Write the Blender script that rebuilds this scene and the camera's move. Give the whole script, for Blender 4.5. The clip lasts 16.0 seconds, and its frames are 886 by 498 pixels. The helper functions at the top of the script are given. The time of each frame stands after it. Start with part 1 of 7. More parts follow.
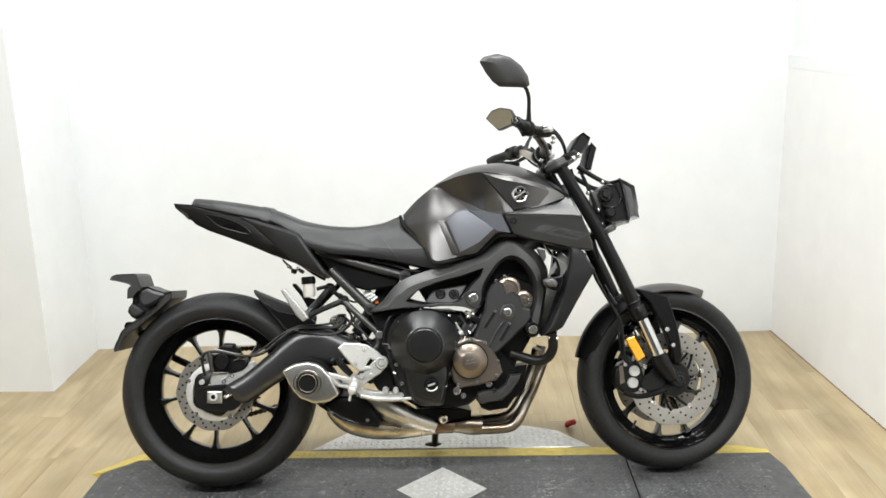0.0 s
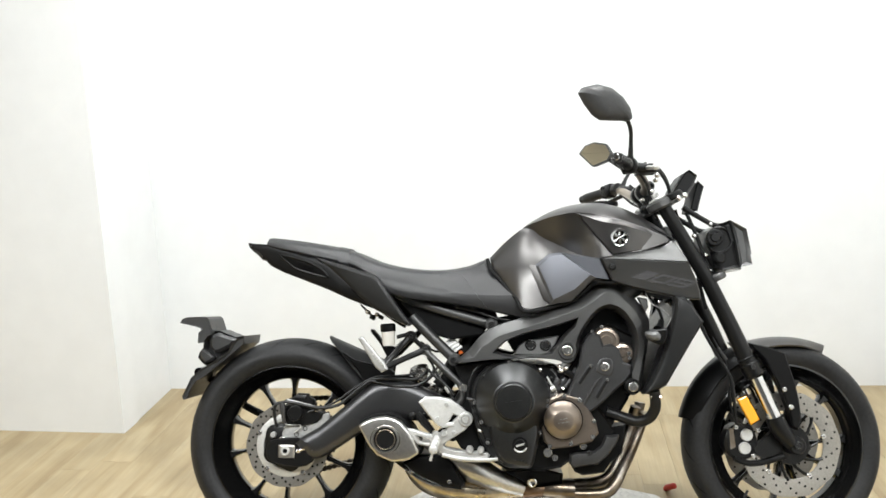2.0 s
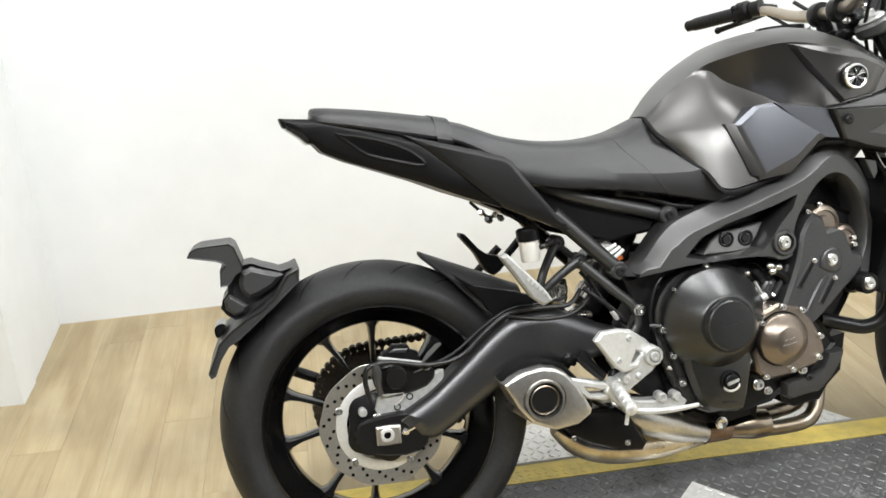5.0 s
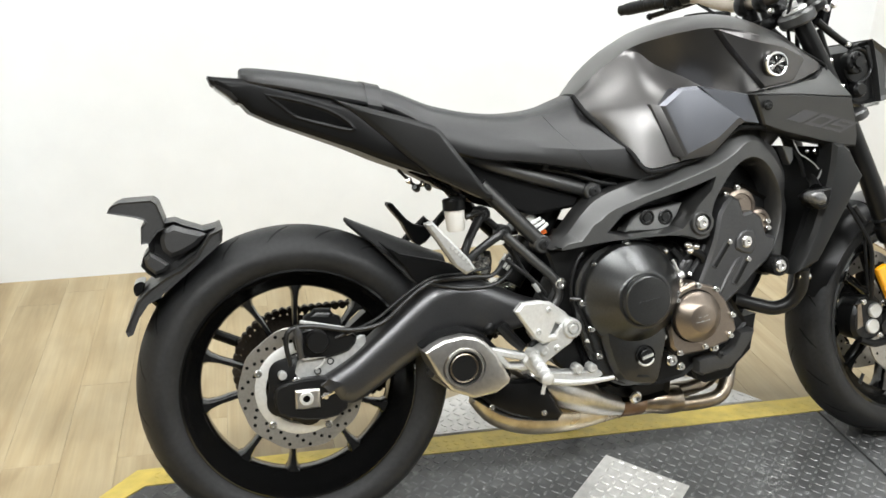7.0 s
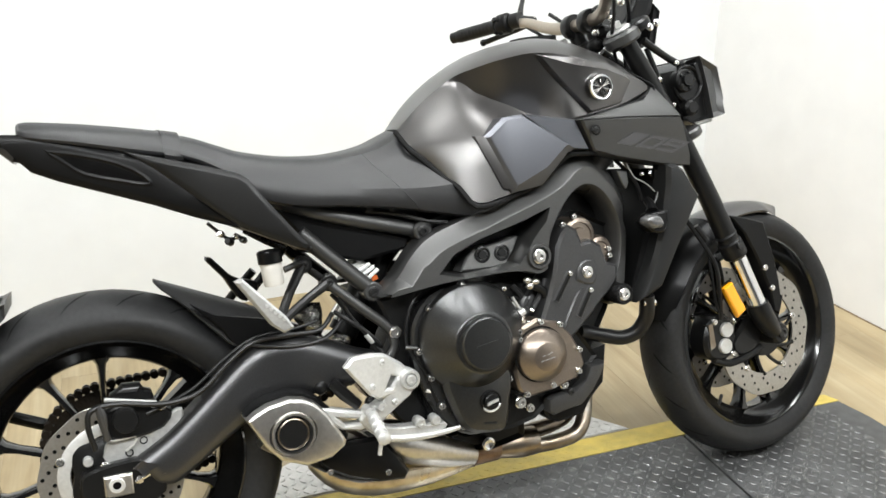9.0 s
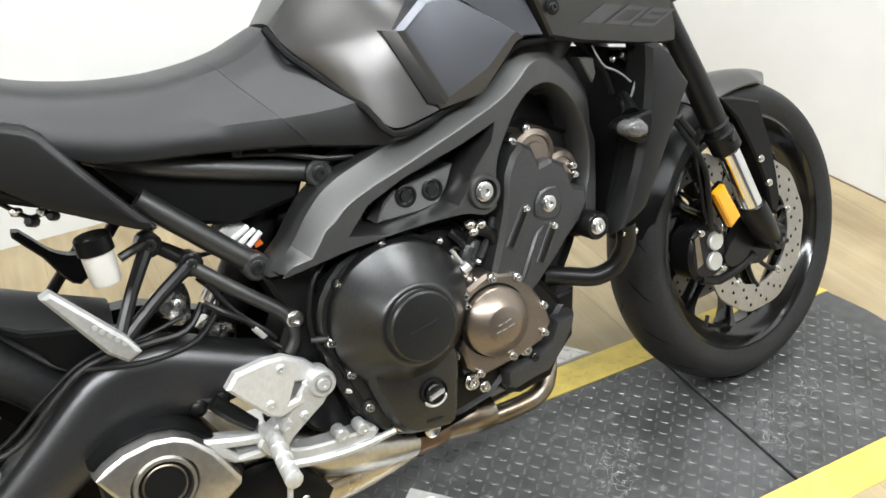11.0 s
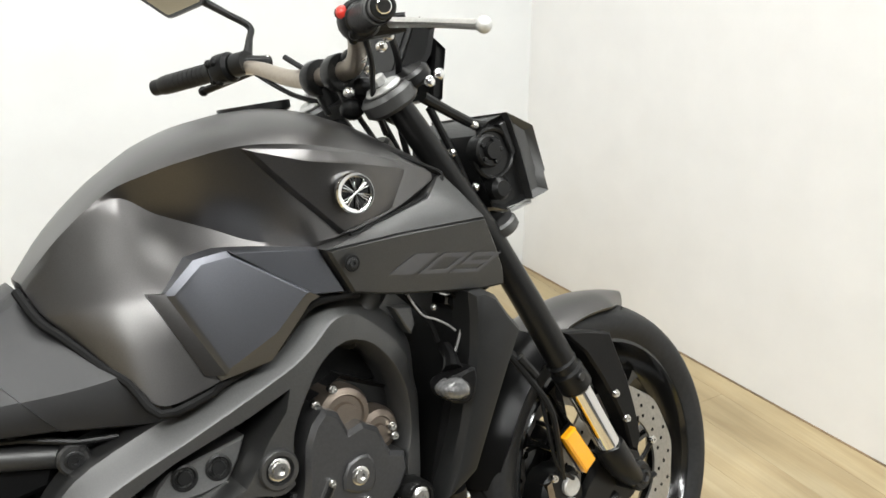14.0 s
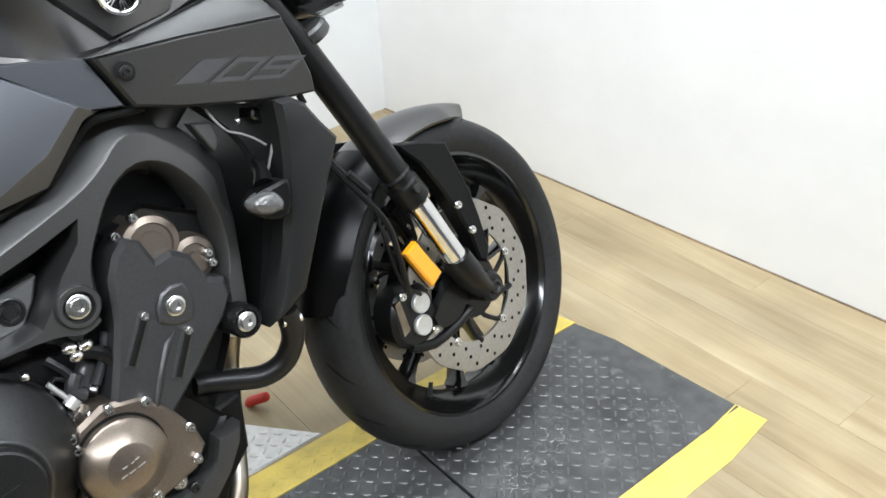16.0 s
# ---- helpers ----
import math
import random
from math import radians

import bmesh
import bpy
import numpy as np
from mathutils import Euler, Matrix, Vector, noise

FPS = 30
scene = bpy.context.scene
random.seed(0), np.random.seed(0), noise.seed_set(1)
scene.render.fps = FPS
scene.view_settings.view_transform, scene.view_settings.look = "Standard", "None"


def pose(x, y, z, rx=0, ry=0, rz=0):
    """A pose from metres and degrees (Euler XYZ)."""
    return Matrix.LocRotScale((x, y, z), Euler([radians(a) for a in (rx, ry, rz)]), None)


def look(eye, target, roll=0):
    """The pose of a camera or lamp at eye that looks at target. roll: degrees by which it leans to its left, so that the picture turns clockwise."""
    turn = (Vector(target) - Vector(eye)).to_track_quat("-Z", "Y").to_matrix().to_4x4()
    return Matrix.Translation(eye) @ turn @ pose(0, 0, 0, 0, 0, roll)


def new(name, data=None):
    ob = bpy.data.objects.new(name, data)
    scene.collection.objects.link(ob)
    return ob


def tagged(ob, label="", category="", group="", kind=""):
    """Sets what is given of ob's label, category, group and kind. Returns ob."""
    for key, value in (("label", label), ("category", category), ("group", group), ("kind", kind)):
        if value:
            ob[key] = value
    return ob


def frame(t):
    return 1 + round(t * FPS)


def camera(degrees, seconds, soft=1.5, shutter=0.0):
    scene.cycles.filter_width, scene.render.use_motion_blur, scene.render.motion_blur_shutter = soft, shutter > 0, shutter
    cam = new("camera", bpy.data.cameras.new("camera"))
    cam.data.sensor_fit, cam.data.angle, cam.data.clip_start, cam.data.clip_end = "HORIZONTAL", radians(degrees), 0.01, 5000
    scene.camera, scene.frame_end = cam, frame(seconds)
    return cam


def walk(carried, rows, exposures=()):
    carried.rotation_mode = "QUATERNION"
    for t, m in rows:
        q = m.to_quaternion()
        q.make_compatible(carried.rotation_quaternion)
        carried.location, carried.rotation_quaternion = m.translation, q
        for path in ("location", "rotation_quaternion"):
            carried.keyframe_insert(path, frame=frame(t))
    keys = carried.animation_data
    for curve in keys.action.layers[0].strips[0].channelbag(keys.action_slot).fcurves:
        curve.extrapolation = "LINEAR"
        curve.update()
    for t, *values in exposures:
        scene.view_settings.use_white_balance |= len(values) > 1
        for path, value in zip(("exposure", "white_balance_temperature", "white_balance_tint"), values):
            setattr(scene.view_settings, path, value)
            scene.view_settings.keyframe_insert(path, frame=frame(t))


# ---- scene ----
cam = camera(52.4, 16.0, soft=1.6)
PATH = [
    (0, (0.093, -2.663, 1.442), (0.038, -0.725, 0.952), -1.5),
    (0.5, (0.085, -2.66, 1.458), (0.027, -0.724, 0.96), -1.5),
    (1, (0.152, -2.612, 1.425), (0.097, -0.677, 0.923), 0.5),
    (1.5, (0.151, -2.57, 1.378), (-0.05, -0.632, 0.924), 1.0),
    (2, (0.043, -2.445, 1.431), (-0.178, -0.501, 1.014), -1.9),
    (2.5, (-0.134, -2.31, 1.387), (-0.259, -0.39, 0.84), -2.4),
    (2.6, (-0.171, -2.27, 1.371), (-0.278, -0.348, 0.826), -2.2),
    (3, (-0.262, -2.044, 1.357), (-0.347, -0.123, 0.808), -2.5),
    (3.5, (-0.404, -1.809, 1.352), (-0.522, 0.107, 0.791), -2.5),
    (4, (-0.617, -1.651, 1.347), (-0.5, 0.243, 0.716), -0.8),
    (4.5, (-0.776, -1.549, 1.337), (-0.484, 0.314, 0.671), -4.7),
    (4.7, (-0.813, -1.529, 1.319), (-0.548, 0.31, 0.58), -2.9),
    (6.8, (-0.803, -1.547, 1.288), (-0.415, 0.243, 0.483), 1.4),
    (7, (-0.8, -1.555, 1.279), (-0.376, 0.231, 0.485), 1.8),
    (7.5, (-0.78, -1.566, 1.29), (-0.297, 0.218, 0.524), 1.4),
    (8, (-0.75, -1.583, 1.288), (-0.222, 0.214, 0.587), 0.5),
    (8.3, (-0.743, -1.565, 1.294), (-0.178, 0.224, 0.602), 1.2),
    (8.5, (-0.726, -1.542, 1.297), (-0.081, 0.205, 0.569), 1.6),
    (8.6, (-0.708, -1.530, 1.292), (-0.036, 0.206, 0.559), 0.9),
    (8.7, (-0.685, -1.517, 1.284), (-0.05, 0.234, 0.556), 0.1),
    (10.8, (-0.445, -1.039, 1.247), (0.268, 0.513, 0.207), -1.1),
    (11, (-0.433, -0.98, 1.232), (0.305, 0.533, 0.152), -2.0),
    (11.5, (-0.403, -0.878, 1.205), (0.46, 0.569, 0.127), -0.9),
    (12, (-0.342, -0.884, 1.212), (0.609, 0.607, 0.277), -1.0),
    (12.5, (-0.249, -0.885, 1.268), (0.578, 0.756, 0.478), -1.2),
    (13, (-0.2, -0.862, 1.302), (0.671, 0.772, 0.546), -1.6),
    (13.5, (-0.198, -0.868, 1.318), (0.701, 0.749, 0.557), 0.2),
    (14, (-0.18, -0.875, 1.301), (0.763, 0.691, 0.491), -0.1),
    (14.5, (-0.147, -0.895, 1.272), (0.872, 0.581, 0.387), -0.7),
    (15, (-0.133, -0.908, 1.219), (0.993, 0.457, 0.287), 0.1),
    (15.5, (-0.12, -0.913, 1.199), (0.964, 0.408, 0.159), -0.8),
    (16, (-0.076, -0.915, 1.188), (0.963, 0.421, 0.122), -2.8),
]
walk(cam, [(t, look(eye, target, roll)) for t, eye, target, roll in PATH], exposures=[(0, -0.08, 6500, 10), (2.5, 0.05, 6480, 10), (4.5, 0.02, 6500, 10), (8.5, 0.05, 6500, 10), (11, 0.07, 6380, 10), (12, 0.03, 6450, 10), (12.8, -0.17, 6600, 10), (14, -0.14, 6600, 10), (15, 0.04, 6320, 10), (16, 0.06, 6050, 10)])

# ---- light ----
world = bpy.data.worlds.new("room_air")
scene.world = world
world.use_nodes = True
world.node_tree.nodes["Background"].inputs[0].default_value = (0.9, 0.95, 1.0, 1)
world.node_tree.nodes["Background"].inputs[1].default_value = 0.05


def added_ceiling_lamp(x, y, sx, sy, watts):
    """A long, unseen, added ceiling panel: its frame and diffuser are built with the ceiling; this is its light."""
    data = bpy.data.lights.new("added_panel_light", "AREA")
    data.shape, data.size, data.size_y, data.energy, data.color = "RECTANGLE", sx, sy, watts, (0.955, 0.985, 0.985)
    ob = new("added_panel_light", data)
    ob.matrix_world = pose(x, y, CEIL - 0.06)
    return ob


CEIL = 2.75
# Unseen lamps, added and placed by how the tank and seat should reflect them.
LAMPS = [(-2.05, -1.62), (-0.6, -1.62), (0.85, -1.62), (-0.73, 0.33), (0.8, 0.33)]
for lx, ly in LAMPS:
    added_ceiling_lamp(lx, ly, 1.15, 0.28, 53 if ly < 0 else 29)

# ---- materials ----


def mat(name, base, rough=0.5, metal=0.0, grain=0.0, scale=40.0, bump=0.0, bscale=300.0, coat=0.0, rvar=0.0, dark=None, dscale=3.0, spec=0.5):
    """A surface with colour variation at two scales, varied gloss and fine relief."""
    m = bpy.data.materials.new(name)
    m.use_nodes = True
    nt = m.node_tree
    b = nt.nodes["Principled BSDF"]
    b.inputs["Roughness"].default_value = rough
    b.inputs["Metallic"].default_value = metal
    b.inputs["Coat Weight"].default_value = coat
    b.inputs["Coat Roughness"].default_value = 0.12
    b.inputs["Specular IOR Level"].default_value = spec
    b.inputs["Base Color"].default_value = (*base, 1)
    tc = nt.nodes.new("ShaderNodeTexCoord")
    if grain > 0:
        n1 = nt.nodes.new("ShaderNodeTexNoise")
        n1.inputs["Scale"].default_value, n1.inputs["Detail"].default_value = scale, 6
        nt.links.new(tc.outputs["Object"], n1.inputs["Vector"])
        n2 = nt.nodes.new("ShaderNodeTexNoise")
        n2.inputs["Scale"].default_value, n2.inputs["Detail"].default_value = dscale, 3
        nt.links.new(tc.outputs["Object"], n2.inputs["Vector"])
        add = nt.nodes.new("ShaderNodeMath")
        add.operation = "ADD"
        nt.links.new(n1.outputs["Fac"], add.inputs[0])
        nt.links.new(n2.outputs["Fac"], add.inputs[1])
        ramp = nt.nodes.new("ShaderNodeMapRange")
        ramp.inputs["From Min"].default_value, ramp.inputs["From Max"].default_value = 0.7, 1.3
        nt.links.new(add.outputs[0], ramp.inputs["Value"])
        mix = nt.nodes.new("ShaderNodeMix")
        mix.data_type = "RGBA"
        lo = dark if dark else tuple(c * (1 - grain) for c in base)
        hi = tuple(min(1, c * (1 + grain)) for c in base)
        mix.inputs["A"].default_value, mix.inputs["B"].default_value = (*lo, 1), (*hi, 1)
        nt.links.new(ramp.outputs[0], mix.inputs["Factor"])
        nt.links.new(mix.outputs["Result"], b.inputs["Base Color"])
        if rvar > 0:
            rr = nt.nodes.new("ShaderNodeMapRange")
            rr.inputs["From Min"].default_value, rr.inputs["From Max"].default_value = 0.3, 0.7
            rr.inputs["To Min"].default_value, rr.inputs["To Max"].default_value = rough - rvar, rough + rvar
            nt.links.new(n2.outputs["Fac"], rr.inputs["Value"])
            nt.links.new(rr.outputs[0], b.inputs["Roughness"])
    if bump > 0:
        n3 = nt.nodes.new("ShaderNodeTexNoise")
        n3.inputs["Scale"].default_value, n3.inputs["Detail"].default_value = bscale, 4
        nt.links.new(tc.outputs["Object"], n3.inputs["Vector"])
        bp = nt.nodes.new("ShaderNodeBump")
        bp.inputs["Strength"].default_value, bp.inputs["Distance"].default_value = bump, 0.001
        nt.links.new(n3.outputs["Fac"], bp.inputs["Height"])
        nt.links.new(bp.outputs["Normal"], b.inputs["Normal"])
    return m


def scuffed(name, base, chalk, rough=0.45):
    """Worn paint with crooked chalky scratches and pale rubbed patches."""
    m = mat(name, base, rough, metal=0.25, grain=0.4, scale=26, bump=0.3, bscale=240, rvar=0.14, dscale=5)
    nt = m.node_tree
    b = nt.nodes["Principled BSDF"]
    src = b.inputs["Base Color"].links[0].from_socket
    tc = nt.nodes.new("ShaderNodeTexCoord")
    line = nt.nodes.new("ShaderNodeTexNoise")
    line.inputs["Scale"].default_value, line.inputs["Detail"].default_value, line.inputs["Distortion"].default_value = 38, 2, 0.7
    area = nt.nodes.new("ShaderNodeTexNoise")
    area.inputs["Scale"].default_value, area.inputs["Detail"].default_value = 4.2, 3
    rub = nt.nodes.new("ShaderNodeTexNoise")
    rub.inputs["Scale"].default_value, rub.inputs["Detail"].default_value = 30, 6
    for n in (line, area, rub):
        nt.links.new(tc.outputs["Object"], n.inputs["Vector"])
    near = nt.nodes.new("ShaderNodeMath")
    near.operation = "COMPARE"
    near.inputs[1].default_value, near.inputs[2].default_value = 0.5, 0.007
    nt.links.new(line.outputs["Fac"], near.inputs[0])
    zone = nt.nodes.new("ShaderNodeMapRange")
    zone.inputs["From Min"].default_value, zone.inputs["From Max"].default_value = 0.57, 0.68
    nt.links.new(area.outputs["Fac"], zone.inputs["Value"])
    mul = nt.nodes.new("ShaderNodeMath")
    mul.operation = "MULTIPLY"
    nt.links.new(near.outputs[0], mul.inputs[0])
    nt.links.new(zone.outputs[0], mul.inputs[1])
    patch = nt.nodes.new("ShaderNodeMapRange")
    patch.inputs["From Min"].default_value, patch.inputs["From Max"].default_value = 0.60, 0.74
    patch.inputs["To Max"].default_value = 0.30
    nt.links.new(rub.outputs["Fac"], patch.inputs["Value"])
    top = nt.nodes.new("ShaderNodeMath")
    top.operation = "MAXIMUM"
    nt.links.new(mul.outputs[0], top.inputs[0])
    nt.links.new(patch.outputs[0], top.inputs[1])
    mix = nt.nodes.new("ShaderNodeMix")
    mix.data_type = "RGBA"
    mix.inputs["B"].default_value = (*chalk, 1)
    nt.links.new(top.outputs[0], mix.inputs["Factor"])
    nt.links.new(src, mix.inputs["A"])
    nt.links.new(mix.outputs["Result"], b.inputs["Base Color"])
    return m


M_WALL = mat("white_wall_paint", (0.730, 0.745, 0.748), 0.75, grain=0.03, scale=9, bump=0.25, bscale=160, dscale=0.8)
M_WALLP = mat("semigloss_wall_panel", (0.748, 0.746, 0.738), 0.5, grain=0.03, scale=9, bump=0.2, bscale=140, dscale=0.8)
# Unseen ceiling, made dark so upward faces mirror little but the lamps.
M_CEIL = mat("unseen_ceiling_dark", (0.085, 0.075, 0.066), 0.8, grain=0.03, scale=6)
# Colours of unseen hall walls, chosen for what the paintwork reflects.
M_HALL = mat("unseen_tan_wall", (0.43, 0.37, 0.26), 0.8, grain=0.05, scale=3)
M_HALLD = mat("unseen_charcoal_wall", (0.10, 0.10, 0.10), 0.8, grain=0.08, scale=3)
M_DOME = mat("satin_black_cover_paint", (0.068, 0.069, 0.069), 0.33, metal=0.9, grain=0.15, scale=300, bump=0.15, bscale=700, rvar=0.05)
M_INSERT = mat("light_grey_insert_paint", (0.31, 0.31, 0.305), 0.36, metal=0.85, grain=0.1, scale=400, rvar=0.05)
M_ARM = mat("satin_black_arm_paint", (0.078, 0.078, 0.080), 0.33, metal=0.85, grain=0.12, scale=400, bump=0.05, bscale=900, rvar=0.05)
M_TANK = mat("satin_graphite_paint", (0.126, 0.122, 0.120), 0.35, metal=1.0, grain=0.12, scale=900, rvar=0.04)
M_PANEL = mat("satin_slate_paint", (0.130, 0.134, 0.148), 0.44, metal=1.0, grain=0.1, scale=900, rvar=0.04)
M_WING = mat("matt_grey_plastic", (0.081, 0.081, 0.080), 0.42, metal=0.85, grain=0.1, scale=500, bump=0.08, bscale=1400, rvar=0.05)
M_FRAME = mat("satin_grey_frame_paint", (0.098, 0.098, 0.097), 0.45, metal=0.85, grain=0.1, scale=500, bump=0.05, bscale=900, rvar=0.05)
M_BLACK = mat("black_plastic", (0.0035, 0.0035, 0.0036), 0.36, spec=0.18, grain=0.25, scale=300, bump=0.12, bscale=1500, rvar=0.08)
M_GLOSS = mat("gloss_black_paint", (0.003, 0.003, 0.003), 0.16, grain=0.2, scale=100, coat=0.4)
M_SATIN = mat("satin_black_metal", (0.0075, 0.0075, 0.0074), 0.30, spec=0.24, grain=0.2, scale=300, rvar=0.06)
M_SEAT = mat("black_seat_vinyl", (0.0065, 0.0065, 0.007), 0.41, spec=0.55, grain=0.18, scale=250, bump=0.5, bscale=900, rvar=0.05)
# Smoother, lighter copy of the black seat vinyl, with sheen in its base colour.
M_SEATF = mat("seat_vinyl_sheen", (0.012, 0.012, 0.0126), 0.42, spec=0.5, grain=0.14, scale=250, bump=0.35, bscale=1200, rvar=0.05)
M_TYRE = mat("tyre_rubber", (0.0160, 0.0162, 0.0166), 0.50, spec=0.24, grain=0.3, scale=120, bump=0.25, bscale=500, rvar=0.1, dscale=9)
M_CASE = mat("black_engine_casting", (0.006, 0.006, 0.006), 0.32, spec=0.26, grain=0.2, scale=300, bump=0.2, bscale=700, rvar=0.06)
M_HEAD = mat("grey_engine_cover", (0.060, 0.060, 0.061), 0.36, metal=0.5, grain=0.15, scale=250, bump=0.12, bscale=900, rvar=0.05)
M_BRONZE = mat("bronze_engine_paint", (0.235, 0.195, 0.16), 0.35, metal=0.85, grain=0.15, scale=500, rvar=0.05)
M_ALU = mat("cast_aluminium", (0.60, 0.60, 0.585), 0.50, metal=0.7, grain=0.1, scale=160, bump=0.15, bscale=600, rvar=0.08)
M_CAST = mat("dull_cast_alloy", (0.40, 0.40, 0.39), 0.55, metal=0.6, grain=0.18, scale=120, bump=0.25, bscale=500, rvar=0.08)
M_GOLD = mat("straw_tinted_steel", (0.56, 0.51, 0.41), 0.32, metal=1.0, grain=0.3, scale=30, dark=(0.30, 0.23, 0.14), rvar=0.1, dscale=8)
M_STEEL = mat("brushed_steel", (0.54, 0.525, 0.50), 0.34, metal=1.0, grain=0.15, scale=120, rvar=0.08)
M_HEAT = mat("heat_tinted_steel", (0.28, 0.258, 0.225), 0.37, metal=1.0, grain=0.3, scale=30, dark=(0.20, 0.15, 0.10), rvar=0.1, dscale=8)
M_CHROME = mat("chrome", (0.78, 0.78, 0.78), 0.10, metal=1.0)
M_DISC = mat("disc_steel", (0.36, 0.345, 0.315), 0.34, metal=0.85, grain=0.15, scale=200, rvar=0.08)
# Near-black that puts the shade of holes and gaps into the colour.
M_HOLE = mat("recess_shade_black", (0.003, 0.003, 0.003), 0.7, spec=0.2)
M_RUBBER = mat("rubber_hose", (0.007, 0.007, 0.007), 0.38, spec=0.3, grain=0.2, scale=100)
M_ZINC = mat("zinc_bolt", (0.68, 0.67, 0.65), 0.24, metal=1.0, grain=0.1, scale=300)
M_DBOLT = mat("black_bolt", (0.03, 0.03, 0.03), 0.35, metal=0.6)
M_MIRROR = mat("mirror_glass", (0.82, 0.84, 0.85), 0.02, metal=1.0)
M_BAR = mat("bronze_handlebar", (0.42, 0.37, 0.31), 0.34, metal=0.9, grain=0.08, scale=200)
M_MILK = mat("translucent_reservoir", (0.62, 0.60, 0.56), 0.35, grain=0.06, scale=30)
M_AMBER = mat("amber_reflector", (0.80, 0.35, 0.012), 0.16, grain=0.06, scale=500, coat=0.5)
M_RED = mat("red_plastic", (0.50, 0.025, 0.015), 0.35, grain=0.1, scale=60)
M_LENS = mat("smoked_lens", (0.010, 0.010, 0.011), 0.16, grain=0.3, scale=250, coat=0.2)
M_DECAL = mat("grey_decal", (0.060, 0.060, 0.064), 0.45, grain=0.06, scale=200)
M_RUST = mat("burnt_copper_steel", (0.15, 0.11, 0.08), 0.36, metal=0.9, grain=0.4, scale=60, dark=(0.14, 0.07, 0.03), rvar=0.1, dscale=20)
M_CHAIN = mat("oiled_chain", (0.075, 0.062, 0.05), 0.35, metal=0.9, grain=0.3, scale=300)
M_ORANGE = mat("orange_label", (0.8, 0.16, 0.02), 0.4)
M_WHITE = mat("white_label", (0.8, 0.8, 0.78), 0.4)
M_PLATE = scuffed("worn_grey_tread_paint", (0.071, 0.072, 0.072), (0.42, 0.42, 0.41))
# Plate paint made lighter: worn tops, plus edge glints put in the base colour.
M_TREAD = scuffed("worn_glint_tread_bar", (0.105, 0.106, 0.107), (0.5, 0.5, 0.49), 0.36)
# Added out of view: keeps reflections in the tank facets dark.
M_HFLOOR = mat("unseen_charcoal_floor", (0.045, 0.044, 0.042), 0.6, grain=0.2, scale=20)
M_YEL = mat("yellow_line_paint", (0.62, 0.475, 0.10), 0.55, grain=0.2, scale=30, bump=0.2, bscale=200, dscale=6, rvar=0.1)
M_SILV = mat("bare_tread_plate", (0.62, 0.61, 0.59), 0.42, metal=0.55, grain=0.16, scale=60, bump=0.2, bscale=300, rvar=0.12, dscale=7)
M_CARRIER = mat("grey_black_moulding", (0.026, 0.026, 0.026), 0.45, grain=0.2, scale=200, bump=0.25, bscale=1100, rvar=0.08)
M_COWL = mat("matt_black_cowl", (0.0075, 0.0075, 0.0074), 0.40, spec=0.3, grain=0.2, scale=300, bump=0.1, bscale=1300, rvar=0.06)
M_SHROUD = mat("matt_black_moulding", (0.010, 0.0102, 0.0102), 0.44, spec=0.3, grain=0.15, scale=300, rvar=0.06)
M_SIGNAL = mat("clear_ribbed_lens", (0.09, 0.09, 0.09), 0.16, grain=0.45, scale=160, bump=0.9, bscale=260, coat=0.5)
M_WIRE = mat("grey_wire", (0.24, 0.235, 0.23), 0.5, grain=0.2, scale=90)
M_JOINT = mat("brown_joint", (0.20, 0.14, 0.08), 0.7, grain=0.5, scale=30)
M_TRIMD = mat("dark_joint", (0.10, 0.08, 0.06), 0.7)


def lamp_material():
    m = bpy.data.materials.new("lamp_diffuser")
    m.use_nodes = True
    e = m.node_tree.nodes["Principled BSDF"]
    e.inputs["Emission Color"].default_value = (1, 0.985, 0.96, 1)
    e.inputs["Emission Strength"].default_value = 9.0
    return m


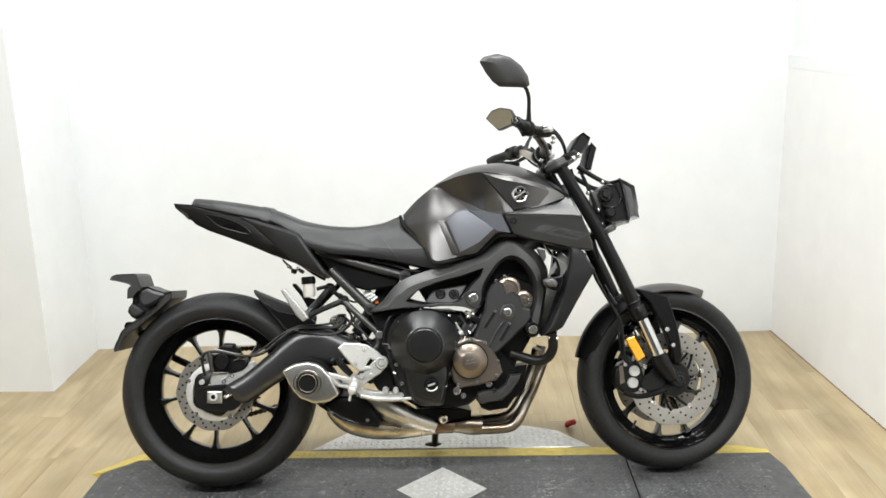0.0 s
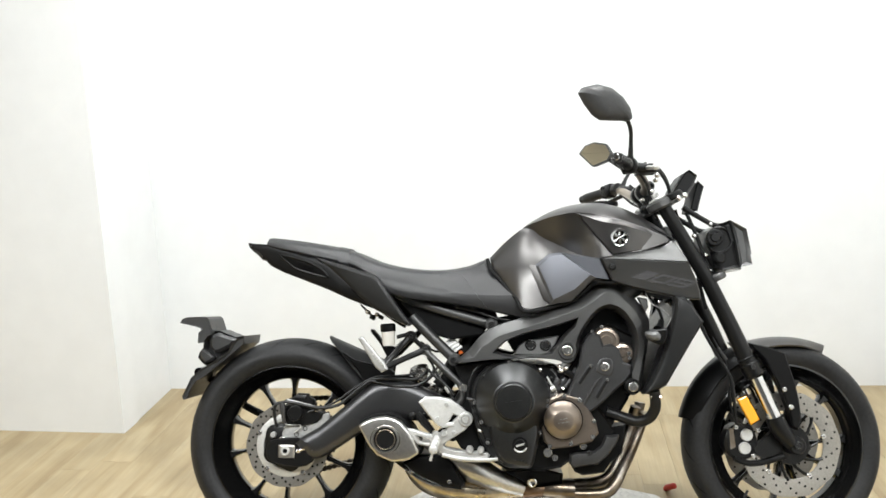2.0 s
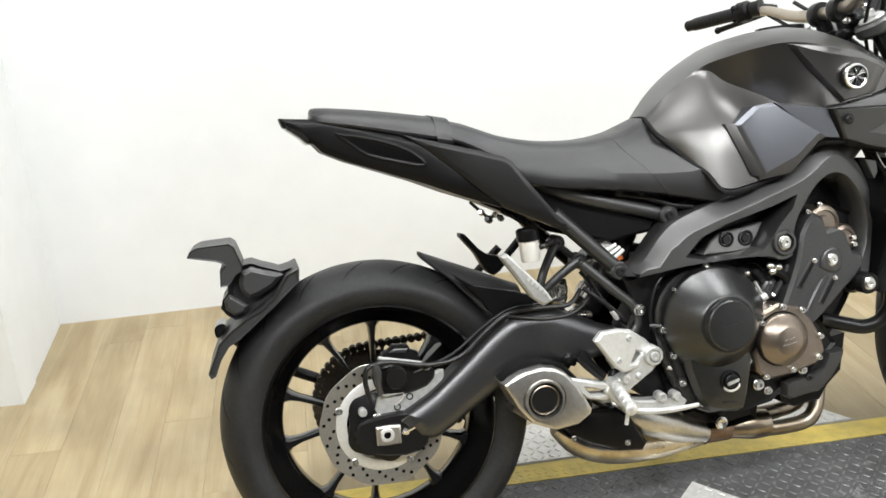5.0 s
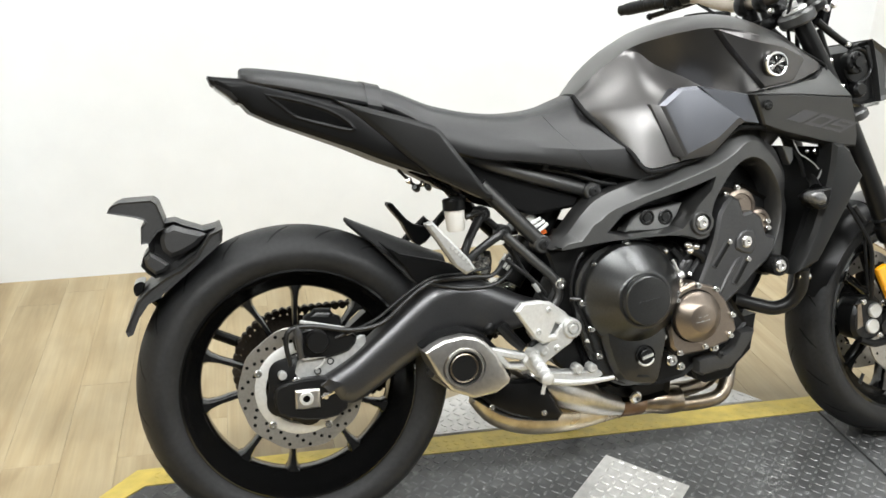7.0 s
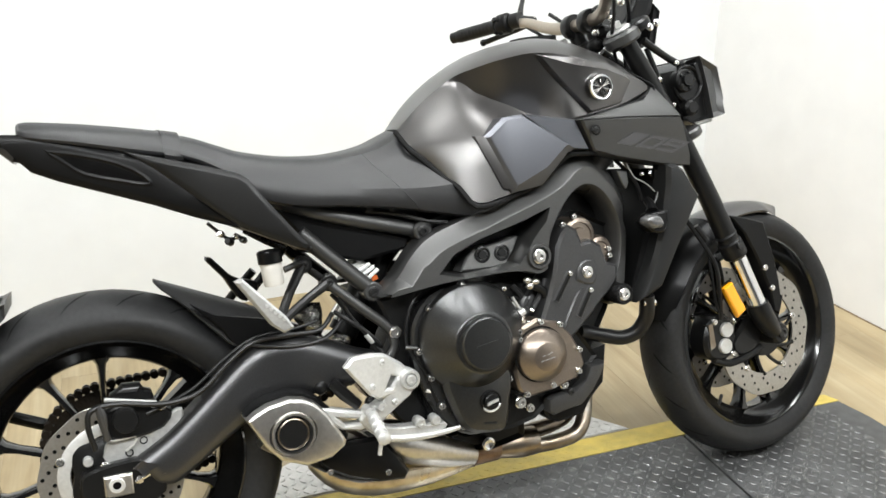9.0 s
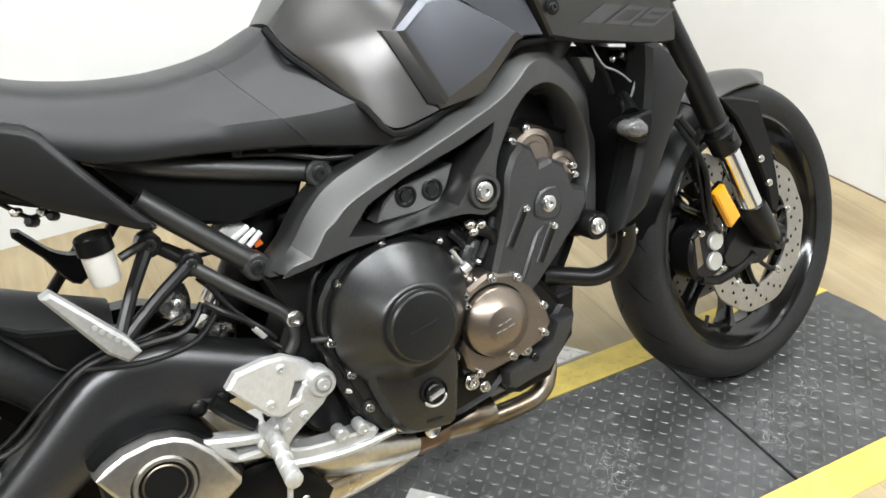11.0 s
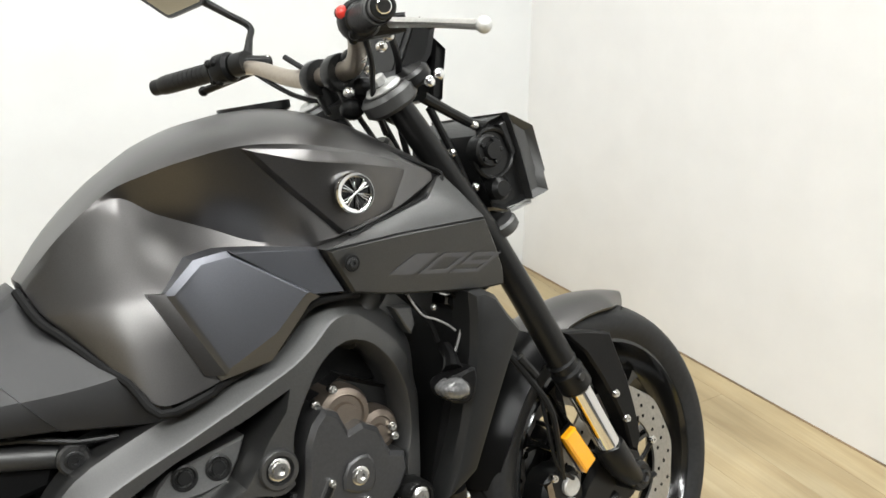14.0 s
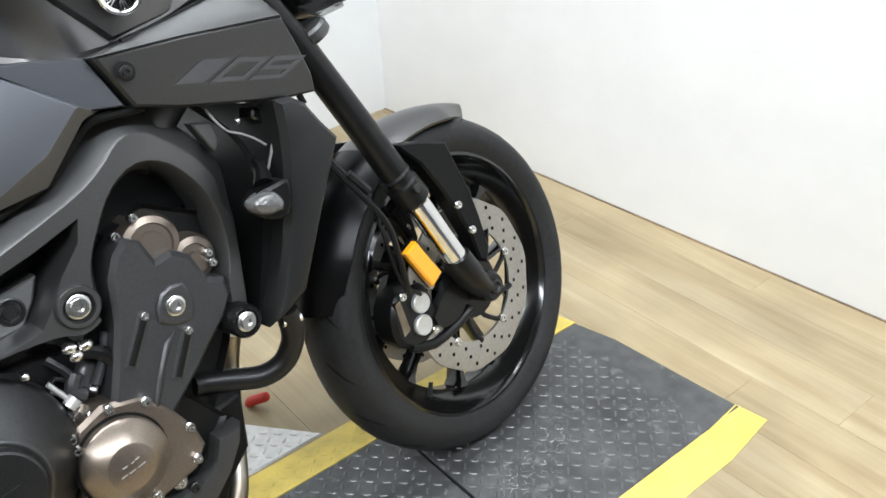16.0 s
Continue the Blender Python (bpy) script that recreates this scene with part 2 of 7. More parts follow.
def wood_material():
    """Pale oak vinyl plank: long grain, darker streaks and a tone of its own for each plank."""
    m = bpy.data.materials.new("pale_oak_plank")
    m.use_nodes = True
    nt = m.node_tree
    b = nt.nodes["Principled BSDF"]
    tc = nt.nodes.new("ShaderNodeTexCoord")
    info = nt.nodes.new("ShaderNodeObjectInfo")
    geo = nt.nodes.new("ShaderNodeNewGeometry")
    rnd = nt.nodes.new("ShaderNodeMath")
    rnd.operation = "ADD"
    nt.links.new(info.outputs["Random"], rnd.inputs[0])
    nt.links.new(geo.outputs["Random Per Island"], rnd.inputs[1])
    comb = nt.nodes.new("ShaderNodeCombineXYZ")
    k = nt.nodes.new("ShaderNodeMath")
    k.operation = "MULTIPLY"
    k.inputs[1].default_value = 37.0
    nt.links.new(rnd.outputs[0], k.inputs[0])
    nt.links.new(k.outputs[0], comb.inputs[2])
    mp = nt.nodes.new("ShaderNodeMapping")
    mp.inputs["Scale"].default_value = (13, 1.6, 1)
    nt.links.new(geo.outputs["Position"], mp.inputs["Vector"])
    nt.links.new(comb.outputs[0], mp.inputs["Location"])
    n1 = nt.nodes.new("ShaderNodeTexNoise")
    n1.inputs["Scale"].default_value, n1.inputs["Detail"].default_value, n1.inputs["Distortion"].default_value = 1.0, 8, 0.9
    nt.links.new(mp.outputs[0], n1.inputs["Vector"])
    mp2 = nt.nodes.new("ShaderNodeMapping")
    mp2.inputs["Scale"].default_value = (150, 5, 1)
    nt.links.new(geo.outputs["Position"], mp2.inputs["Vector"])
    nt.links.new(comb.outputs[0], mp2.inputs["Location"])
    n2 = nt.nodes.new("ShaderNodeTexNoise")
    n2.inputs["Scale"].default_value, n2.inputs["Detail"].default_value = 1.0, 4
    nt.links.new(mp2.outputs[0], n2.inputs["Vector"])
    ramp = nt.nodes.new("ShaderNodeValToRGB")
    ramp.color_ramp.elements[0].position, ramp.color_ramp.elements[0].color = 0.24, (0.262, 0.192, 0.100, 1)
    ramp.color_ramp.elements[1].position, ramp.color_ramp.elements[1].color = 0.78, (0.43, 0.355, 0.222, 1)
    mid = ramp.color_ramp.elements.new(0.46)
    mid.color = (0.352, 0.275, 0.156, 1)
    nt.links.new(n1.outputs["Fac"], ramp.inputs[0])
    fine = nt.nodes.new("ShaderNodeMapRange")
    fine.inputs["From Min"].default_value, fine.inputs["From Max"].default_value = 0.3, 0.7
    fine.inputs["To Min"].default_value, fine.inputs["To Max"].default_value = 0.92, 1.05
    nt.links.new(n2.outputs["Fac"], fine.inputs["Value"])
    tone = nt.nodes.new("ShaderNodeMapRange")
    tone.inputs["From Max"].default_value = 1.6
    tone.inputs["To Min"].default_value, tone.inputs["To Max"].default_value = 0.90, 1.08
    nt.links.new(rnd.outputs[0], tone.inputs["Value"])
    mul = nt.nodes.new("ShaderNodeMath")
    mul.operation = "MULTIPLY"
    nt.links.new(fine.outputs[0], mul.inputs[0])
    nt.links.new(tone.outputs[0], mul.inputs[1])
    mix = nt.nodes.new("ShaderNodeVectorMath")
    mix.operation = "SCALE"
    nt.links.new(ramp.outputs["Color"], mix.inputs[0])
    nt.links.new(mul.outputs[0], mix.inputs["Scale"])
    blot = nt.nodes.new("ShaderNodeTexNoise")
    blot.inputs["Scale"].default_value, blot.inputs["Detail"].default_value = 3.3, 5
    nt.links.new(geo.outputs["Position"], blot.inputs["Vector"])
    bl = nt.nodes.new("ShaderNodeMapRange")
    bl.inputs["From Min"].default_value, bl.inputs["From Max"].default_value = 0.36, 0.60
    bl.inputs["To Min"].default_value, bl.inputs["To Max"].default_value = 0.86, 1.07
    nt.links.new(blot.outputs["Fac"], bl.inputs["Value"])
    soil = nt.nodes.new("ShaderNodeVectorMath")
    soil.operation = "SCALE"
    nt.links.new(mix.outputs[0], soil.inputs[0])
    nt.links.new(bl.outputs[0], soil.inputs["Scale"])
    nt.links.new(soil.outputs[0], b.inputs["Base Color"])
    b.inputs["Roughness"].default_value = 0.42
    bp = nt.nodes.new("ShaderNodeBump")
    bp.inputs["Strength"].default_value, bp.inputs["Distance"].default_value = 0.15, 0.001
    nt.links.new(n2.outputs["Fac"], bp.inputs["Height"])
    nt.links.new(bp.outputs["Normal"], b.inputs["Normal"])
    return m


M_WOOD = wood_material()
M_LAMP = lamp_material()

# ---- mesh helpers ----


def finish(bm, sharp=32):
    bmesh.ops.recalc_face_normals(bm, faces=bm.faces)
    for f in bm.faces:
        f.smooth = True
    for e in bm.edges:
        if len(e.link_faces) == 2 and e.calc_face_angle(0) > radians(sharp):
            e.smooth = False


def part(name, bm, material, parent=None, label="", steer=False, sharp=32):
    """Links a bmesh as one mesh object, under a thing or a part."""
    if steer:
        bm.transform(STEER if steer is True else steer)
    finish(bm, sharp)
    me = bpy.data.meshes.new(name)
    bm.to_mesh(me)
    bm.free()
    me.materials.append(material)
    ob = new(name, me)
    if parent:
        ob.parent = parent
    if label:
        ob["label"] = label
    return ob


def warp(bm, fn):
    """Moves each point sideways: its y becomes fn(x, y, z)."""
    for v in bm.verts:
        v.co.y = fn(v.co.x, v.co.y, v.co.z)
    return bm


def box(bm, x0, x1, y0, y1, z0, z1):
    v = [bm.verts.new((x, y, z)) for z in (z0, z1) for y in (y0, y1) for x in (x0, x1)]
    for q in ((0, 1, 3, 2), (4, 5, 7, 6), (0, 1, 5, 4), (2, 3, 7, 6), (0, 2, 6, 4), (1, 3, 7, 5)):
        bm.faces.new([v[i] for i in q])
    return bm


def spline(pts, n=3, closed=True):
    """Catmull-Rom through the points (tuples of any length)."""
    p = [np.array(q, float) for q in pts]
    if n <= 1:
        return [tuple(q) for q in p]
    out, m = [], len(p)
    for i in range(m if closed else m - 1):
        if closed:
            a, b, c, d = p[i - 1], p[i], p[(i + 1) % m], p[(i + 2) % m]
        else:
            a, b, c, d = p[max(i - 1, 0)], p[i], p[i + 1], p[min(i + 2, m - 1)]
        for j in range(n):
            t = j / n
            out.append(tuple(0.5 * (2 * b + (c - a) * t + (2 * a - 5 * b + 4 * c - d) * t * t + (3 * b - a - 3 * c + d) * t ** 3)))
    if not closed:
        out.append(tuple(p[-1]))
    return out


def inset(pts, d):
    """A closed outline drawn in by d."""
    area = sum(a[0] * b[1] - b[0] * a[1] for a, b in zip(pts, pts[1:] + pts[:1]))
    sg = 1 if area > 0 else -1
    out = []
    for i, p in enumerate(pts):
        a, b = pts[i - 1], pts[(i + 1) % len(pts)]
        u = Vector((p[0] - a[0], p[1] - a[1]))
        w = Vector((b[0] - p[0], b[1] - p[1]))
        u = u.normalized() if u.length > 1e-7 else Vector((1, 0))
        w = w.normalized() if w.length > 1e-7 else u
        n = Vector((-u.y - w.y, u.x + w.x))
        n = n.normalized() if n.length > 1e-6 else Vector((-u.y, u.x))
        k = max(0.5, n.dot(Vector((-u.y, u.x))))
        out.append((p[0] + sg * n.x * d / k, p[1] + sg * n.y * d / k))
    return out


def slab(outline, layers, smooth=1, holes=(), bm=None, weight=None, chamfer=1.0):
    """A plate from a side outline (x, z): layers of (y, inset), with through holes."""
    bm = bm or bmesh.new()
    outline = spline(outline, smooth)
    loops = [(outline, 1)] + [(list(h), -chamfer) for h in holes]
    caps = ([], [])
    for pts, sg in loops:
        rings = []
        for y, d in layers:
            q = inset(pts, d * sg) if d else pts
            if weight and sg == 1:
                q = [(a[0] + (b[0] - a[0]) * w, a[1] + (b[1] - a[1]) * w) for a, b, w in zip(pts, q, weight)]
            rings.append([bm.verts.new((x, y, z)) for x, z in q])
        n = len(pts)
        for r0, r1 in zip(rings, rings[1:]):
            for i in range(n):
                bm.faces.new((r0[i], r0[(i + 1) % n], r1[(i + 1) % n], r1[i]))
        caps[0].append(rings[0])
        caps[1].append(rings[-1])
    for side in caps:
        edges = []
        for r in side:
            for i in range(len(r)):
                edges.append(bm.edges.get((r[i], r[(i + 1) % len(r)])) or bm.edges.new((r[i], r[(i + 1) % len(r)])))
        bmesh.ops.triangle_fill(bm, edges=edges, use_beauty=True)
    return bm


def loft(rings, closed=True, cap=True, bm=None):
    """A skin over rings of equal count."""
    bm = bm or bmesh.new()
    vs = [[bm.verts.new(p) for p in r] for r in rings]
    n = len(rings[0])
    for a, b in zip(vs, vs[1:]):
        for i in range(n if closed else n - 1):
            bm.faces.new((a[i], a[(i + 1) % n], b[(i + 1) % n], b[i]))
    if cap and closed:
        bm.faces.new(vs[0])
        bm.faces.new(vs[-1])
    return bm


def tube(path, r, n=10, smooth=4, bm=None, flat=1.0):
    """A round bar along points (x, y, z); r may be a list along the points."""
    bm = bm or bmesh.new()
    rr = r if isinstance(r, (list, tuple)) else [r] * len(path)
    q = spline([(*p, a) for p, a in zip(path, rr)], smooth, closed=False)
    pts = [Vector(p[:3]) for p in q]
    rad = [p[3] for p in q]
    side = None
    rings = []
    for i, p in enumerate(pts):
        d = (pts[min(i + 1, len(pts) - 1)] - pts[max(i - 1, 0)]).normalized()
        if side is None:
            side = d.cross(Vector((0, 1, 0)))
            side = (side if side.length > 0.05 else d.cross(Vector((0, 0, 1)))).normalized()
        else:
            side = (side - d * side.dot(d)).normalized()
        up = d.cross(side)
        rings.append([p + side * (math.cos(2 * math.pi * k / n) * rad[i]) + up * (math.sin(2 * math.pi * k / n) * rad[i] * flat) for k in range(n)])
    return loft(rings, bm=bm)


def lathe(x, z, profile, n=32, bm=None, a0=0.0, a1=360.0, cap=True):
    """A turned form about the cross axis at (x, z): profile of (radius, y)."""
    bm = bm or bmesh.new()
    full = abs(a1 - a0 - 360) < 1e-6
    m = n if full else n + 1
    rings = []
    for r, y in profile:
        ring = []
        for k in range(m):
            a = radians(a0 + (a1 - a0) * k / n)
            ring.append(bm.verts.new((x + r * math.cos(a), y, z + r * math.sin(a))))
        rings.append(ring)
    for a, b in zip(rings, rings[1:]):
        for i in range(m if full else m - 1):
            bm.faces.new((a[i], a[(i + 1) % m], b[(i + 1) % m], b[i]))
    if full and cap:
        for ring, (r, y) in ((rings[0], profile[0]), (rings[-1], profile[-1])):
            if r > 1e-4:
                bm.faces.new(ring)
    bmesh.ops.remove_doubles(bm, verts=bm.verts, dist=1e-6)
    return bm


def rod(p, q, r, n=12, bm=None, bev=0.15):
    """A straight bar with rounded ends."""
    bm = bm or bmesh.new()
    p, q = Vector(p), Vector(q)
    d = (q - p).normalized()
    s = d.orthogonal().normalized()
    u = d.cross(s)
    rings = []
    for t, k in ((p, 1 - bev), (p + d * r * bev, 1), (q - d * r * bev, 1), (q, 1 - bev)):
        rings.append([t + s * (math.cos(2 * math.pi * i / n) * r * k) + u * (math.sin(2 * math.pi * i / n) * r * k) for i in range(n)])
    return loft(rings, bm=bm)


def bolt(x, z, y, r, parent, material=None, steer=False, h=0.005, name="bolt", label=""):
    """A flanged bolt with a hollow head, facing the right-hand side."""
    p = [(r, y + 0.004), (r, y - h * 0.35), (r * 0.86, y - h * 0.5), (r * 0.72, y - h * 0.5), (r * 0.70, y - h), (r * 0.36, y - h), (r * 0.33, y - h * 0.4), (0, y - h * 0.4)]
    return part(name, lathe(x, z, p, 14), material or M_ZINC, parent, label, steer)


def ball(bm, c, r, n=12):
    bmesh.ops.create_uvsphere(bm, u_segments=n, v_segments=n // 2 + 2, radius=1.0, matrix=Matrix.Translation(c) @ Matrix.Diagonal((*r, 1)))
    return bm


# ---- room ----
FLOOR = -0.02
BACK_L, BACK_R = (-1.662, 1.312), (1.524, 1.42)
RIGHT_END = (1.76, -2.9)


def wall_block(name, a, b, thick, z0, z1, material=None, label=""):
    """A straight wall from a to b with its thickness to the left of that line."""
    a, b = Vector(a), Vector(b)
    d = (b - a).normalized()
    n = Vector((-d.y, d.x)) * thick
    bm = bmesh.new()
    q = [a, b, b + n, a + n]
    lo = [bm.verts.new((p.x, p.y, z0)) for p in q]
    hi = [bm.verts.new((p.x, p.y, z1)) for p in q]
    bm.faces.new(lo)
    bm.faces.new(hi)
    for i in range(4):
        bm.faces.new((lo[i], lo[(i + 1) % 4], hi[(i + 1) % 4], hi[i]))
    return tagged(part(name, bm, material or M_WALL), label, "wall", kind="structure")


wall_block("wall_back", (BACK_R[0] + 0.15, BACK_R[1] + 0.005), (BACK_L[0] - 0.1, BACK_L[1] - 0.003), -0.12, FLOOR - 0.05, CEIL, label="plain white painted wall behind the motorcycle")
wall_block("wall_pillar_side", (BACK_L[0], BACK_L[1] + 0.05), (-1.6525, 0.835), -0.12, FLOOR - 0.05, CEIL, label="white painted return wall beside the alcove")
wall_block("wall_pillar_front", (-1.652, 0.8115), (-3.4, 0.85), -0.12, FLOOR - 0.05, CEIL, label="white painted wall beside the alcove")
wall_block("wall_right", RIGHT_END, (BACK_R[0] - 0.006, BACK_R[1] + 0.1), -0.12, FLOOR - 0.05, 1.205, M_WALLP, "semi-gloss white panel wall with a dark joint at the floor")
wall_block("wall_right_upper", (RIGHT_END[0] + 0.012, RIGHT_END[1]), (BACK_R[0] + 0.008, BACK_R[1] + 0.1), -0.12, 1.205, CEIL, label="white painted wall above the panel")
wall_block("trim", (RIGHT_END[0] + 0.003, RIGHT_END[1]), (BACK_R[0] - 0.002, BACK_R[1]), -0.02, 1.2055, 1.262, label="white wooden ledge along the panel wall")
# Three added walls out of view: they close the hall and shape reflections.
wall_block("wall_left", (-3.4, 0.97), (-3.4, -4.2), -0.12, FLOOR - 0.05, CEIL, M_HALL, "unseen plain tan wall, added to close the hall and tint reflections")
wall_block("wall_front", (-3.52, -4.2), (2.0, -4.2), -0.12, FLOOR - 0.05, CEIL, M_HALLD, "unseen plain charcoal wall, added for dark reflections")
wall_block("wall_right_near", (1.85, -4.2), (RIGHT_END[0] + 0.0, RIGHT_END[1]), -0.12, FLOOR - 0.05, CEIL, M_WALL, "unseen plain white wall, added to brighten the tank's reflections")
# The ceiling is out of view; its dark tone only steers reflections.
tagged(part("ceiling", box(bmesh.new(), -3.6, 2.2, -4.4, 1.6, CEIL, CEIL + 0.1), M_CEIL), "unseen dark grey-brown ceiling with light panels, dark to deepen reflections", "ceiling", kind="structure")
tagged(part("subfloor", box(bmesh.new(), -3.6, 2.2, -4.4, 1.6, FLOOR - 0.2, FLOOR - 0.004), M_TRIMD), "dark underlay in the joints of the floor", "floor", kind="structure")
# dark open joint where the panel wall meets the floor
wall_block("baseboard", (RIGHT_END[0] - 0.003, RIGHT_END[1]), (BACK_R[0] - 0.008, BACK_R[1]), -0.01, FLOOR, FLOOR + 0.0018, M_JOINT, "thin brown joint under the panel wall")


# Body of an added, unseen panel, to go with its light.
def added_ceiling_light(x, y):
    bm = bmesh.new()
    for x0, x1, y0, y1 in ((-0.61, 0.61, -0.17, -0.15), (-0.61, 0.61, 0.15, 0.17), (-0.61, -0.59, -0.15, 0.15), (0.59, 0.61, -0.15, 0.15)):
        box(bm, x0, x1, y0, y1, -0.05, -0.001)
    body = part("added_ceiling_light", bm, M_CEIL)
    body.matrix_world = pose(x, y, CEIL)
    part("diffuser", box(bmesh.new(), -0.589, 0.589, -0.149, 0.149, -0.035, -0.02), M_LAMP, body, "glowing white diffuser")
    return tagged(body, "unseen slim ceiling light panel with a glowing diffuser, added for light and reflections", "ceiling light", "ceiling lights")


for lx, ly in LAMPS:
    added_ceiling_light(lx, ly)

# ---- lift platform ----
lift = tagged(new("lift_platform"), "low grey tread-plate motorcycle lift with yellow edges", "motorcycle lift")


def flat(name, outline, z0, z1, material, parent, label="", bev=0.004):
    """A level plate from a plan outline (x, y) with a bevelled top edge."""
    bm = bmesh.new()
    rings = []
    for z, d in ((z0, 0), (z1 - bev, 0), (z1, bev)):
        rings.append([(x, y, z) for x, y in (inset(outline, d) if d else outline)])
    return part(name, loft(rings, bm=bm), material, parent, label)


def inside(x, y, poly):
    hit = False
    for (ax, ay), (bx, by) in zip(poly, poly[1:] + poly[:1]):
        if (ay > y) != (by > y) and x < ax + (y - ay) / (by - ay) * (bx - ax):
            hit = not hit
    return hit


BAR_PLACES = []


def tread(name, zone, z, material, parent, pitch=0.0215, length=0.0205, width=0.0065, holes=(), single=None):
    """Raised lozenge bars of tread plate, turned this way and that."""
    verts, faces = [], []
    xs, ys = [p[0] for p in zone], [p[1] for p in zone]
    nx, ny = int((max(xs) - min(xs)) / pitch) + 1, int((max(ys) - min(ys)) / pitch) + 1
    loc = [(-0.5, 0, 0), (-0.24, -0.5, 0), (0.24, -0.5, 0), (0.5, 0, 0), (0.24, 0.5, 0), (-0.24, 0.5, 0), (-0.30, 0, 1), (-0.16, -0.2, 1), (0.16, -0.2, 1), (0.30, 0, 1), (0.16, 0.2, 1), (-0.16, 0.2, 1)]
    for i in range(nx):
        for j in range(ny):
            cx, cy = min(xs) + (i + 0.5) * pitch, min(ys) + (j + 0.5) * pitch
            if any(inside(cx, cy, h) for h in holes):
                continue
            a = radians(45 if (i + j) % 2 else -45) + random.uniform(-0.05, 0.05)
            c, s = math.cos(a) , math.sin(a)
            pts = [(cx + u * length * c - v * width * s, cy + u * length * s + v * width * c) for u, v, h in loc]
            if not all(inside(x, y, zone) for x, y in pts):
                continue
            if single and single[0] < cx < single[1] and single[2] < cy < single[3]:
                BAR_PLACES.append((cx, cy, z, a, parent))
                continue
            b = len(verts)
            verts += [(x, y, (z(x, y) if callable(z) else z) + h * 0.0020) for (x, y), (_, _, h) in zip(pts, loc)]
            faces += [tuple(b + q for q in (k, (k + 1) % 6, 6 + (k + 1) % 6, 6 + k)) for k in range(6)] + [tuple(range(b + 6, b + 12))]
    me = bpy.data.meshes.new(name)
    me.from_pydata(verts, [], faces)
    me.materials.append(material)
    ob = new(name, me)
    ob.parent = parent
    return tagged(ob, kind="stuff")


SEAM = 0.612
DECK = [(-1.15, -0.245), (1.138, -0.245), (1.122, 0.050), (1.100, 0.145), (-1.05, 0.145), (-1.15, 0.055)]
DIAMOND = [(-0.004, 0.068), (0.139, -0.076), (-0.004, -0.219), (-0.147, -0.076)]
LEFT = [(-1.15, -0.245), (SEAM - 0.003, -0.245), (SEAM - 0.003, 0.145), (-1.05, 0.145), (-1.15, 0.055)]
RIGHT = [(SEAM + 0.003, -0.245), (1.138, -0.245), (1.122, 0.050), (1.100, 0.145), (SEAM + 0.003, 0.145)]
flat("underframe", inset(DECK, 0.003), FLOOR - 0.003, -0.006, M_HOLE, lift)
deck_a = flat("deck", LEFT, FLOOR - 0.002, 0.0, M_PLATE, lift, "worn grey painted tread plate", bev=0.0012)
deck_b = flat("deck", RIGHT, FLOOR - 0.002, 0.0, M_PLATE, lift, "worn grey painted tread plate", bev=0.0012)
tread("tread_bar", [(-1.06, -0.243), (SEAM - 0.004, -0.243), (SEAM - 0.004, 0.143), (-1.04, 0.143), (-1.06, 0.12)], -0.0004, M_TREAD, deck_a, holes=[inset(DIAMOND, -0.006)])
tread("tread_bar", [(SEAM + 0.004, -0.243), (1.05, -0.243), (1.05, 0.12), (1.03, 0.143), (SEAM + 0.004, 0.143)], -0.0004, M_TREAD, deck_b, single=(0.62, 1.0, -0.25, 0.06))


def ramp_strip(name, inner, outer, material, label):
    """A painted edge that slopes from the deck down to the floor."""
    bm = bmesh.new()
    a = [bm.verts.new((x, y, 0.0008)) for x, y in inner]
    b = [bm.verts.new((x, y, FLOOR + 0.0015)) for x, y in outer]
    c = [bm.verts.new((x, y, FLOOR - 0.002)) for x, y in outer]
    d = [bm.verts.new((x, y, FLOOR - 0.002)) for x, y in inner]
    for p, q in ((a, b), (b, c), (c, d), (d, a)):
        for k in range(len(a) - 1):
            bm.faces.new((p[k], p[k + 1], q[k + 1], q[k]))
    for k in (0, -1):
        bm.faces.new((a[k], b[k], c[k], d[k]))
    return part(name, bm, material, lift, label, sharp=12)


edge_far = ramp_strip("edge_strip", [(-1.152, 0.058), (-1.05, 0.146), (-0.5, 0.146), (0.5, 0.146), (1.04, 0.146), (1.102, 0.146)], [(-1.20, 0.09), (-1.075, 0.232), (-0.5, 0.235), (0.5, 0.237), (1.02, 0.238), (1.112, 0.205)], M_YEL, "scuffed yellow painted edge strip")
far_zone = [(-1.04, 0.150), (1.03, 0.150), (1.005, 0.232), (-1.06, 0.226)]
tread("tread_bar", far_zone, lambda x, y: -0.0004 - 0.0195 * (y - 0.147) / 0.09, M_YEL, edge_far)
ramp_strip("edge_strip", [(-1.15, -0.246), (-0.5, -0.246), (0.3, -0.246), (1.05, -0.246), (1.137, -0.238)], [(-1.23, -0.300), (-0.5, -0.306), (0.3, -0.308), (1.03, -0.310), (1.165, -0.292)], M_YEL, "scuffed yellow painted edge strip")
badge = flat("tread_insert", DIAMOND, -0.002, 0.0016, M_SILV, lift, "bare metal tread-plate diamond", bev=0.001)
tread("tread_bar", inset(DIAMOND, 0.003), 0.0014, M_SILV, badge)
wing_out = [(-0.475, 0.24), (0.515, 0.242), (0.41, 0.372), (0.30, 0.418), (-0.24, 0.43), (-0.36, 0.38)]
wing_plate = flat("side_leaf", wing_out, FLOOR - 0.001, -0.0165, M_SILV, lift, "bare metal tread-plate leaf behind the yellow edge")
tread("tread_bar", inset(wing_out, 0.004), -0.0169, M_SILV, wing_plate)

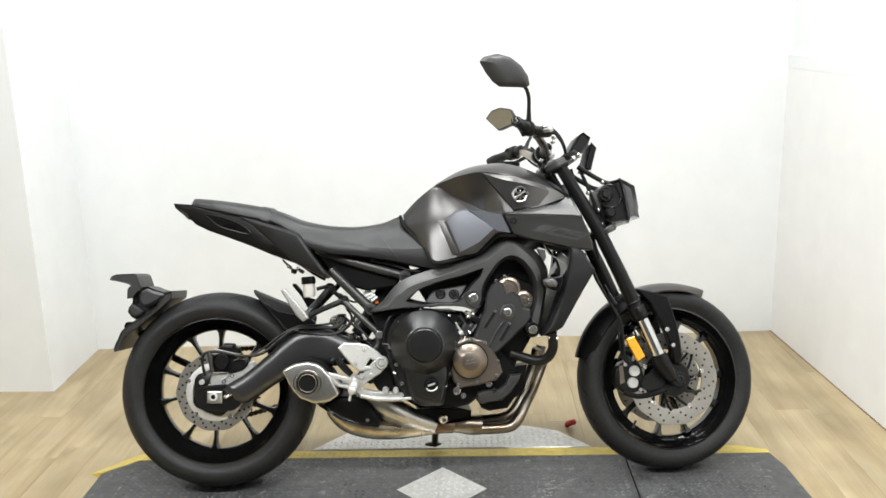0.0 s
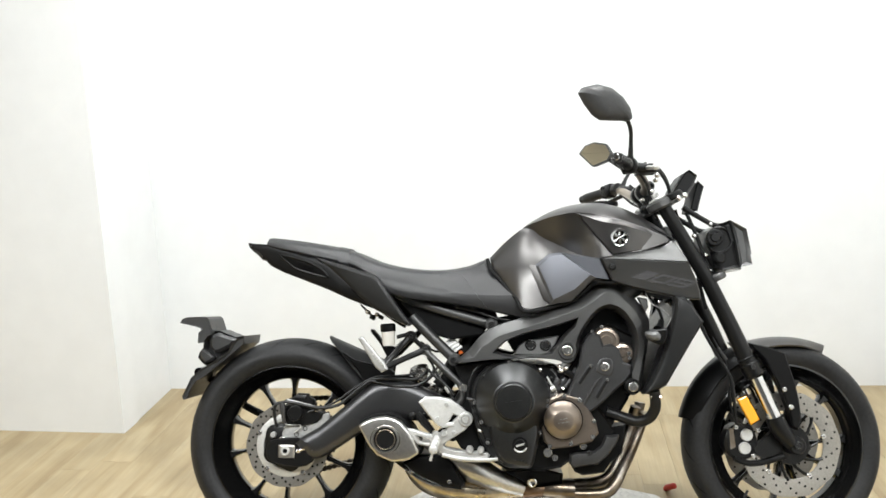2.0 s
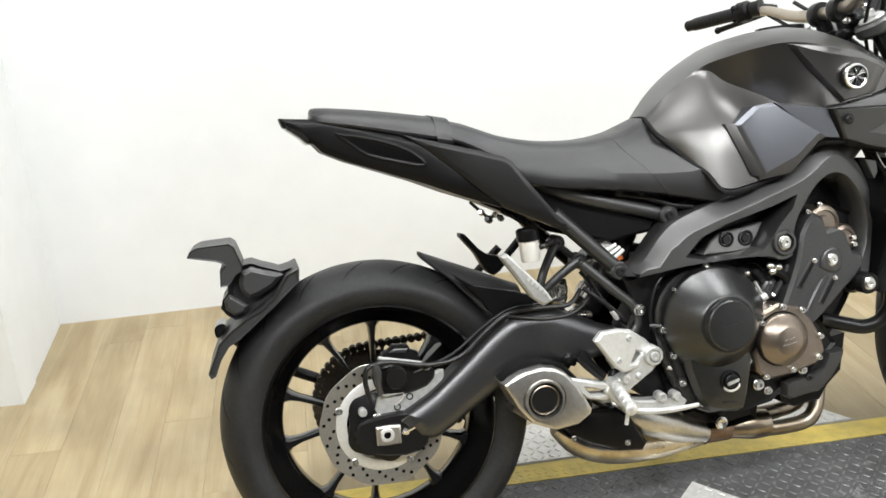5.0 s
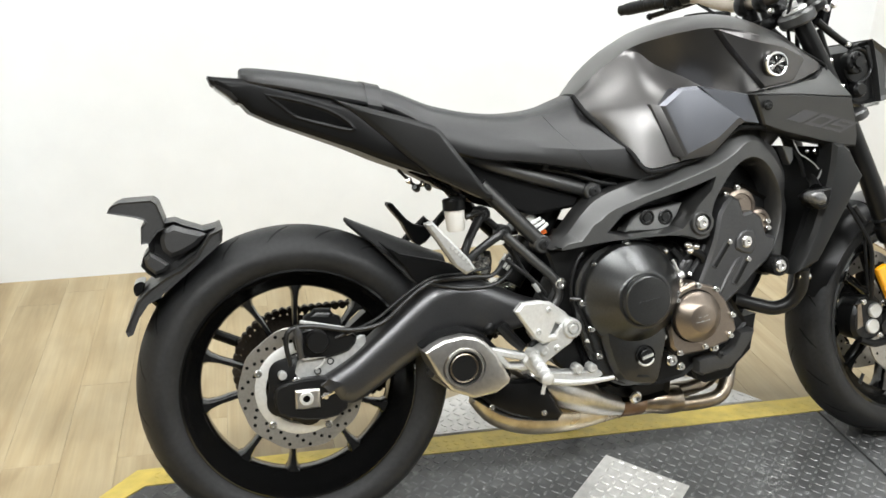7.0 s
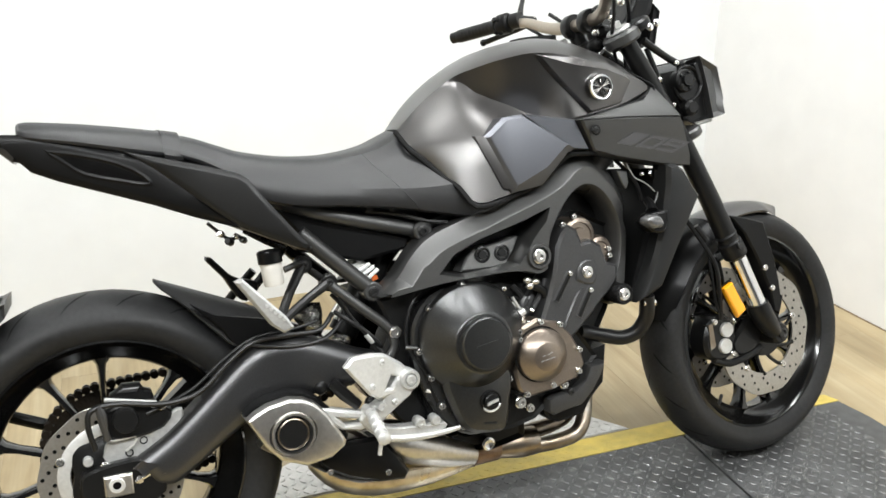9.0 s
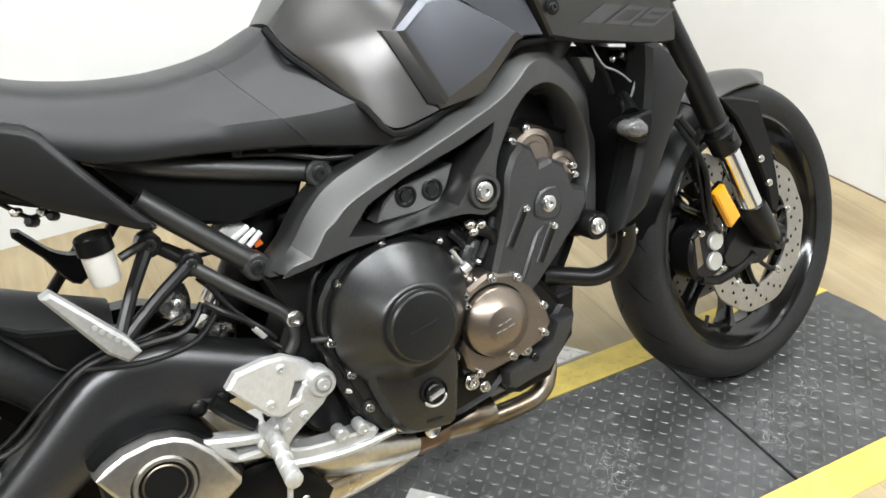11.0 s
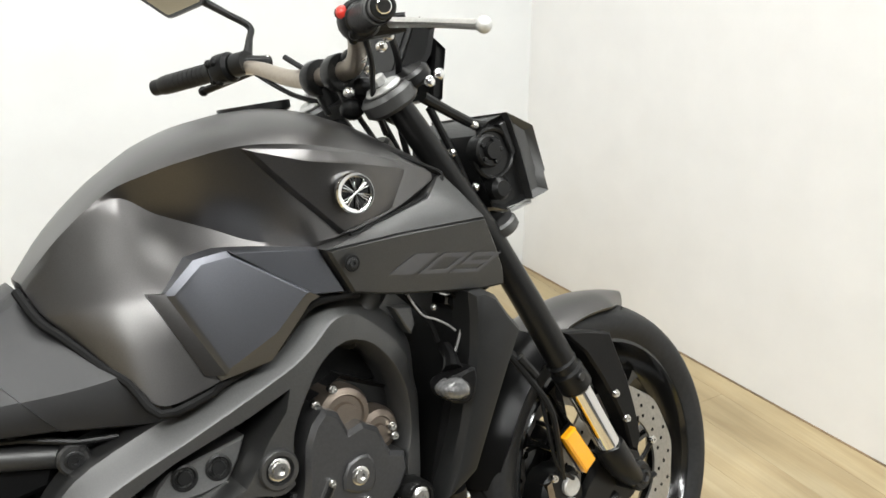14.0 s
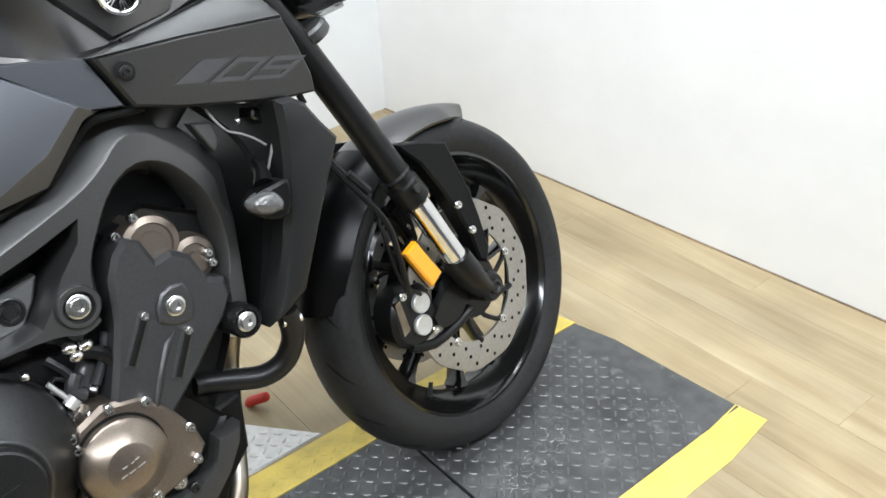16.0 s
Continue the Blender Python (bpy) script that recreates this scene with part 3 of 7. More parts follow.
# red handled pin standing beside the leaf
pin = part("red_lever", tube([(0.447, 0.412, FLOOR + 0.004), (0.450, 0.405, -0.006), (0.467, 0.375, 0.014), (0.469, 0.372, 0.0165), (0.470, 0.370, 0.018)], [0.010, 0.0105, 0.0105, 0.009, 0.004], 14, 1), M_RED)
tagged(pin, "short red plastic lever sticking up beside the lift", "lever")
# ---- motorcycle ----
bike = tagged(new("motorcycle"), "matt black and grey naked motorcycle leaning on its side stand", "motorcycle")
bike.matrix_world = pose(0.0115, 0.0005, 0.004, 0, 0, 3.25) @ pose(0, 0, 0, -16, 0, 0)
# the front end is turned a little to the left about the raked steering axis
STEER = Matrix.Translation((0.8235, 0, 0)) @ Matrix.Rotation(radians(3.3), 4, Vector((-math.sin(radians(25)), 0, math.cos(radians(25))))) @ Matrix.Translation((-0.8235, 0, 0))
# the wheel, forks and calipers stand a little further round than the bars
STEER_LOW = Matrix.Translation((0.0055, 0.0046, -0.001)) @ Matrix.Translation((0.8235, 0, 0)) @ Matrix.Rotation(radians(7.7), 4, Vector((-math.sin(radians(25)), 0, math.cos(radians(25))))) @ Matrix.Translation((-0.8235, 0, 0))
RX, RZ, RR = -0.7235, 0.312, 0.312
FX, FZ, FR = 0.7235, 0.2945, 0.2945


def crown(R, w, a):
    """Radius of a round road tyre across its width, a from -1 to 1."""
    return R - w * 0.64 * (1 - math.sqrt(max(0.0, 1 - (0.97 * a) ** 2)))


def tyre(x, z, R, w, parent, steer):
    prof = [(crown(R, w, k / 12), k / 12 * w) for k in range(-12, 13)]
    rim = R - 0.085 if w > 0.07 else R - 0.071
    side = prof[-1][0]
    outer = prof + [((side + rim) / 2 + 0.006, w * 0.985), (rim + 0.016, w * 0.9), (rim + 0.009, w * 0.85), (rim + 0.002, w * 0.74)]
    full = [(r, -y) for r, y in reversed(outer[len(prof):])] + outer
    bm = lathe(x, z, full, 96, cap=False)
    part("tyre", bm, M_TYRE, parent, "worn black road tyre", steer, sharp=40)
    return rim


def groove_set(x, z, R, w, parent, steer, count):
    """Slanting tread grooves as thin black strips laid on the tyre's shoulders, groove shade in their colour."""
    bm = bmesh.new()
    for k in range(count):
        for sg in (-1, 1):
            a0 = 2 * math.pi * (k + (0.5 if sg > 0 else 0)) / count
            ring = []
            for t, hw in ((0.0, 0.002), (0.35, 0.0034), (0.7, 0.0030), (1.0, 0.0010)):
                f = 0.22 + 0.58 * t
                r = crown(R, w, f) + 0.0006
                a = a0 + 0.16 * t
                ring.append((a, r, f * w * sg, hw))
            for (a, r, y, h), (b, s, q, g) in zip(ring, ring[1:]):
                vs = [bm.verts.new((x + rr * math.cos(aa), yy, z + rr * math.sin(aa))) for aa, rr, yy in ((a - h / r, r, y), (a + h / r, r, y), (b + g / s, s, q), (b - g / s, s, q))]
                bm.faces.new(vs)
    bmesh.ops.remove_doubles(bm, verts=bm.verts, dist=1e-5)
    tagged(part("tread_groove", bm, M_HOLE, parent, "slanting black strips drawn as the shade in tread grooves", steer), kind="stuff")


def wheel(name, x, z, R, w, steer, spokes, phase):
    """A gloss black cast wheel of ten paired spokes, with its tyre."""
    rim = R - 0.085 if w > 0.07 else R - 0.071
    hw = w * 0.74
    prof = [(rim + 0.004, -hw), (rim + 0.008, -hw - 0.004), (rim + 0.001, -hw - 0.006), (rim - 0.006, -hw + 0.004), (rim - 0.012, -hw + 0.02), (rim - 0.030, -hw + 0.034), (rim - 0.037, -0.016),
            (rim - 0.037, 0.016), (rim - 0.030, hw - 0.034), (rim - 0.012, hw - 0.02), (rim - 0.006, hw - 0.004), (rim + 0.001, hw + 0.006), (rim + 0.008, hw + 0.004), (rim + 0.004, hw)]
    ob = part(name, lathe(x, z, prof + [prof[0]], 96, cap=False), M_GLOSS, bike, "gloss black cast wheel with a black tyre", steer)
    part("hub", lathe(x, z, [(0.02, -0.07), (0.045, -0.07), (0.05, -0.05), (0.036, -0.03), (0.036, 0.03), (0.05, 0.05), (0.045, 0.07), (0.02, 0.07)], 32), M_GLOSS, ob, "", steer)
    tyre(x, z, R, w, ob, steer)
    groove_set(x, z, R, w, ob, steer, 20 if w > 0.07 else 18)
    for k in range(spokes):
        pair = k // 2
        off = (-1 if k % 2 == 0 else 1)
        a1 = radians(phase + 360 / (spokes // 2) * pair + off * 15.5)
        a0 = radians(phase + 360 / (spokes // 2) * pair + off * 7.0)
        p0 = Vector((x + 0.038 * math.cos(a0), 0, z + 0.038 * math.sin(a0)))
        p1 = Vector((x + (rim - 0.034) * math.cos(a1), 0, z + (rim - 0.034) * math.sin(a1)))
        d = (p1 - p0)
        s = Vector((-d.z, 0, d.x)).normalized()
        rings = []
        for t, hw2, hy in ((0, 0.010, 0.026), (0.35, 0.0065, 0.018), (0.78, 0.006, 0.016), (0.92, 0.009, 0.019), (1.0, 0.018, 0.022)):
            c = p0 + d * t
            rings.append([c + s * u * hw2 + Vector((0, v * hy, 0)) for u, v in ((-1, -0.6), (-0.6, -1), (0.6, -1), (1, -0.6), (1, 0.6), (0.6, 1), (-0.6, 1), (-1, 0.6))])
        part("spoke", loft(rings), M_GLOSS, ob, "", steer)
    return ob


def disc(x, z, r, y, parent, steer, inner=0.66, spots=5, arms=10):
    """A drilled brake disc on its carrier."""
    prof = [(r * inner, y - 0.0022), (r * inner + 0.001, y - 0.0025), (r - 0.001, y - 0.0025), (r, y - 0.0015), (r, y + 0.0015), (r - 0.001, y + 0.0025), (r * inner, y + 0.0025), (r * inner, y - 0.0022)]
    bm = bmesh.new()
    n = 120
    rings = []
    for rad, yy in prof:
        ring = []
        for k in range(n):
            a = 2 * math.pi * k / n
            wob = 1 + (0.012 * math.cos(10 * a) if rad > r * 0.9 else 0)
            ring.append((x + rad * wob * math.cos(a), yy, z + rad * wob * math.sin(a)))
        rings.append(ring)
    loft(rings, cap=False, bm=bm)
    ob = part("brake_disc", bm, M_DISC, parent, "drilled steel brake disc", steer)
    # Black spots on the face stand for the shade inside drilled holes.
    bm = bmesh.new()
    for k in range(54):
        a = 2 * math.pi * k / 54
        rad = r * (inner + (1 - inner) * (0.24 + 0.27 * (k % 3)))
        lathe(x + rad * math.cos(a), z + rad * math.sin(a), [(0.0036, y - 0.0029), (0.0, y - 0.0029)], 8, bm=bm)
    tagged(part("drill_hole", bm, M_HOLE, ob, "small black spots on the disc, drill-hole shade in their colour", steer), kind="stuff")
    ri = r * inner
    if arms:
        ring = part("disc_carrier", lathe(x, z, [(0.03, y - 0.006), (0.056, y - 0.006), (0.058, y), (0.05, y + 0.008), (0.03, y + 0.008)], 32), M_SATIN, ob, "black disc carrier", steer)
        for k in range(arms):
            a = 2 * math.pi * k / arms + 0.2
            q = [(x + q * math.cos(a + t), y + h, z + q * math.sin(a + t)) for q, t, h in ((0.048, -0.42, 0.004), (0.066, -0.30, 0.003), (ri - 0.008, -0.10, 0.001), (ri + 0.004, 0, 0))]
            part("carrier_arm", tube(q, [0.006, 0.0048, 0.0045, 0.006], 8, 2), M_SATIN, ring, "", steer)
    for k in range(spots):
        a = 2 * math.pi * k / spots + 0.2
        bolt(x + (ri + 0.003) * math.cos(a), z + (ri + 0.003) * math.sin(a), y - 0.003, 0.0075, ob, M_ZINC, steer, name="rivet")
    return ob


front_wheel = wheel("front_wheel", FX, FZ, FR, 0.060, STEER_LOW, 10, 58)
disc(FX, FZ, 0.149, -0.068, front_wheel, STEER_LOW)
disc(FX, FZ, 0.149, 0.068, front_wheel, STEER_LOW)
rear_wheel = wheel("rear_wheel", RX, RZ, RR, 0.090, False, 10, 31.5)
rear_disc = disc(RX, RZ, 0.1225, -0.082, rear_wheel, False, inner=0.72, arms=0)
part("carrier_ring", lathe(RX, RZ, [(0.070, -0.083), (0.0715, -0.0862), (0.090, -0.0862), (0.092, -0.0852), (0.092, -0.080), (0.070, -0.080), (0.070, -0.083)], 60, cap=False), M_ALU, rear_disc, "bare alloy disc carrier ring")
rings = []
for k, (rr, yy) in enumerate(((0.071, -0.070), (0.071, -0.0866), (0.066, -0.0885), (0.058, -0.0895), (0.050, -0.094), (0.03, -0.096), (0.006, -0.096))):
    wave = 0.0065 if k < 3 else 0.0
    rings.append([(RX + (rr + wave * math.cos(5 * a + 0.6)) * math.cos(a), yy, RZ + (rr + wave * math.cos(5 * a + 0.6)) * math.sin(a)) for a in (2 * math.pi * q / 60 for q in range(60))])
part("hub_cover", loft(rings), M_CASE, rear_wheel, "black scalloped hub cover")
part("valve_stem", rod([(0.594, -0.03, 0.141), (0.606, -0.03, 0.163)][0], [(0.594, -0.03, 0.141), (0.606, -0.03, 0.163)][1], 0.004, 8), M_DBOLT, front_wheel, "", STEER_LOW)

# sprocket and chain on the far side
bm = bmesh.new()
for k in range(45):
    a = 2 * math.pi * k / 45
    rod((RX + 0.108 * math.cos(a), 0.098, RZ + 0.108 * math.sin(a)), (RX + 0.118 * math.cos(a), 0.098, RZ + 0.118 * math.sin(a)), 0.004, 6, bm)
lathe(RX, RZ, [(0.05, 0.096), (0.11, 0.095), (0.11, 0.101), (0.05, 0.102)], 48, bm=bm)
part("sprocket", bm, M_CHAIN, rear_wheel, "rust-brown rear sprocket")
SPX, SPZ = -0.17, 0.405
verts = []
chain = []
for k in range(21):
    a = radians(88 + 184 * k / 20)
    chain.append((RX + 0.118 * math.cos(a), RZ + 0.118 * math.sin(a)))
for k in range(25):
    t = k / 24
    chain.append((RX + (SPX - RX) * t, RZ - 0.118 + (SPZ - 0.04 - RZ + 0.118) * t - 0.012 * math.sin(math.pi * t)))
for k in range(8):
    a = radians(-90 + 180 * k / 7)
    chain.append((SPX + 0.04 * math.cos(a), SPZ + 0.04 * math.sin(a)))
for k in range(25):
    t = 1 - k / 24
    chain.append((RX + (SPX - RX) * t, RZ + 0.118 + (SPZ + 0.04 - RZ - 0.118) * t))
bm = bmesh.new()
ln = [0.0]
for a, b in zip(chain, chain[1:]):
    ln.append(ln[-1] + math.dist(a, b))
for k in range(int(ln[-1] / 0.0159)):
    s = k * 0.0159
    i = max(j for j in range(len(ln)) if ln[j] <= s)
    i = min(i, len(chain) - 2)
    t = (s - ln[i]) / max(1e-6, ln[i + 1] - ln[i])
    px, pz = chain[i][0] + (chain[i + 1][0] - chain[i][0]) * t, chain[i][1] + (chain[i + 1][1] - chain[i][1]) * t
    lathe(px, pz, [(0.0085, 0.089), (0.0085, 0.093), (0.004, 0.094), (0.004, 0.104), (0.0085, 0.105), (0.0085, 0.109)], 8, bm=bm)
part("chain", bm, M_CHAIN, bike, "oily drive chain")

# swingarm: a curved box arm with its axle plate
arm = [(-0.702, 0.322), (-0.663, 0.346), (-0.623, 0.369), (-0.550, 0.426), (-0.483, 0.480), (-0.442, 0.498), (-0.380, 0.499), (-0.334, 0.483), (-0.265, 0.450), (-0.225, 0.432), (-0.240, 0.400), (-0.280, 0.386), (-0.344, 0.381), (-0.406, 0.386), (-0.455, 0.373), (-0.520, 0.337), (-0.586, 0.295), (-0.626, 0.275), (-0.657, 0.281), (-0.672, 0.299)]
swingarm = part("swingarm", slab(arm, [(-0.060, 0.004), (-0.066, 0.0), (-0.102, 0.0), (-0.112, 0.003), (-0.119, 0.010), (-0.124, 0.020), (-0.126, 0.028)], 3), M_ARM, bike, "satin black curved swingarm")
arm2 = [(x, z) for x, z in arm]
part("far_arm", slab(arm2, [(0.075, 0.0), (0.115, 0.0), (0.125, 0.012)], 2), M_SATIN, swingarm)
plate = [(-0.778, 0.319), (-0.757, 0.332), (-0.686, 0.337), (-0.642, 0.318), (-0.644, 0.268), (-0.688, 0.252), (-0.758, 0.265), (-0.779, 0.284)]
part("axle_plate", slab(plate, [(-0.09, 0.0), (-0.112, 0.0), (-0.116, 0.004)], 2), M_CASE, swingarm, "black axle plate")
ax, az = (-0.722, 0.301)
blk = [(ax - 0.021, az - 0.019), (ax - 0.006, az - 0.021), (ax + 0.026, az - 0.021), (ax + 0.027, az + 0.015), (ax + 0.008, az + 0.017), (ax - 0.02, az + 0.017)]
block = part("axle_block", slab(blk, [(-0.105, 0), (-0.121, 0), (-0.124, 0.003)]), M_STEEL, swingarm, "bare metal axle adjuster block")
part("axle_washer", lathe(ax, az, [(0.0135, -0.123), (0.0135, -0.1262), (0.012, -0.1272), (0.0072, -0.1272), (0.0070, -0.1250)], 24, cap=False), M_ALU, block, "bright axle washer")
# Flat black spot: the hollow's shade is only its colour.
part("axle_hole", lathe(ax, az, [(0.0072, -0.1246), (0, -0.1246)], 20), M_HOLE, block, "black spot drawn as the shaded hollow of the axle")
bm = rod((ax + 0.03, -0.113, az - 0.004), (ax + 0.062, -0.113, az + 0.008), 0.005, 8)
rod((ax + 0.034, -0.113, az - 0.003), (ax + 0.042, -0.113, az), 0.008, 6, bm)
part("adjuster_screw", bm, M_ZINC, swingarm, "bright adjuster screw and nut")
part("axle", rod((RX, -0.11, RZ), (RX, 0.12, RZ), 0.012), M_STEEL, swingarm)

# rear brake caliper, bracket and hoses
cal = part("rear_caliper", slab([(-0.737, 0.409), (-0.719, 0.43), (-0.675, 0.434), (-0.64, 0.42), (-0.614, 0.405), (-0.632, 0.379), (-0.685, 0.369), (-0.724, 0.377)], [(-0.06, 0.004), (-0.064, 0), (-0.1, 0), (-0.106, 0.005)], 2), M_CASE, bike, "black rear brake caliper")
cx, cz = (-0.693, 0.408)
part("piston_cover", lathe(cx, cz, [(0.022, -0.1), (0.022, -0.121), (0.0195, -0.126), (0, -0.1265)], 28), M_CASE, cal)
part("caliper_bracket", slab([(-0.717, 0.382), (-0.682, 0.372), (-0.621, 0.4), (-0.596, 0.404), (-0.604, 0.376), (-0.65, 0.35), (-0.69, 0.323), (-0.722, 0.324), (-0.739, 0.346)], [(-0.086, 0), (-0.094, 0), (-0.097, 0.003)], 2), M_CAST, cal, "bare alloy caliper bracket")
part("bracket_rib", tube([(-0.732, -0.104, 0.383), (-0.718, -0.104, 0.373), (-0.68, -0.104, 0.374), (-0.686, -0.104, 0.36), (-0.699, -0.104, 0.351)], 0.0022, 6, 2), M_ALU, cal)
part("caliper_lug", slab([(-0.716, 0.434), (-0.712, 0.450), (-0.698, 0.456), (-0.690, 0.464), (-0.660, 0.461), (-0.655, 0.450), (-0.643, 0.446), (-0.640, 0.430)], [(-0.07, 0), (-0.092, 0.0), (-0.097, 0.003)]), M_CASE, cal, "black cast caliper body")
part("caliper_clip", slab([(-0.700, 0.453), (-0.690, 0.460), (-0.662, 0.457), (-0.668, 0.449)], [(-0.09, 0), (-0.099, 0.0), (-0.101, 0.002)]), M_HEAD, cal, "grey spring clip on the caliper")
part("slide_pin", rod((-0.722, -0.100, 0.446), (-0.638, -0.100, 0.424), 0.0042, 10), M_CAST, cal, "grey slide pin")
for q in ((-0.655, 0.387), (-0.694, 0.345), (-0.668, 0.362)):
    part("bracket_hole", lathe(q[0], q[1], [(0.007, -0.0955), (0.007, -0.0985), (0.005, -0.0985), (0.0045, -0.0955), (0, -0.0955)], 16), M_CASE, cal, "dark drilled hole")
part("banjo_fitting", tube([(-0.732, -0.122, 0.444), (-0.729, -0.122, 0.424), (-0.728, -0.118, 0.399), (-0.726, -0.112, 0.38)], [0.007, 0.0085, 0.006, 0.007], 10, 2), M_HEAD, cal, "grey hose fitting")
part("bracket_boss", lathe(*(-0.762, 0.345), [(0.0085, -0.09), (0.0085, -0.104), (0.007, -0.106), (0, -0.106)], 16), M_CAST, cal)
for q in ((-0.631, 0.418), (-0.736, 0.332)):
    bolt(q[0], q[1], -0.104, 0.008, cal)
part("rear_brake_hose", tube([(-0.747, -0.12, 0.368), (-0.753, -0.125, 0.413), (-0.743, -0.125, 0.438), (-0.7, -0.122, 0.44), (-0.629, -0.118, 0.424), (-0.566, -0.118, 0.431), (-0.512, -0.118, 0.472), (-0.461, -0.118, 0.502), (-0.391, -0.118, 0.504), (-0.337, -0.115, 0.503), (-0.306, -0.1, 0.527)], 0.0048, 8), M_RUBBER, bike, "black rear brake hose")
part("sensor_wire", tube([(-0.657, -0.11, 0.41), (-0.579, -0.113, 0.437), (-0.519, -0.113, 0.478), (-0.459, -0.113, 0.509), (-0.388, -0.11, 0.512), (-0.337, -0.1, 0.517)], 0.0032, 8), M_RUBBER, bike, "thin black wire")

# rear hugger and the plate carrier behind the wheel
hug_rings = []
for x, z, w, drop in ((-0.607, 0.630, 0.012, 0.004), (-0.595, 0.624, 0.035, 0.010), (-0.560, 0.608, 0.070, 0.022), (-0.520, 0.590, 0.092, 0.042), (-0.480, 0.572, 0.102, 0.062), (-0.440, 0.553, 0.106, 0.070), (-0.410, 0.540, 0.106, 0.066)):
    top = [(q / 6 * w, -drop * abs(q / 6) ** 2.2) for q in range(-6, 7)]
    hug_rings.append([(x + 0.35 * d, y, z + d) for y, d in top] + [(x + 0.35 * d, y * 0.96, z + d - 0.004) for y, d in reversed(top)])
hugger = part("rear_hugger", loft(hug_rings), M_CARRIER, bike, "black plastic rear hugger")
part("hugger_side", slab([(-0.560, 0.588), (-0.520, 0.560), (-0.440, 0.540), (-0.401, 0.520), (-0.420, 0.490), (-0.485, 0.492), (-0.510, 0.530)], [(-0.085, 0.0), (-0.100, 0.0), (-0.104, 0.004)], 2), M_BLACK, hugger)
fin = [(-0.85, 0.635), (-0.853, 0.611), (-0.874, 0.594), (-0.907, 0.567), (-0.946, 0.537), (-0.975, 0.515), (-0.994, 0.505), (-1.011, 0.482), (-1.024, 0.453), (-1.033, 0.449), (-1.037, 0.459), (-1.02, 0.494), (-1.012, 0.512), (-0.99, 0.532), (-0.958, 0.552), (-0.931, 0.564), (-0.901, 0.587), (-0.885, 0.611), (-0.875, 0.625)]
carrier = part("plate_carrier", slab(fin, [(-0.088, 0.005), (-0.094, 0.0), (0.094, 0.0), (0.09, 0.005)], 1), M_CARRIER, bike, "empty black plastic number plate carrier")
block = [(-0.984, 0.634), (-0.968, 0.644), (-0.958, 0.649), (-0.936, 0.651), (-0.919, 0.643), (-0.9, 0.636), (-0.885, 0.63), (-0.863, 0.634), (-0.872, 0.614), (-0.899, 0.589), (-0.932, 0.568), (-0.96, 0.55), (-0.978, 0.547), (-0.991, 0.557), (-1.002, 0.572), (-0.997, 0.588), (-0.986, 0.6)]
cb = part("carrier_body", slab(block, [(-0.035, 0.010), (-0.055, 0.0), (0.055, 0.0), (0.04, 0.010)], 1), M_CARRIER, carrier)
part("carrier_rib", slab([(-0.958, 0.637), (-0.938, 0.645), (-0.914, 0.636), (-0.888, 0.628), (-0.879, 0.623), (-0.899, 0.604), (-0.926, 0.591), (-0.947, 0.585), (-0.961, 0.6), (-0.964, 0.619)], [(-0.04, 0.0), (-0.060, 0.0), (-0.068, 0.008)]), M_CARRIER, cb, "raised moulded panel")
part("carrier_rib", slab([(-0.984, 0.598), (-0.968, 0.588), (-0.95, 0.573), (-0.957, 0.561), (-0.977, 0.555), (-0.993, 0.57), (-0.995, 0.586)], [(-0.04, 0.0), (-0.060, 0.0), (-0.066, 0.006)]), M_CARRIER, cb)
part("carrier_lip", slab([(-1.051, 0.676), (-1.045, 0.687), (-1.03, 0.693), (-0.973, 0.694), (-0.964, 0.687), (-0.953, 0.652), (-0.954, 0.641), (-0.966, 0.636), (-0.982, 0.616), (-0.997, 0.615), (-0.995, 0.646), (-0.986, 0.654), (-0.989, 0.659), (-1.002, 0.664)], [(-0.07, 0.003), (-0.074, 0.0), (0.074, 0.0), (0.07, 0.003)], 1), M_CARRIER, carrier)
part("plate_lamp", slab([(-1.019, 0.534), (-1.008, 0.54), (-0.999, 0.537), (-1.003, 0.522), (-1.015, 0.513), (-1.02, 0.52)], [(-0.03, 0.002), (-0.034, 0.0), (0.03, 0.0)], 2), M_GLOSS, carrier, "small black plate lamp")
part("carrier_strut", tube([(RX - 0.27, 0.05, 0.50), (RX - 0.2, 0.11, 0.42), (RX - 0.03, 0.13, 0.33)], 0.012, 10), M_BLACK, carrier)

# ---- frame ----
spar = [(-0.224, 0.549), (-0.186, 0.582), (-0.148, 0.625), (-0.104, 0.653), (-0.001, 0.684), (0.114, 0.721), (0.155, 0.741), (0.18, 0.761), (0.207, 0.772), (0.239, 0.77), (0.268, 0.751), (0.302, 0.718), (0.325, 0.688), (0.338, 0.657), (0.331, 0.596), (0.316, 0.527), (0.301, 0.466), (0.285, 0.451), (0.264, 0.455), (0.258, 0.473), (0.266, 0.52), (0.282, 0.563), (0.286, 0.61), (0.275, 0.649), (0.248, 0.685), (0.215, 0.698), (0.185, 0.684), (0.159, 0.653), (0.136, 0.615), (0.128, 0.577), (0.117, 0.553), (0.092, 0.545), (0.061, 0.555), (-0.006, 0.559), (-0.11, 0.557), (-0.163, 0.552)]
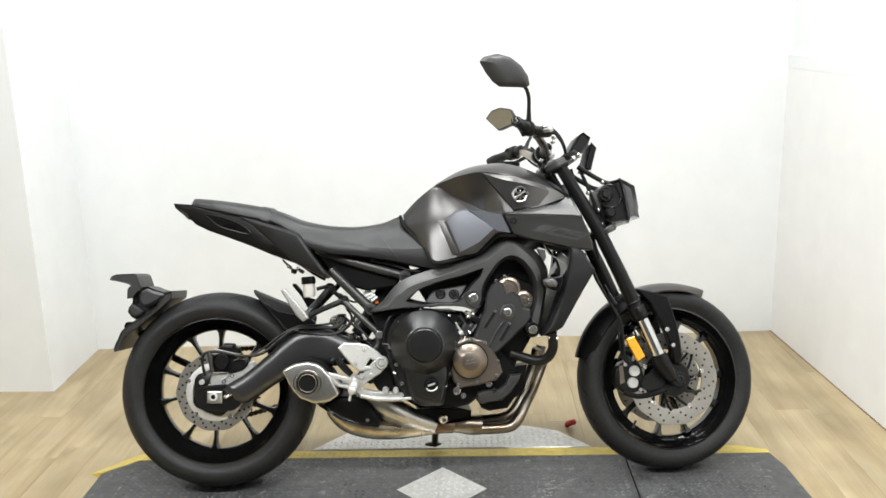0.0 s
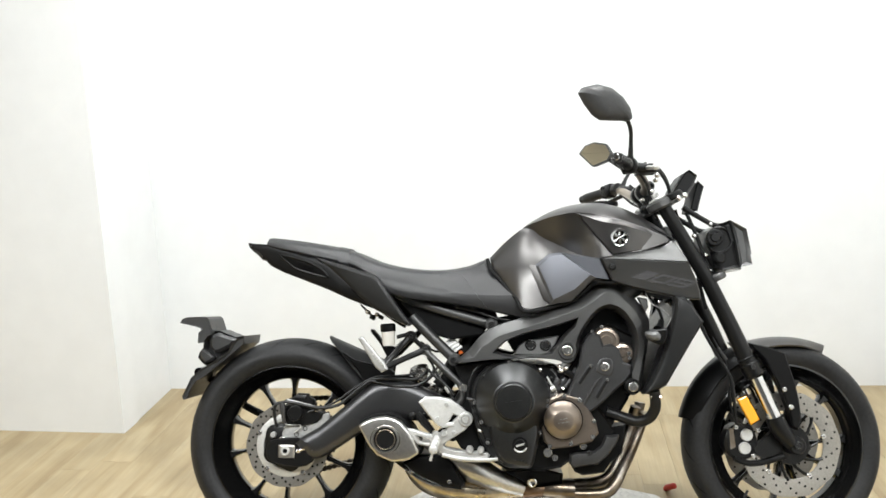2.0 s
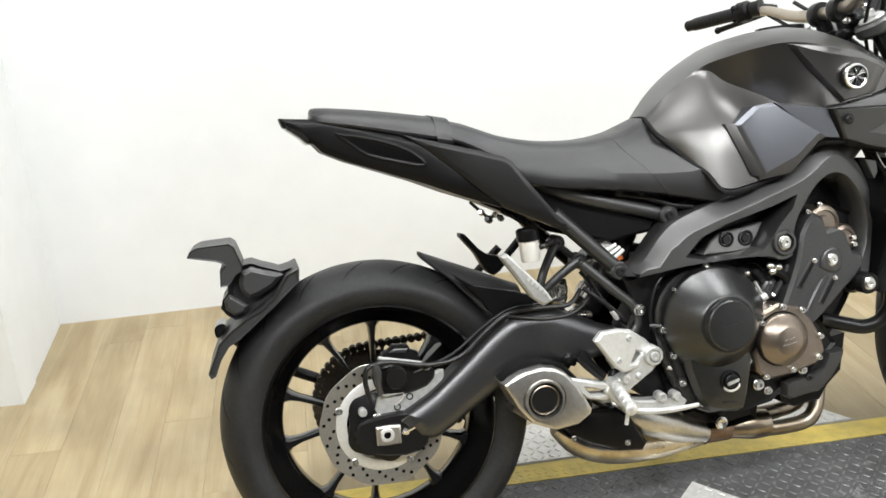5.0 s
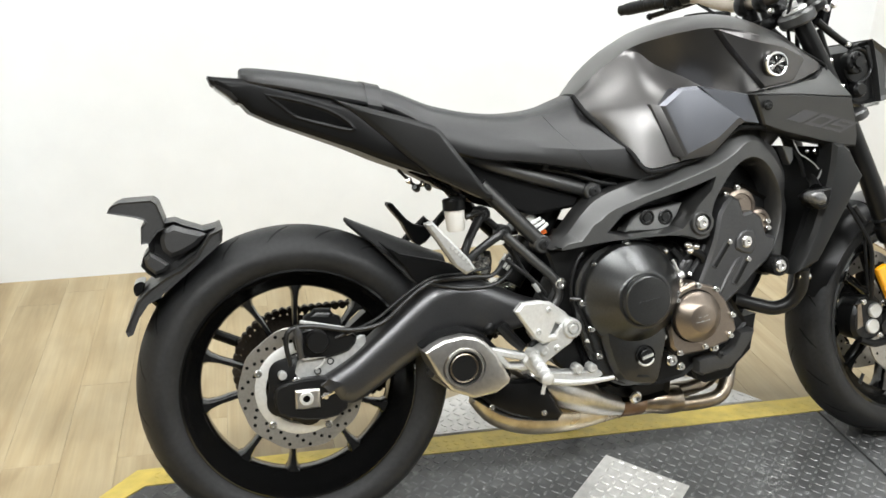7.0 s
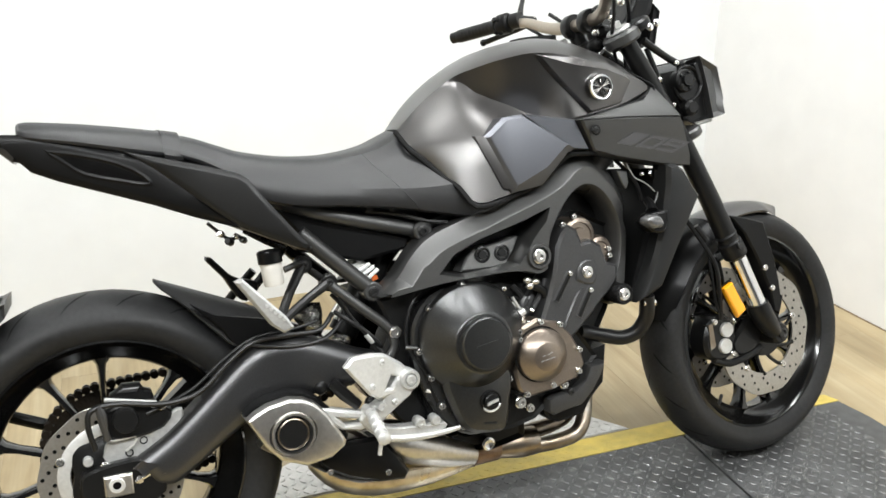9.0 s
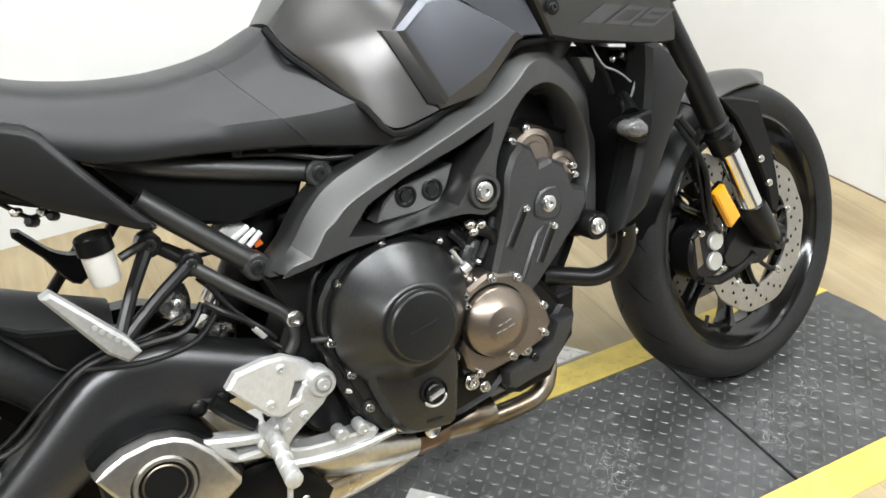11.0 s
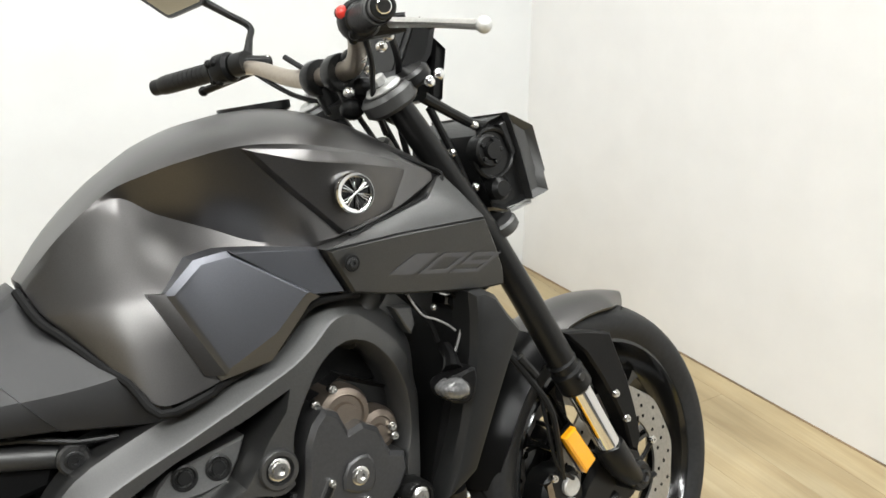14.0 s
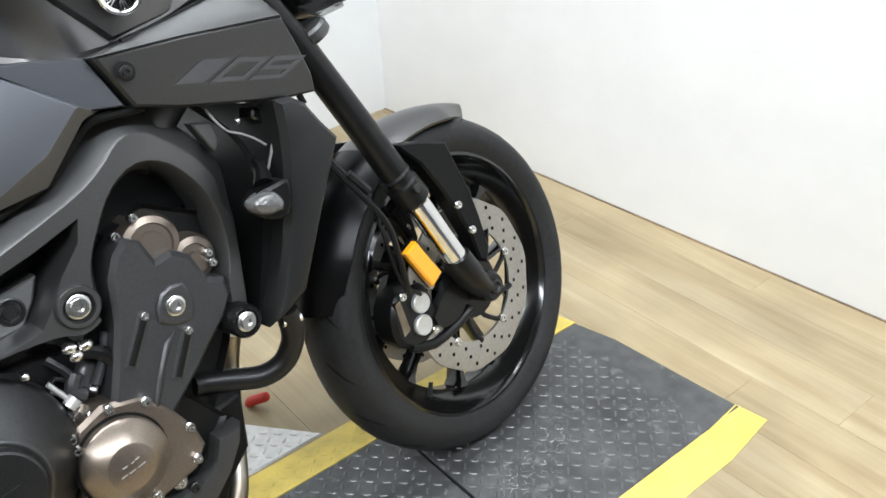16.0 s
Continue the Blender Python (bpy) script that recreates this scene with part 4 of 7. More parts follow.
# how broad the chamfer is along the spar: wide above, narrow below
SPAR_EDGE = [w for w in [0.3, 0.8] + [1.0] * 12 + [0.45] * 6 + [0.4] * 10 + [0.12] * 6 for _ in range(3)]
hole = [(-0.106, 0.58), (-0.077, 0.608), (-0.021, 0.629), (0.076, 0.652), (0.124, 0.668), (0.117, 0.651), (0.088, 0.622), (0.069, 0.596), (0.051, 0.576), (0.012, 0.569), (-0.058, 0.567)]
bend = lambda x, y, z: y * (1 - 1.1 * max(0.0, x - 0.21) - 2.0 * max(0.0, x - 0.30))
frame_ob = part("frame", warp(slab(spar, [(-0.09, 0.0), (-0.142, 0.0), (-0.152, 0.001), (-0.179, 0.026), (-0.181, 0.030)], 3, [hole], weight=SPAR_EDGE, chamfer=0.16), bend), M_FRAME, bike, "satin dark grey aluminium spar frame", sharp=24)
part("far_spar", slab(spar, [(0.11, 0.0), (0.165, 0.0), (0.176, 0.004)], 1, [hole], chamfer=0.3), M_FRAME, frame_ob)
part("pivot_plate", slab([(-0.226, 0.542), (-0.146, 0.553), (-0.067, 0.556), (-0.127, 0.505), (-0.158, 0.453), (-0.166, 0.374), (-0.146, 0.294), (-0.173, 0.278), (-0.211, 0.306), (-0.249, 0.368), (-0.235, 0.43), (-0.205, 0.481)], [(-0.06, 0), (-0.128, 0), (-0.134, 0.006)], 1), M_CASE, frame_ob, "black swingarm pivot plate")
part("far_pivot_plate", slab([(-0.226, 0.542), (-0.146, 0.553), (-0.067, 0.556), (-0.127, 0.505), (-0.158, 0.453), (-0.166, 0.374), (-0.146, 0.294), (-0.173, 0.278), (-0.211, 0.306), (-0.249, 0.368), (-0.235, 0.43), (-0.205, 0.481)], [(0.06, 0), (0.128, 0), (0.134, 0.006)], 1), M_CASE, frame_ob)
ins = part("spar_insert", slab([(-0.054, 0.57), (-0.039, 0.596), (-0.021, 0.609), (0.077, 0.622), (0.064, 0.596), (0.045, 0.572), (0.013, 0.568)], [(-0.10, 0), (-0.136, 0), (-0.139, 0.003)]), M_INSERT, frame_ob, "grey insert plate with two dark bolts")
for q in ((-0.005, 0.597), (0.037, 0.595)):
    part("insert_bolt", lathe(q[0], q[1], [(0.0165, -0.137), (0.0165, -0.141), (0.014, -0.142), (0.012, -0.139), (0.009, -0.139), (0.008, -0.142), (0, -0.142)], 24), M_DBOLT, ins)
fbx, fbz = (0.096, 0.582)
part("engine_mount_boss", lathe(fbx, fbz, [(0.026, -0.15), (0.026, -0.184), (0.0235, -0.188), (0.0185, -0.188), (0.0175, -0.181), (0, -0.181)], 28), M_FRAME, frame_ob)
bolt(fbx, fbz, -0.182, 0.0145, frame_ob, h=0.008)
rbx, rbz = (0.274, 0.479)
part("front_mount_boss", lathe(rbx, rbz, [(0.022, -0.14), (0.022, -0.192), (0.019, -0.197), (0.015, -0.197), (0.0145, -0.192), (0, -0.192)], 28), M_SATIN, frame_ob)
bolt(rbx, rbz, -0.193, 0.0135, frame_ob, h=0.008)
part("headstock", rod((0.39, 0, 0.93), (0.462, 0, 0.775), 0.034, 20), M_FRAME, frame_ob)
for sg in (-1, 1):
    part("frame_neck", tube([(0.42, sg * 0.03, 0.83), (0.36, sg * 0.07, 0.80), (0.27, sg * 0.12, 0.745), (0.22, sg * 0.14, 0.71)], [0.035, 0.035, 0.032, 0.03], 12), M_FRAME, frame_ob)

# subframe tubes
sub = part("subframe", tube([(-0.349, -0.1, 0.684), (-0.296, -0.105, 0.629), (-0.227, -0.108, 0.559)], 0.0155, 14, 3), M_WING, bike, "satin dark grey steel tube subframe")
part("seat_rail", tube([(-0.392, -0.09, 0.754), (-0.321, -0.1, 0.721), (-0.215, -0.1, 0.687), (-0.114, -0.1, 0.657)], 0.0145, 14, 3), M_WING, sub)
part("far_rail", tube([(-0.414, 0.1, 0.761), (-0.34, 0.12, 0.727), (-0.226, 0.13, 0.69), (-0.117, 0.135, 0.658)], 0.0145, 12, 3), M_SATIN, sub)
part("far_stay", tube([(-0.369, 0.11, 0.687), (-0.315, 0.13, 0.627), (-0.24, 0.135, 0.551)], 0.0155, 12, 3), M_SATIN, sub)
part("lower_stay", tube([(-0.309, -0.116, 0.584), (-0.263, -0.124, 0.538), (-0.215, -0.13, 0.493), (-0.203, -0.131, 0.470), (-0.203, -0.131, 0.448), (-0.216, -0.131, 0.430)], 0.0098, 12, 4), M_WING, sub)
for q in ((-0.227, 0.557), (-0.115, 0.657)):
    part("lug", lathe(q[0], q[1], [(0.019, -0.09), (0.019, -0.120), (0.016, -0.123), (0, -0.123)], 20), M_WING, sub)
    bolt(q[0], q[1], -0.123, 0.011, sub, M_DBOLT)
part("seat_tray", slab([(-0.43, 0.775), (-0.12, 0.735), (-0.09, 0.66), (-0.20, 0.672), (-0.32, 0.70), (-0.42, 0.74)], [(-0.066, 0.004), (-0.07, 0.0), (0.07, 0.0), (0.066, 0.004)]), M_BLACK, bike, "black plastic tray under the seat")
part("side_cover", slab([(-0.393, 0.74), (-0.322, 0.719), (-0.224, 0.68), (-0.13, 0.648), (-0.142, 0.624), (-0.235, 0.614), (-0.303, 0.634), (-0.349, 0.684)], [(-0.04, 0), (-0.086, 0.0), (-0.091, 0.006)]), M_BLACK, bike, "black plastic cover under the seat")
part("far_side_cover", slab([(-0.414, 0.746), (-0.338, 0.724), (-0.234, 0.682), (-0.134, 0.648), (-0.146, 0.622), (-0.246, 0.612), (-0.318, 0.634), (-0.368, 0.687)], [(0.06, 0), (0.108, 0.0), (0.114, 0.006)]), M_BLACK, bike, "black plastic cover under the seat")

# passenger footrest carrier
pg = part("passenger_peg_bracket", tube([(-0.353, -0.112, 0.627), (-0.391, -0.145, 0.583), (-0.423, -0.19, 0.544)], [0.010, 0.0085, 0.009], 10, 2), M_SATIN, bike, "black passenger footrest bracket")
part("bracket_arm", tube([(-0.309, -0.112, 0.587), (-0.365, -0.145, 0.565), (-0.421, -0.19, 0.541)], [0.010, 0.0085, 0.009], 10, 2), M_SATIN, pg)
part("bracket_link", tube([(-0.353, -0.108, 0.627), (-0.31, -0.108, 0.587)], 0.007, 10, 2), M_SATIN, pg)
for q in ((-0.352, 0.627), (-0.309, 0.587)):
    part("lug", lathe(q[0], q[1], [(0.016, -0.095), (0.016, -0.118), (0.013, -0.121), (0, -0.121)], 18), M_SATIN, pg)
    bolt(q[0], q[1], -0.121, 0.0085, pg, M_DBOLT)
peg = [*[(-0.492, 0.626), (-0.48, 0.631), (-0.448, 0.594), (-0.418, 0.559), (-0.407, 0.539), (-0.424, 0.53), (-0.443, 0.546)]]
lean_peg = lambda x, y, z: y - 0.02 * (x - peg[0][0]) / 0.07
peg_ob = part("passenger_peg", warp(slab(peg, [(-0.185, 0.003), (-0.188, 0.0), (-0.208, 0.0), (-0.212, 0.004)]), lean_peg), M_CAST, pg, "folded cast alloy passenger footrest")
bm = bmesh.new()
p0, p1 = peg[0], peg[4]
for k in range(5):
    t = 0.50 + 0.075 * k
    bm = lathe(p0[0] + (p1[0] - p0[0]) * t + 0.002, p0[1] + (p1[1] - p0[1]) * t - 0.002, [(0.0038, -0.208), (0.0030, -0.2135), (0, -0.2135)], 8)
    part("peg_stud", warp(bm, lean_peg), M_ALU, peg_ob)
part("far_peg_bracket", tube([(-0.40, 0.145, 0.60), (-0.45, 0.16, 0.55), (-0.49, 0.17, 0.505)], 0.009, 10), M_SATIN, bike, "black passenger footrest bracket on the far side")
part("far_peg", slab([(-0.498, 0.638), (-0.487, 0.643), (-0.459, 0.608), (-0.435, 0.592), (-0.407, 0.584), (-0.403, 0.566), (-0.430, 0.546), (-0.450, 0.563), (-0.468, 0.599)], [(0.09, 0.003), (0.094, 0.0), (0.122, 0.0), (0.126, 0.003)], 2), M_BLACK, bike, "folded black far footrest")
part("far_peg_stay", tube([(-0.411, 0.11, 0.567), (-0.358, 0.11, 0.619), (-0.33, 0.11, 0.65)], 0.009, 10, 2), M_SATIN, bike, "black stay of the far footrest")

# rear brake fluid reservoir
rv = [(-0.413, -0.135, 0.601), (-0.415, -0.135, 0.642), (-0.416, -0.135, 0.665)]
res = part("brake_reservoir", tube([rv[0], tuple(a + (c - a) * 0.1 for a, c in zip(rv[0], rv[1])), rv[1]], [0.0165, 0.0185, 0.0195], 20, 1), M_MILK, bike, "milky brake fluid reservoir with a black cap")
part("reservoir_cap", tube([rv[1], tuple(a + (c - a) * 0.85 for a, c in zip(rv[1], rv[2])), rv[2]], [0.0222, 0.0222, 0.019], 18, 1), M_BLACK, res, "black ribbed cap")
part("reservoir_arm", tube([(-0.391, -0.13, 0.625), (-0.365, -0.125, 0.631), (-0.352, -0.115, 0.627)], 0.006, 8), M_SATIN, res)

# ---- seat and tail ----


def hump(stations):
    """Rings across the bike: x, top, side height, bottom, half width above, half width below, and how far the foot leans forward."""
    rings = []
    for x, zt, zs, zb, wt, wb, *lean in stations:
        k = lean[0] if lean else 0.0
        half = [(0, zt), (wt * 0.55, zt - 0.003), (wt * 0.86, zt - 0.012), (wt, zs), (wb, (zs + zb) / 2), (wb, zb), (wb - 0.02, zb - 0.004)]
        half = spline(half, 2, closed=False)
        rings.append([(x + k * (zt - z), -y, z) for y, z in half] + [(x + k * (zt - z), y, z) for y, z in reversed(half[1:])])
    return rings


rider = [(-0.548, 0.889, 0.868, 0.848, 0.082, 0.095, 0), (-0.512, 0.880, 0.855, 0.832, 0.095, 0.108, 0), (-0.470, 0.862, 0.835, 0.806, 0.105, 0.118, 0), (-0.430, 0.846, 0.815, 0.765, 0.115, 0.128, 0),
         (-0.36, 0.830, 0.795, 0.738, 0.122, 0.136, 0.05), (-0.29, 0.823, 0.785, 0.728, 0.118, 0.140, 0.15), (-0.245, 0.824, 0.785, 0.716, 0.106, 0.141, 0.45), (-0.216, 0.827, 0.787, 0.702, 0.098, 0.142, 0.72)]
seat = part("seat", loft(hump([tuple(q) for q in spline(rider, 4, closed=False)])), M_SEAT, bike, "black vinyl rider seat")
nose = [(-0.2155, 0.827, 0.787, 0.701, 0.0985, 0.1425, 0.72), (-0.180, 0.834, 0.794, 0.688, 0.088, 0.145, 0.74), (-0.148, 0.846, 0.805, 0.676, 0.078, 0.147, 0.75), (-0.126, 0.855, 0.812, 0.674, 0.066, 0.148, 0.74)]
part("seat_flank", loft(hump([tuple(q) for q in spline(nose, 3, closed=False)])), M_SEATF, seat, "smooth black seat nose beside the tank, its sheen put in a lighter colour")
pil = [(-0.795, 0.927, 0.918, 0.908, 0.03, 0.035), (-0.78, 0.932, 0.915, 0.900, 0.05, 0.056), (-0.70, 0.922, 0.902, 0.882, 0.075, 0.082), (-0.62, 0.908, 0.885, 0.862, 0.085, 0.092), (-0.546, 0.893, 0.868, 0.846, 0.085, 0.095)]
part("pillion_seat", loft(hump([tuple(q) for q in spline(pil, 3, closed=False)])), M_SEAT, seat, "black vinyl pillion pad")
strap = [(-0.565, 0.899, 0.872, 0.845, 0.087, 0.098), (-0.535, 0.892, 0.865, 0.838, 0.088, 0.099)]
part("grab_strap", loft(hump(strap)), M_SEAT, seat, "black strap across the seat")
# half width of the tail along the bike
def tail_width(x, y, z):
    return y * float(np.interp(x, [-0.86, -0.80, -0.55, -0.35], [0.030, 0.052, 0.120, 0.180]))


tail_side = [(-0.855, 0.917), (-0.835, 0.914), (-0.773, 0.907), (-0.697, 0.884), (-0.643, 0.866), (-0.600, 0.850), (-0.530, 0.790), (-0.450, 0.716), (-0.458, 0.709), (-0.531, 0.738), (-0.597, 0.768), (-0.739, 0.824), (-0.781, 0.845), (-0.795, 0.862), (-0.812, 0.868), (-0.825, 0.886), (-0.849, 0.900)]
cowl_side = [(-0.632, 0.864), (-0.589, 0.852), (-0.509, 0.827), (-0.449, 0.806), (-0.436, 0.795), (-0.419, 0.768), (-0.383, 0.715), (-0.343, 0.660), (-0.352, 0.656), (-0.372, 0.664), (-0.456, 0.708), (-0.500, 0.745), (-0.545, 0.789), (-0.590, 0.831)]
tail = None
for sg in (-1, 1):
    piece = part("tail_cowl" if sg < 0 else "far_tail_cowl", warp(slab(tail_side, [(sg * 0.1, 0.004), (sg * 0.6, 0.0), (sg * 0.90, 0.0), (sg * 0.97, 0.007), (sg * 0.985, 0.013)]), tail_width), M_BLACK, tail or bike, "angular black tail cowl")
    tail = tail or piece
    part("seat_cowl" if sg < 0 else "far_seat_cowl", warp(slab(cowl_side, [(sg * 0.60, 0.003), (sg * 0.90, 0.0), (sg * 1.0, 0.002), (sg * 1.03, 0.008), (sg * 1.035, 0.012)]), tail_width), M_COWL, tail, "matt black side cowl under the seat")
part("tail_core", warp(slab(inset(tail_side, 0.010), [(-0.5, 0), (0.5, 0)]), tail_width), M_BLACK, tail)
part("cowl_inset", warp(slab([(-0.755, 0.880), (-0.672, 0.860), (-0.619, 0.835), (-0.592, 0.808), (-0.604, 0.800), (-0.649, 0.812), (-0.699, 0.828), (-0.727, 0.850)], [(-0.9, 0), (-1.0, 0), (-1.02, 0.004), (-0.985, 0.008), (-0.985, 0.010)], 2), tail_width), M_BLACK, tail, "black inset grab recess")
part("tail_light", warp(slab([(-0.846, 0.905), (-0.812, 0.888), (-0.800, 0.871), (-0.806, 0.862), (-0.822, 0.878), (-0.842, 0.893)], [(-1.02, 0.002), (-0.9, 0), (0.9, 0), (1.02, 0.002)]), tail_width), M_LENS, tail, "smoked tail light lens")
part("number_plate_arm", tube([(-0.44, -0.05, 0.70), (-0.405, -0.06, 0.675), (-0.37, -0.07, 0.655)], 0.006, 8, 2), M_SATIN, tail, "thin black under-tail tube")
clip = part("tail_clip", tube([(-0.505, -0.06, 0.722), (-0.486, -0.06, 0.702), (-0.470, -0.06, 0.688), (-0.448, -0.06, 0.690)], 0.0032, 8, 3), M_DBOLT, tail, "loose black wire under the tail")
for x, z, r, m in ((-0.484, 0.699, 0.0062, M_ZINC), (-0.470, 0.683, 0.0075, M_DBOLT), (-0.456, 0.691, 0.0055, M_ZINC), (-0.445, 0.683, 0.0065, M_DBOLT)):
    part("tail_connector", rod((x - r * 0.6, -0.068, z + r * 0.4), (x + r * 0.6, -0.052, z - r * 0.4), r, 8, bev=0.4), m, clip, "small connector")
# ---- tank and body panels ----
# lines along the tank from the seat to the headstock: top, shoulder crease, lower edge of the dark facet, knee fold, lower edge
TANK_TOP = [(-0.117, 0.0, 0.857), (-0.068, 0.0, 0.902), (-0.012, 0.0, 0.948), (0.036, 0.0, 0.976), (0.088, 0.0, 0.998), (0.150, 0.0, 1.011), (0.225, 0.0, 1.013), (0.310, 0.0, 0.985), (0.392, 0.0, 0.928)]
TANK_CREASE = [(-0.116, 0.042, 0.854), (-0.068, 0.061, 0.901), (-0.010, 0.084, 0.942), (0.033, 0.112, 0.957), (0.078, 0.148, 0.967), (0.137, 0.170, 0.972), (0.213, 0.177, 0.960), (0.300, 0.174, 0.933), (0.390, 0.163, 0.896)]
TANK_RIDGE = [(-0.115, 0.052, 0.848), (-0.065, 0.068, 0.893), (-0.004, 0.086, 0.935), (0.040, 0.096, 0.908), (0.092, 0.118, 0.880), (0.145, 0.138, 0.852), (0.205, 0.188, 0.843), (0.300, 0.187, 0.856), (0.390, 0.163, 0.883)]
TANK_FOLD = [(-0.108, 0.078, 0.822), (-0.071, 0.112, 0.825), (-0.031, 0.141, 0.826), (0.008, 0.161, 0.826), (0.060, 0.166, 0.806), (0.130, 0.168, 0.790), (0.190, 0.172, 0.800), (0.280, 0.168, 0.820), (0.388, 0.148, 0.868)]
TANK_FOOT = [(-0.074, 0.115, 0.776), (-0.050, 0.145, 0.742), (-0.020, 0.174, 0.702), (0.030, 0.180, 0.706), (0.070, 0.176, 0.716), (0.125, 0.165, 0.735), (0.185, 0.165, 0.772), (0.270, 0.160, 0.800), (0.386, 0.130, 0.858)]


def tank_half(a, b, c, d, e):
    """One side of a ring round the tank from its five lines."""
    a, b, c, d, e = (Vector(v) for v in (a, b, c, d, e))
    out = [a]
    for u, v in ((0.3, 0.05), (0.55, 0.19), (0.78, 0.44), (0.93, 0.77)):
        out.append(Vector((a.x + (b.x - a.x) * u, b.y * u, a.z + (b.z - a.z) * v)))
    out += [b, b.lerp(c, 0.33), b.lerp(c, 0.66), c]
    for k in range(1, 5):
        p = c.lerp(d, k / 5)
        out.append(Vector((p.x, p.y - 0.004 * math.sin(math.pi * k / 5), p.z)))
    out[-1] = out[-1].lerp(d.lerp(e, 0.2), 0.30)
    out += [d.lerp(c.lerp(e, 0.5), 0.24), d.lerp(e, 0.2).lerp(c.lerp(d, 0.8), 0.22), d.lerp(e, 0.5), e, Vector((e.x + 0.004, e.y - 0.035, e.z - 0.010))]
    return out


rings = []
for lines in zip(*(spline(q, 6, closed=False) for q in (TANK_TOP, TANK_CREASE, TANK_RIDGE, TANK_FOLD, TANK_FOOT))):
    h = tank_half(*lines)
    rings.append([(p.x, -p.y, p.z) for p in h] + [(p.x, p.y, p.z) for p in reversed(h[1:])])
tank = part("fuel_tank", loft(rings), M_TANK, bike, "satin graphite sculpted fuel tank", sharp=24)
KNEE_OUT = [(0.010, 0.822), (0.050, 0.855), (0.087, 0.858), (0.180, 0.782), (0.168, 0.778), (0.110, 0.720), (0.050, 0.711)]
KNEE_IN = [(0.020, 0.821), (0.055, 0.849), (0.089, 0.852), (0.166, 0.791), (0.160, 0.787), (0.120, 0.751), (0.059, 0.722)]
KNEE_FRONT = [(0.087, 0.858), (0.193, 0.838), (0.218, 0.776), (0.180, 0.782)]
knee_y = lambda x, d, z=0.785: 0.180 + 0.24 * (x - 0.02) - d - 0.07 * (z - 0.785)
for sg, nm in ((-1, "knee_panel"), (1, "far_knee_panel")):
    mid = [(a + (c - a) * 0.8, b + (d - b) * 0.8) for (a, b), (c, d) in zip(KNEE_OUT, KNEE_IN)]
    rings = [[(x, sg * 0.10, z) for x, z in KNEE_OUT], [(x, sg * knee_y(x, 0.009, z), z) for x, z in KNEE_OUT], [(x, sg * knee_y(x, 0.0030, z), z) for x, z in mid], [(x, sg * knee_y(x, 0.0012, z), z) for x, z in KNEE_IN], [(x + (0.098 - x) * 0.05, sg * knee_y(x, 0.0, z), z + (0.79 - z) * 0.05) for x, z in KNEE_IN]]
    knee = part(nm, loft(rings), M_PANEL, tank, "slate blue-grey knee panel", sharp=26)
    rings = [[(x, sg * 0.10, z) for x, z in KNEE_FRONT], [(x, sg * (knee_y(x, 0.010) - 0.16 * max(0.0, x - 0.1)), z) for x, z in KNEE_FRONT], [(x + (0.155 - x) * 0.06, sg * (knee_y(x, 0.005) - 0.16 * max(0.0, x - 0.1)), z + (0.81 - z) * 0.08) for x, z in KNEE_FRONT]]
    part("knee_facet", loft(rings), M_PANEL, knee)
    lip = lambda x, y, z: y if abs(y) < 0.15 else math.copysign(abs(y) + 0.30 * (x - 0.014 - 0.43 * (0.824 - z)) + 0.2 * (0.775 - z), y)
    part("recess_lip", warp(slab([(-0.006, 0.826), (0.014, 0.823), (0.058, 0.716), (0.034, 0.722)], [(sg * 0.12, 0), (sg * 0.1785, 0.0), (sg * 0.1795, 0.004)]), lip), M_TANK, tank)
part("tank_rim", tube([(0.215, -0.085, 0.992), (0.265, -0.12, 0.966), (0.330, -0.150, 0.932), (0.392, -0.163, 0.896), (0.403, -0.165, 0.884), (0.385, -0.172, 0.868), (0.30, -0.195, 0.852), (0.235, -0.206, 0.843)], 0.0042, 8, 3), M_BLACK, tank, "black rubber edge strip")
# Black strip added where the gap between tank and frame is in shade.
seal = [(-0.124, -0.052, 0.850), (-0.112, -0.084, 0.815), (-0.093, -0.100, 0.792), (-0.063, -0.132, 0.752), (-0.044, -0.152, 0.731), (-0.024, -0.180, 0.694), (0.03, -0.180, 0.698), (0.06, -0.172, 0.706), (0.12, -0.176, 0.724), (0.155, -0.180, 0.753), (0.182, -0.186, 0.771), (0.240, -0.190, 0.768)]
part("tank_gap_strip", tube(seal, 0.0055, 8, 3), M_HOLE, tank, "black strip drawn as the shaded gap under the tank")
face = [(0.133, 0.969), (0.200, 0.956), (0.270, 0.939), (0.331, 0.920), (0.391, 0.893), (0.391, 0.879), (0.362, 0.866), (0.300, 0.856), (0.228, 0.846), (0.182, 0.905)]
facet = lambda x, y, z: y if abs(y) < 0.15 else math.copysign(0.180 + 0.42 * min(max(0.0, x - 0.135), 0.105) - 0.15 * (0.96 - z) - 0.9 * max(0.0, x - 0.255) ** 1.25 + (abs(y) - 0.19), y)
for sg in (-1, 1):
    part("tank_facet", warp(slab(face, [(sg * 0.12, 0.0), (sg * 0.179, 0.0), (sg * 0.188, 0.011), (sg * 0.190, 0.014)], weight=[0.3, 1.0, 1.0, 0.7, 0.4, 0.3, 0.3, 0.3, 0.3, 0.2]), facet), M_TANK, tank, "graphite front facet of the tank")
